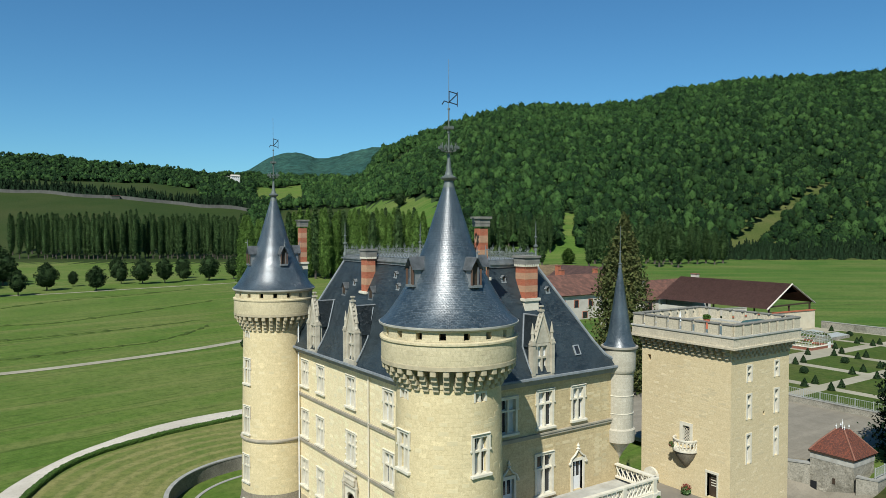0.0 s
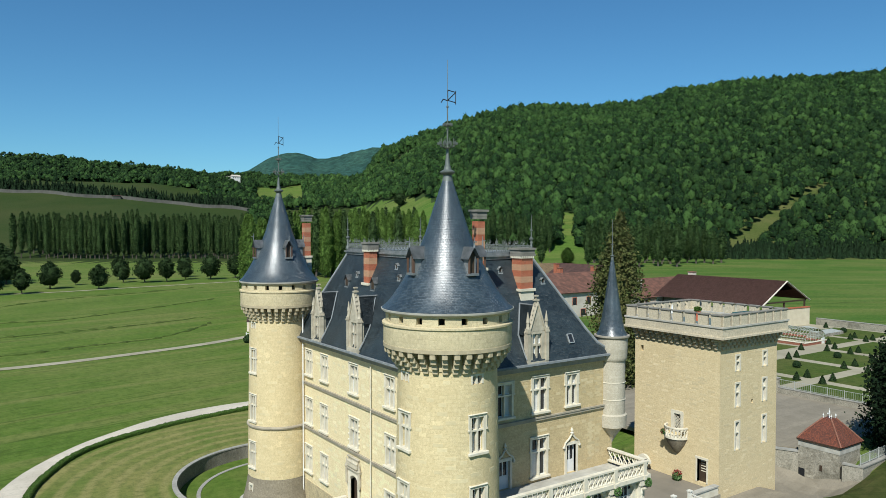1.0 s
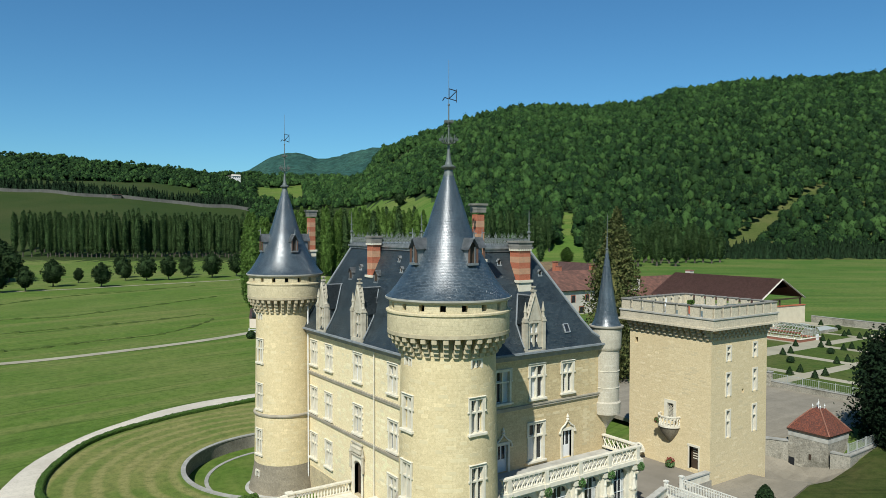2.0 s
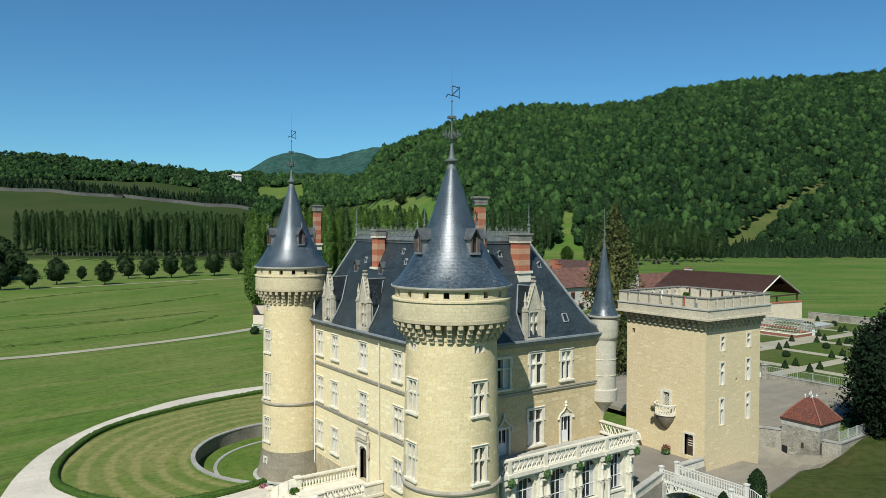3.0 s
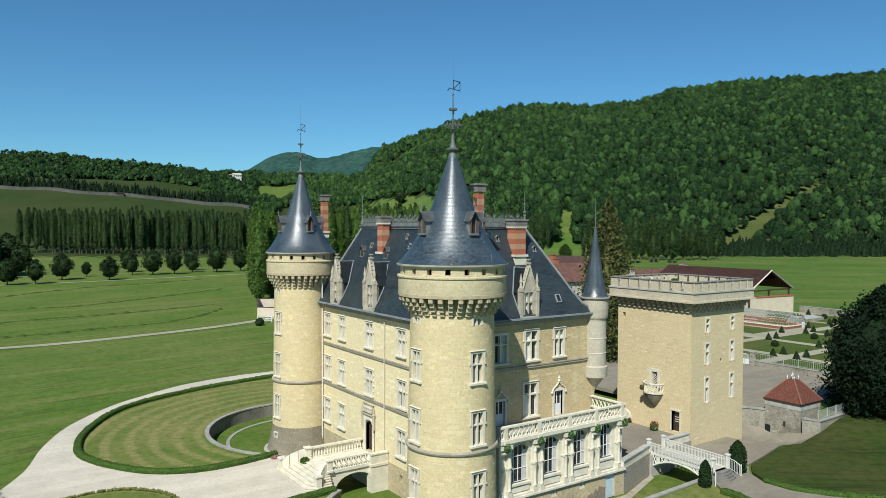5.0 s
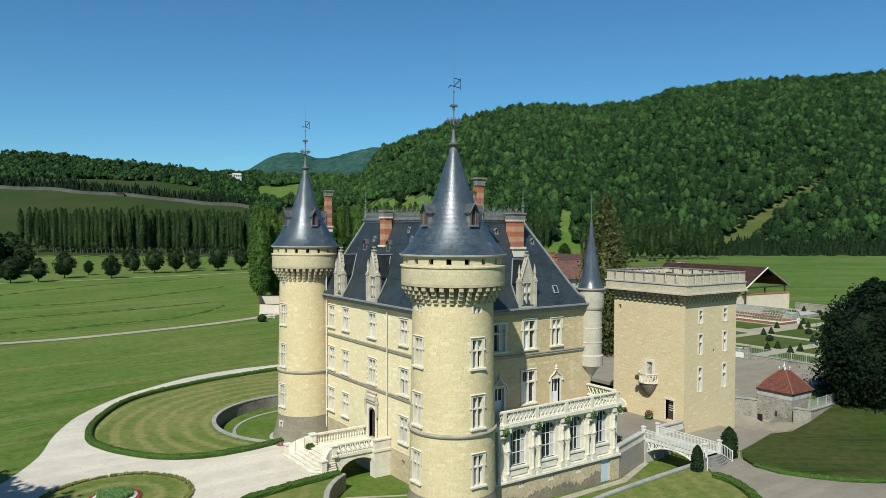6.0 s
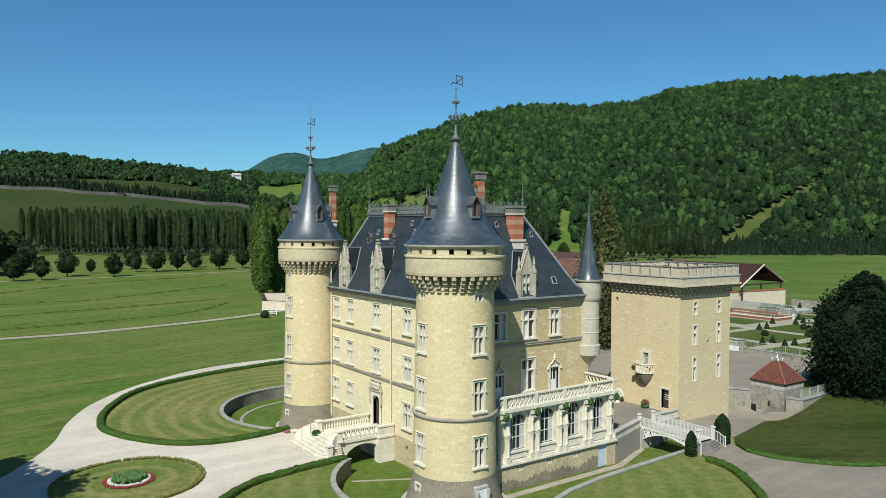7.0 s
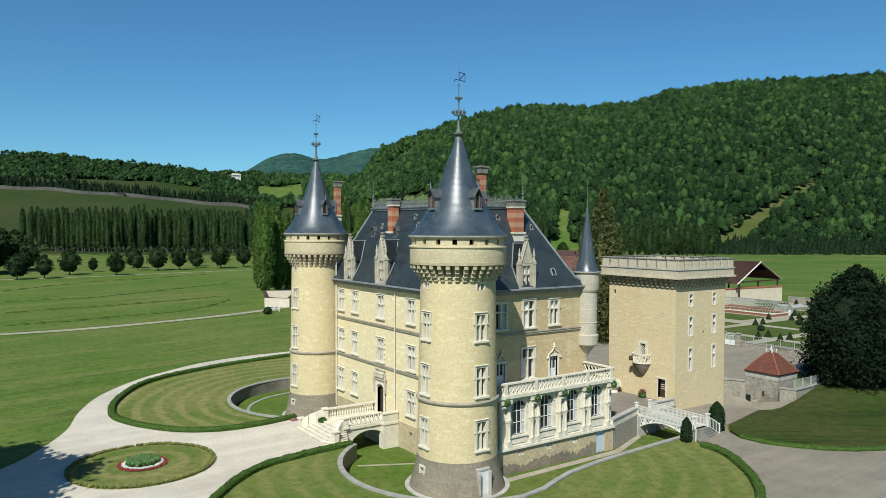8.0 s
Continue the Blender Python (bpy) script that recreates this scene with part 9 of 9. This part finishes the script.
def windrow(points, seed):
    """A low uneven ridge of cut grass left lying along the meadow."""
    pts = [Vector(p) for p in smooth_line(points, 14)]
    bm = bmesh.new()
    rows = []
    for k, p in enumerate(pts):
        d = (pts[min(k + 1, len(pts) - 1)] - pts[max(k - 1, 0)]).normalized()
        o = Vector((-d.y, d.x))
        p = p + o * 0.8 * noise.noise(Vector((k * 0.23, seed, 0)))
        w = 0.75 * max(0.03, 0.55 + 1.7 * noise.noise(Vector((k * 0.31, seed, 5))))
        g = land(p.x, p.y)
        rows.append([bm.verts.new((p.x + o.x * w * u, p.y + o.y * w * u, g + h)) for u, h in ((-1, -0.02), (-0.4, 0.26 * w + 0.04), (0.35, 0.3 * w + 0.04), (1, -0.02))])
    for r, q in zip(rows, rows[1:]):
        for i in range(3):
            bm.faces.new((r[i], r[i + 1], q[i + 1], q[i]))
    bmesh.ops.recalc_face_normals(bm, faces=bm.faces)
    return tagged(part("grass_row", bm, CUTGRASS), "long uneven ridge of cut dark grass in the meadow", "grass", kind="structure")


CUTGRASS = turf("cut grass ridge", (0.052, 0.086, 0.015), (0.07, 0.10, 0.021), (0.08, 0.085, 0.03), 0.3)
for seed, points in enumerate(([(-20.3, 163.1), (-11.7, 163.9), (-2.9, 162.4), (6.0, 166.5), (15.8, 171.9), (29.3, 180.9), (44.8, 191.4)], [(-21.8, 137.1), (-15.3, 138.9), (-7.2, 140.2), (0.1, 141.0), (7.9, 141.9), (18.0, 144.8), (28.5, 148.4)], [(-23.1, 114.2), (-17.5, 115.1), (-11.6, 115.2), (-2.8, 117.9), (2.9, 118.7), (10.2, 119.9), (16.5, 124.8), (23.3, 131.9), (27.8, 138.5)], [(-18.4, 195.8), (-9.1, 205.3), (3.0, 215.0), (15.8, 220.9), (29.4, 224.5), (50.5, 235.4)])):
    windrow(points, seed)


# ---- single stones of the fronts ----
def block_stone(name, base):
    """Ashlar blocks that differ a little in tone from stone to stone."""
    m = Nodes(name, 0.9, spec=0.2)
    pick = m.tree.nodes.new("ShaderNodeObjectInfo").outputs["Random"]
    colour = m.ramp(pick, (0.0, tuple(v * 0.86 for v in base)), (0.4, base), (0.8, tuple(v * 1.07 for v in base)), (1.0, tuple(v * 1.1 + 0.02 for v in base)))
    grain, mid = m.noise(9, 6, rough=0.75), m.noise(1.6, 5)
    colour = m.mix(m.ramp(mid, (0.42, (0, 0, 0)), (0.75, (0.45, 0.45, 0.45))), colour, tuple(v * 0.85 for v in base))
    colour = m.mix(m.ramp(grain, (0.45, (0, 0, 0)), (0.8, (0.75, 0.75, 0.75))), colour, tuple(v * 0.64 for v in base))
    m.to("Base Color", colour)
    m.bump(grain, 0.3, 0.02)
    return m.mat


BLOCK = block_stone("single ashlar block", (0.63, 0.53, 0.315))
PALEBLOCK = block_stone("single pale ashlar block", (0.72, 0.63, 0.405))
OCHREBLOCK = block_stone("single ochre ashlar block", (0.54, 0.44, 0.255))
KEEPBLOCK = block_stone("single keep block", (0.62, 0.51, 0.31))
rnd = random.Random(17)


def curved_block(wide, high):
    """A block bent to a radius of one metre, a little proud of the wall; height in metres."""
    bm = bmesh.new()
    n = 4
    rows = [[bm.verts.new((r * math.cos(a), r * math.sin(a), z)) for a in [wide * (k / n - 0.5) for k in range(n + 1)]] for r, z in ((0.995, 0.0), (1.0016, 0.008), (1.0016, high - 0.008), (0.995, high))]
    for low, top in zip(rows, rows[1:]):
        for k in range(n):
            bm.faces.new((low[k], low[k + 1], top[k + 1], top[k]))
    for k in (0, n):
        bm.faces.new([row[k] for row in rows])
    bmesh.ops.recalc_face_normals(bm, faces=bm.faces)
    return bm


def tower_blocks(tower, stacks, count):
    """Scattered blocks on a tower's shaft, clear of its windows and string course."""
    firsts, done = {}, 0
    taken = set()
    while done < count:
        course, slot, wide = rnd.randrange(54), rnd.randrange(40), rnd.choice((0.14, 0.19))
        z = 3.65 + 0.25 * course
        a = (slot + 0.5 * (course % 2)) * 2 * math.pi / 40
        if (course, slot) in taken or 7.6 < z < 8.25 or z > 16.9 or not math.pi * 0.75 < a < math.pi * 1.95:
            continue
        if any(abs((a - radians(w) + math.pi) % (2 * math.pi) - math.pi) < 0.34 and (any(b - 0.5 < z < b + h + 0.35 for b, _, h in TOWER_WINDOWS) or z > 16.0) for w in stacks):
            continue
        taken.add((course, slot))
        r = shaft_radius(z + 0.12)
        m = Matrix.Translation((0, 0, z)) @ Matrix.Rotation(a, 4, "Z") @ Matrix.Diagonal((r, r, 1, 1))
        if wide in firsts:
            again(firsts[wide], tower, m)
        else:
            firsts[wide] = part("block", curved_block(wide, 0.225), BLOCK, tower, m=m)
        done += 1


def front_blocks(parent, stone, place, u0, u1, z0, z1, holes, count, high):
    """Scattered flat blocks on a wall; place(u, z) is the pose of a block's lower middle, facing -y."""
    firsts, done, taken = {}, 0, set()
    while done < count:
        course, wide = rnd.randrange(int((z1 - z0) / high)), rnd.choice((0.4, 0.55, 0.7))
        slot = rnd.randrange(int((u1 - u0) / 0.8))
        u, z = u0 + 0.8 * (slot + 0.5) + 0.2 * (course % 2), z0 + high * course
        if (course, slot) in taken or any(h[0] - 0.75 < u < h[1] + 0.75 and h[2] - 0.5 < z < h[3] + 0.4 for h in holes):
            continue
        taken.add((course, slot))
        if wide in firsts:
            again(firsts[wide], parent, place(u, z))
        else:
            firsts[wide] = part("block", boxes((-wide / 2, -0.006, 0, wide / 2, 0.05, high - 0.02), bevel=0.003), stone, parent, m=place(u, z))
        done += 1


tower_blocks(near_tower, (180, 270), 170)
tower_blocks(slim, (190,), 110)
front_blocks(keep, KEEPBLOCK, lambda u, z: pose(KX0, -u, z, 0, 0, -90), -KY1 + 0.4, -KY0 - 0.4, 3.6, 14.8, west + [(-6.8, -4.2, 5.2, 8.2)], 90, 0.2)
front_blocks(keep, KEEPBLOCK, lambda u, z: pose(u, KY0, z, 0, 0, 0), KX0 + 0.6, KX1 - 0.4, 2.6, 14.8, south, 80, 0.2)
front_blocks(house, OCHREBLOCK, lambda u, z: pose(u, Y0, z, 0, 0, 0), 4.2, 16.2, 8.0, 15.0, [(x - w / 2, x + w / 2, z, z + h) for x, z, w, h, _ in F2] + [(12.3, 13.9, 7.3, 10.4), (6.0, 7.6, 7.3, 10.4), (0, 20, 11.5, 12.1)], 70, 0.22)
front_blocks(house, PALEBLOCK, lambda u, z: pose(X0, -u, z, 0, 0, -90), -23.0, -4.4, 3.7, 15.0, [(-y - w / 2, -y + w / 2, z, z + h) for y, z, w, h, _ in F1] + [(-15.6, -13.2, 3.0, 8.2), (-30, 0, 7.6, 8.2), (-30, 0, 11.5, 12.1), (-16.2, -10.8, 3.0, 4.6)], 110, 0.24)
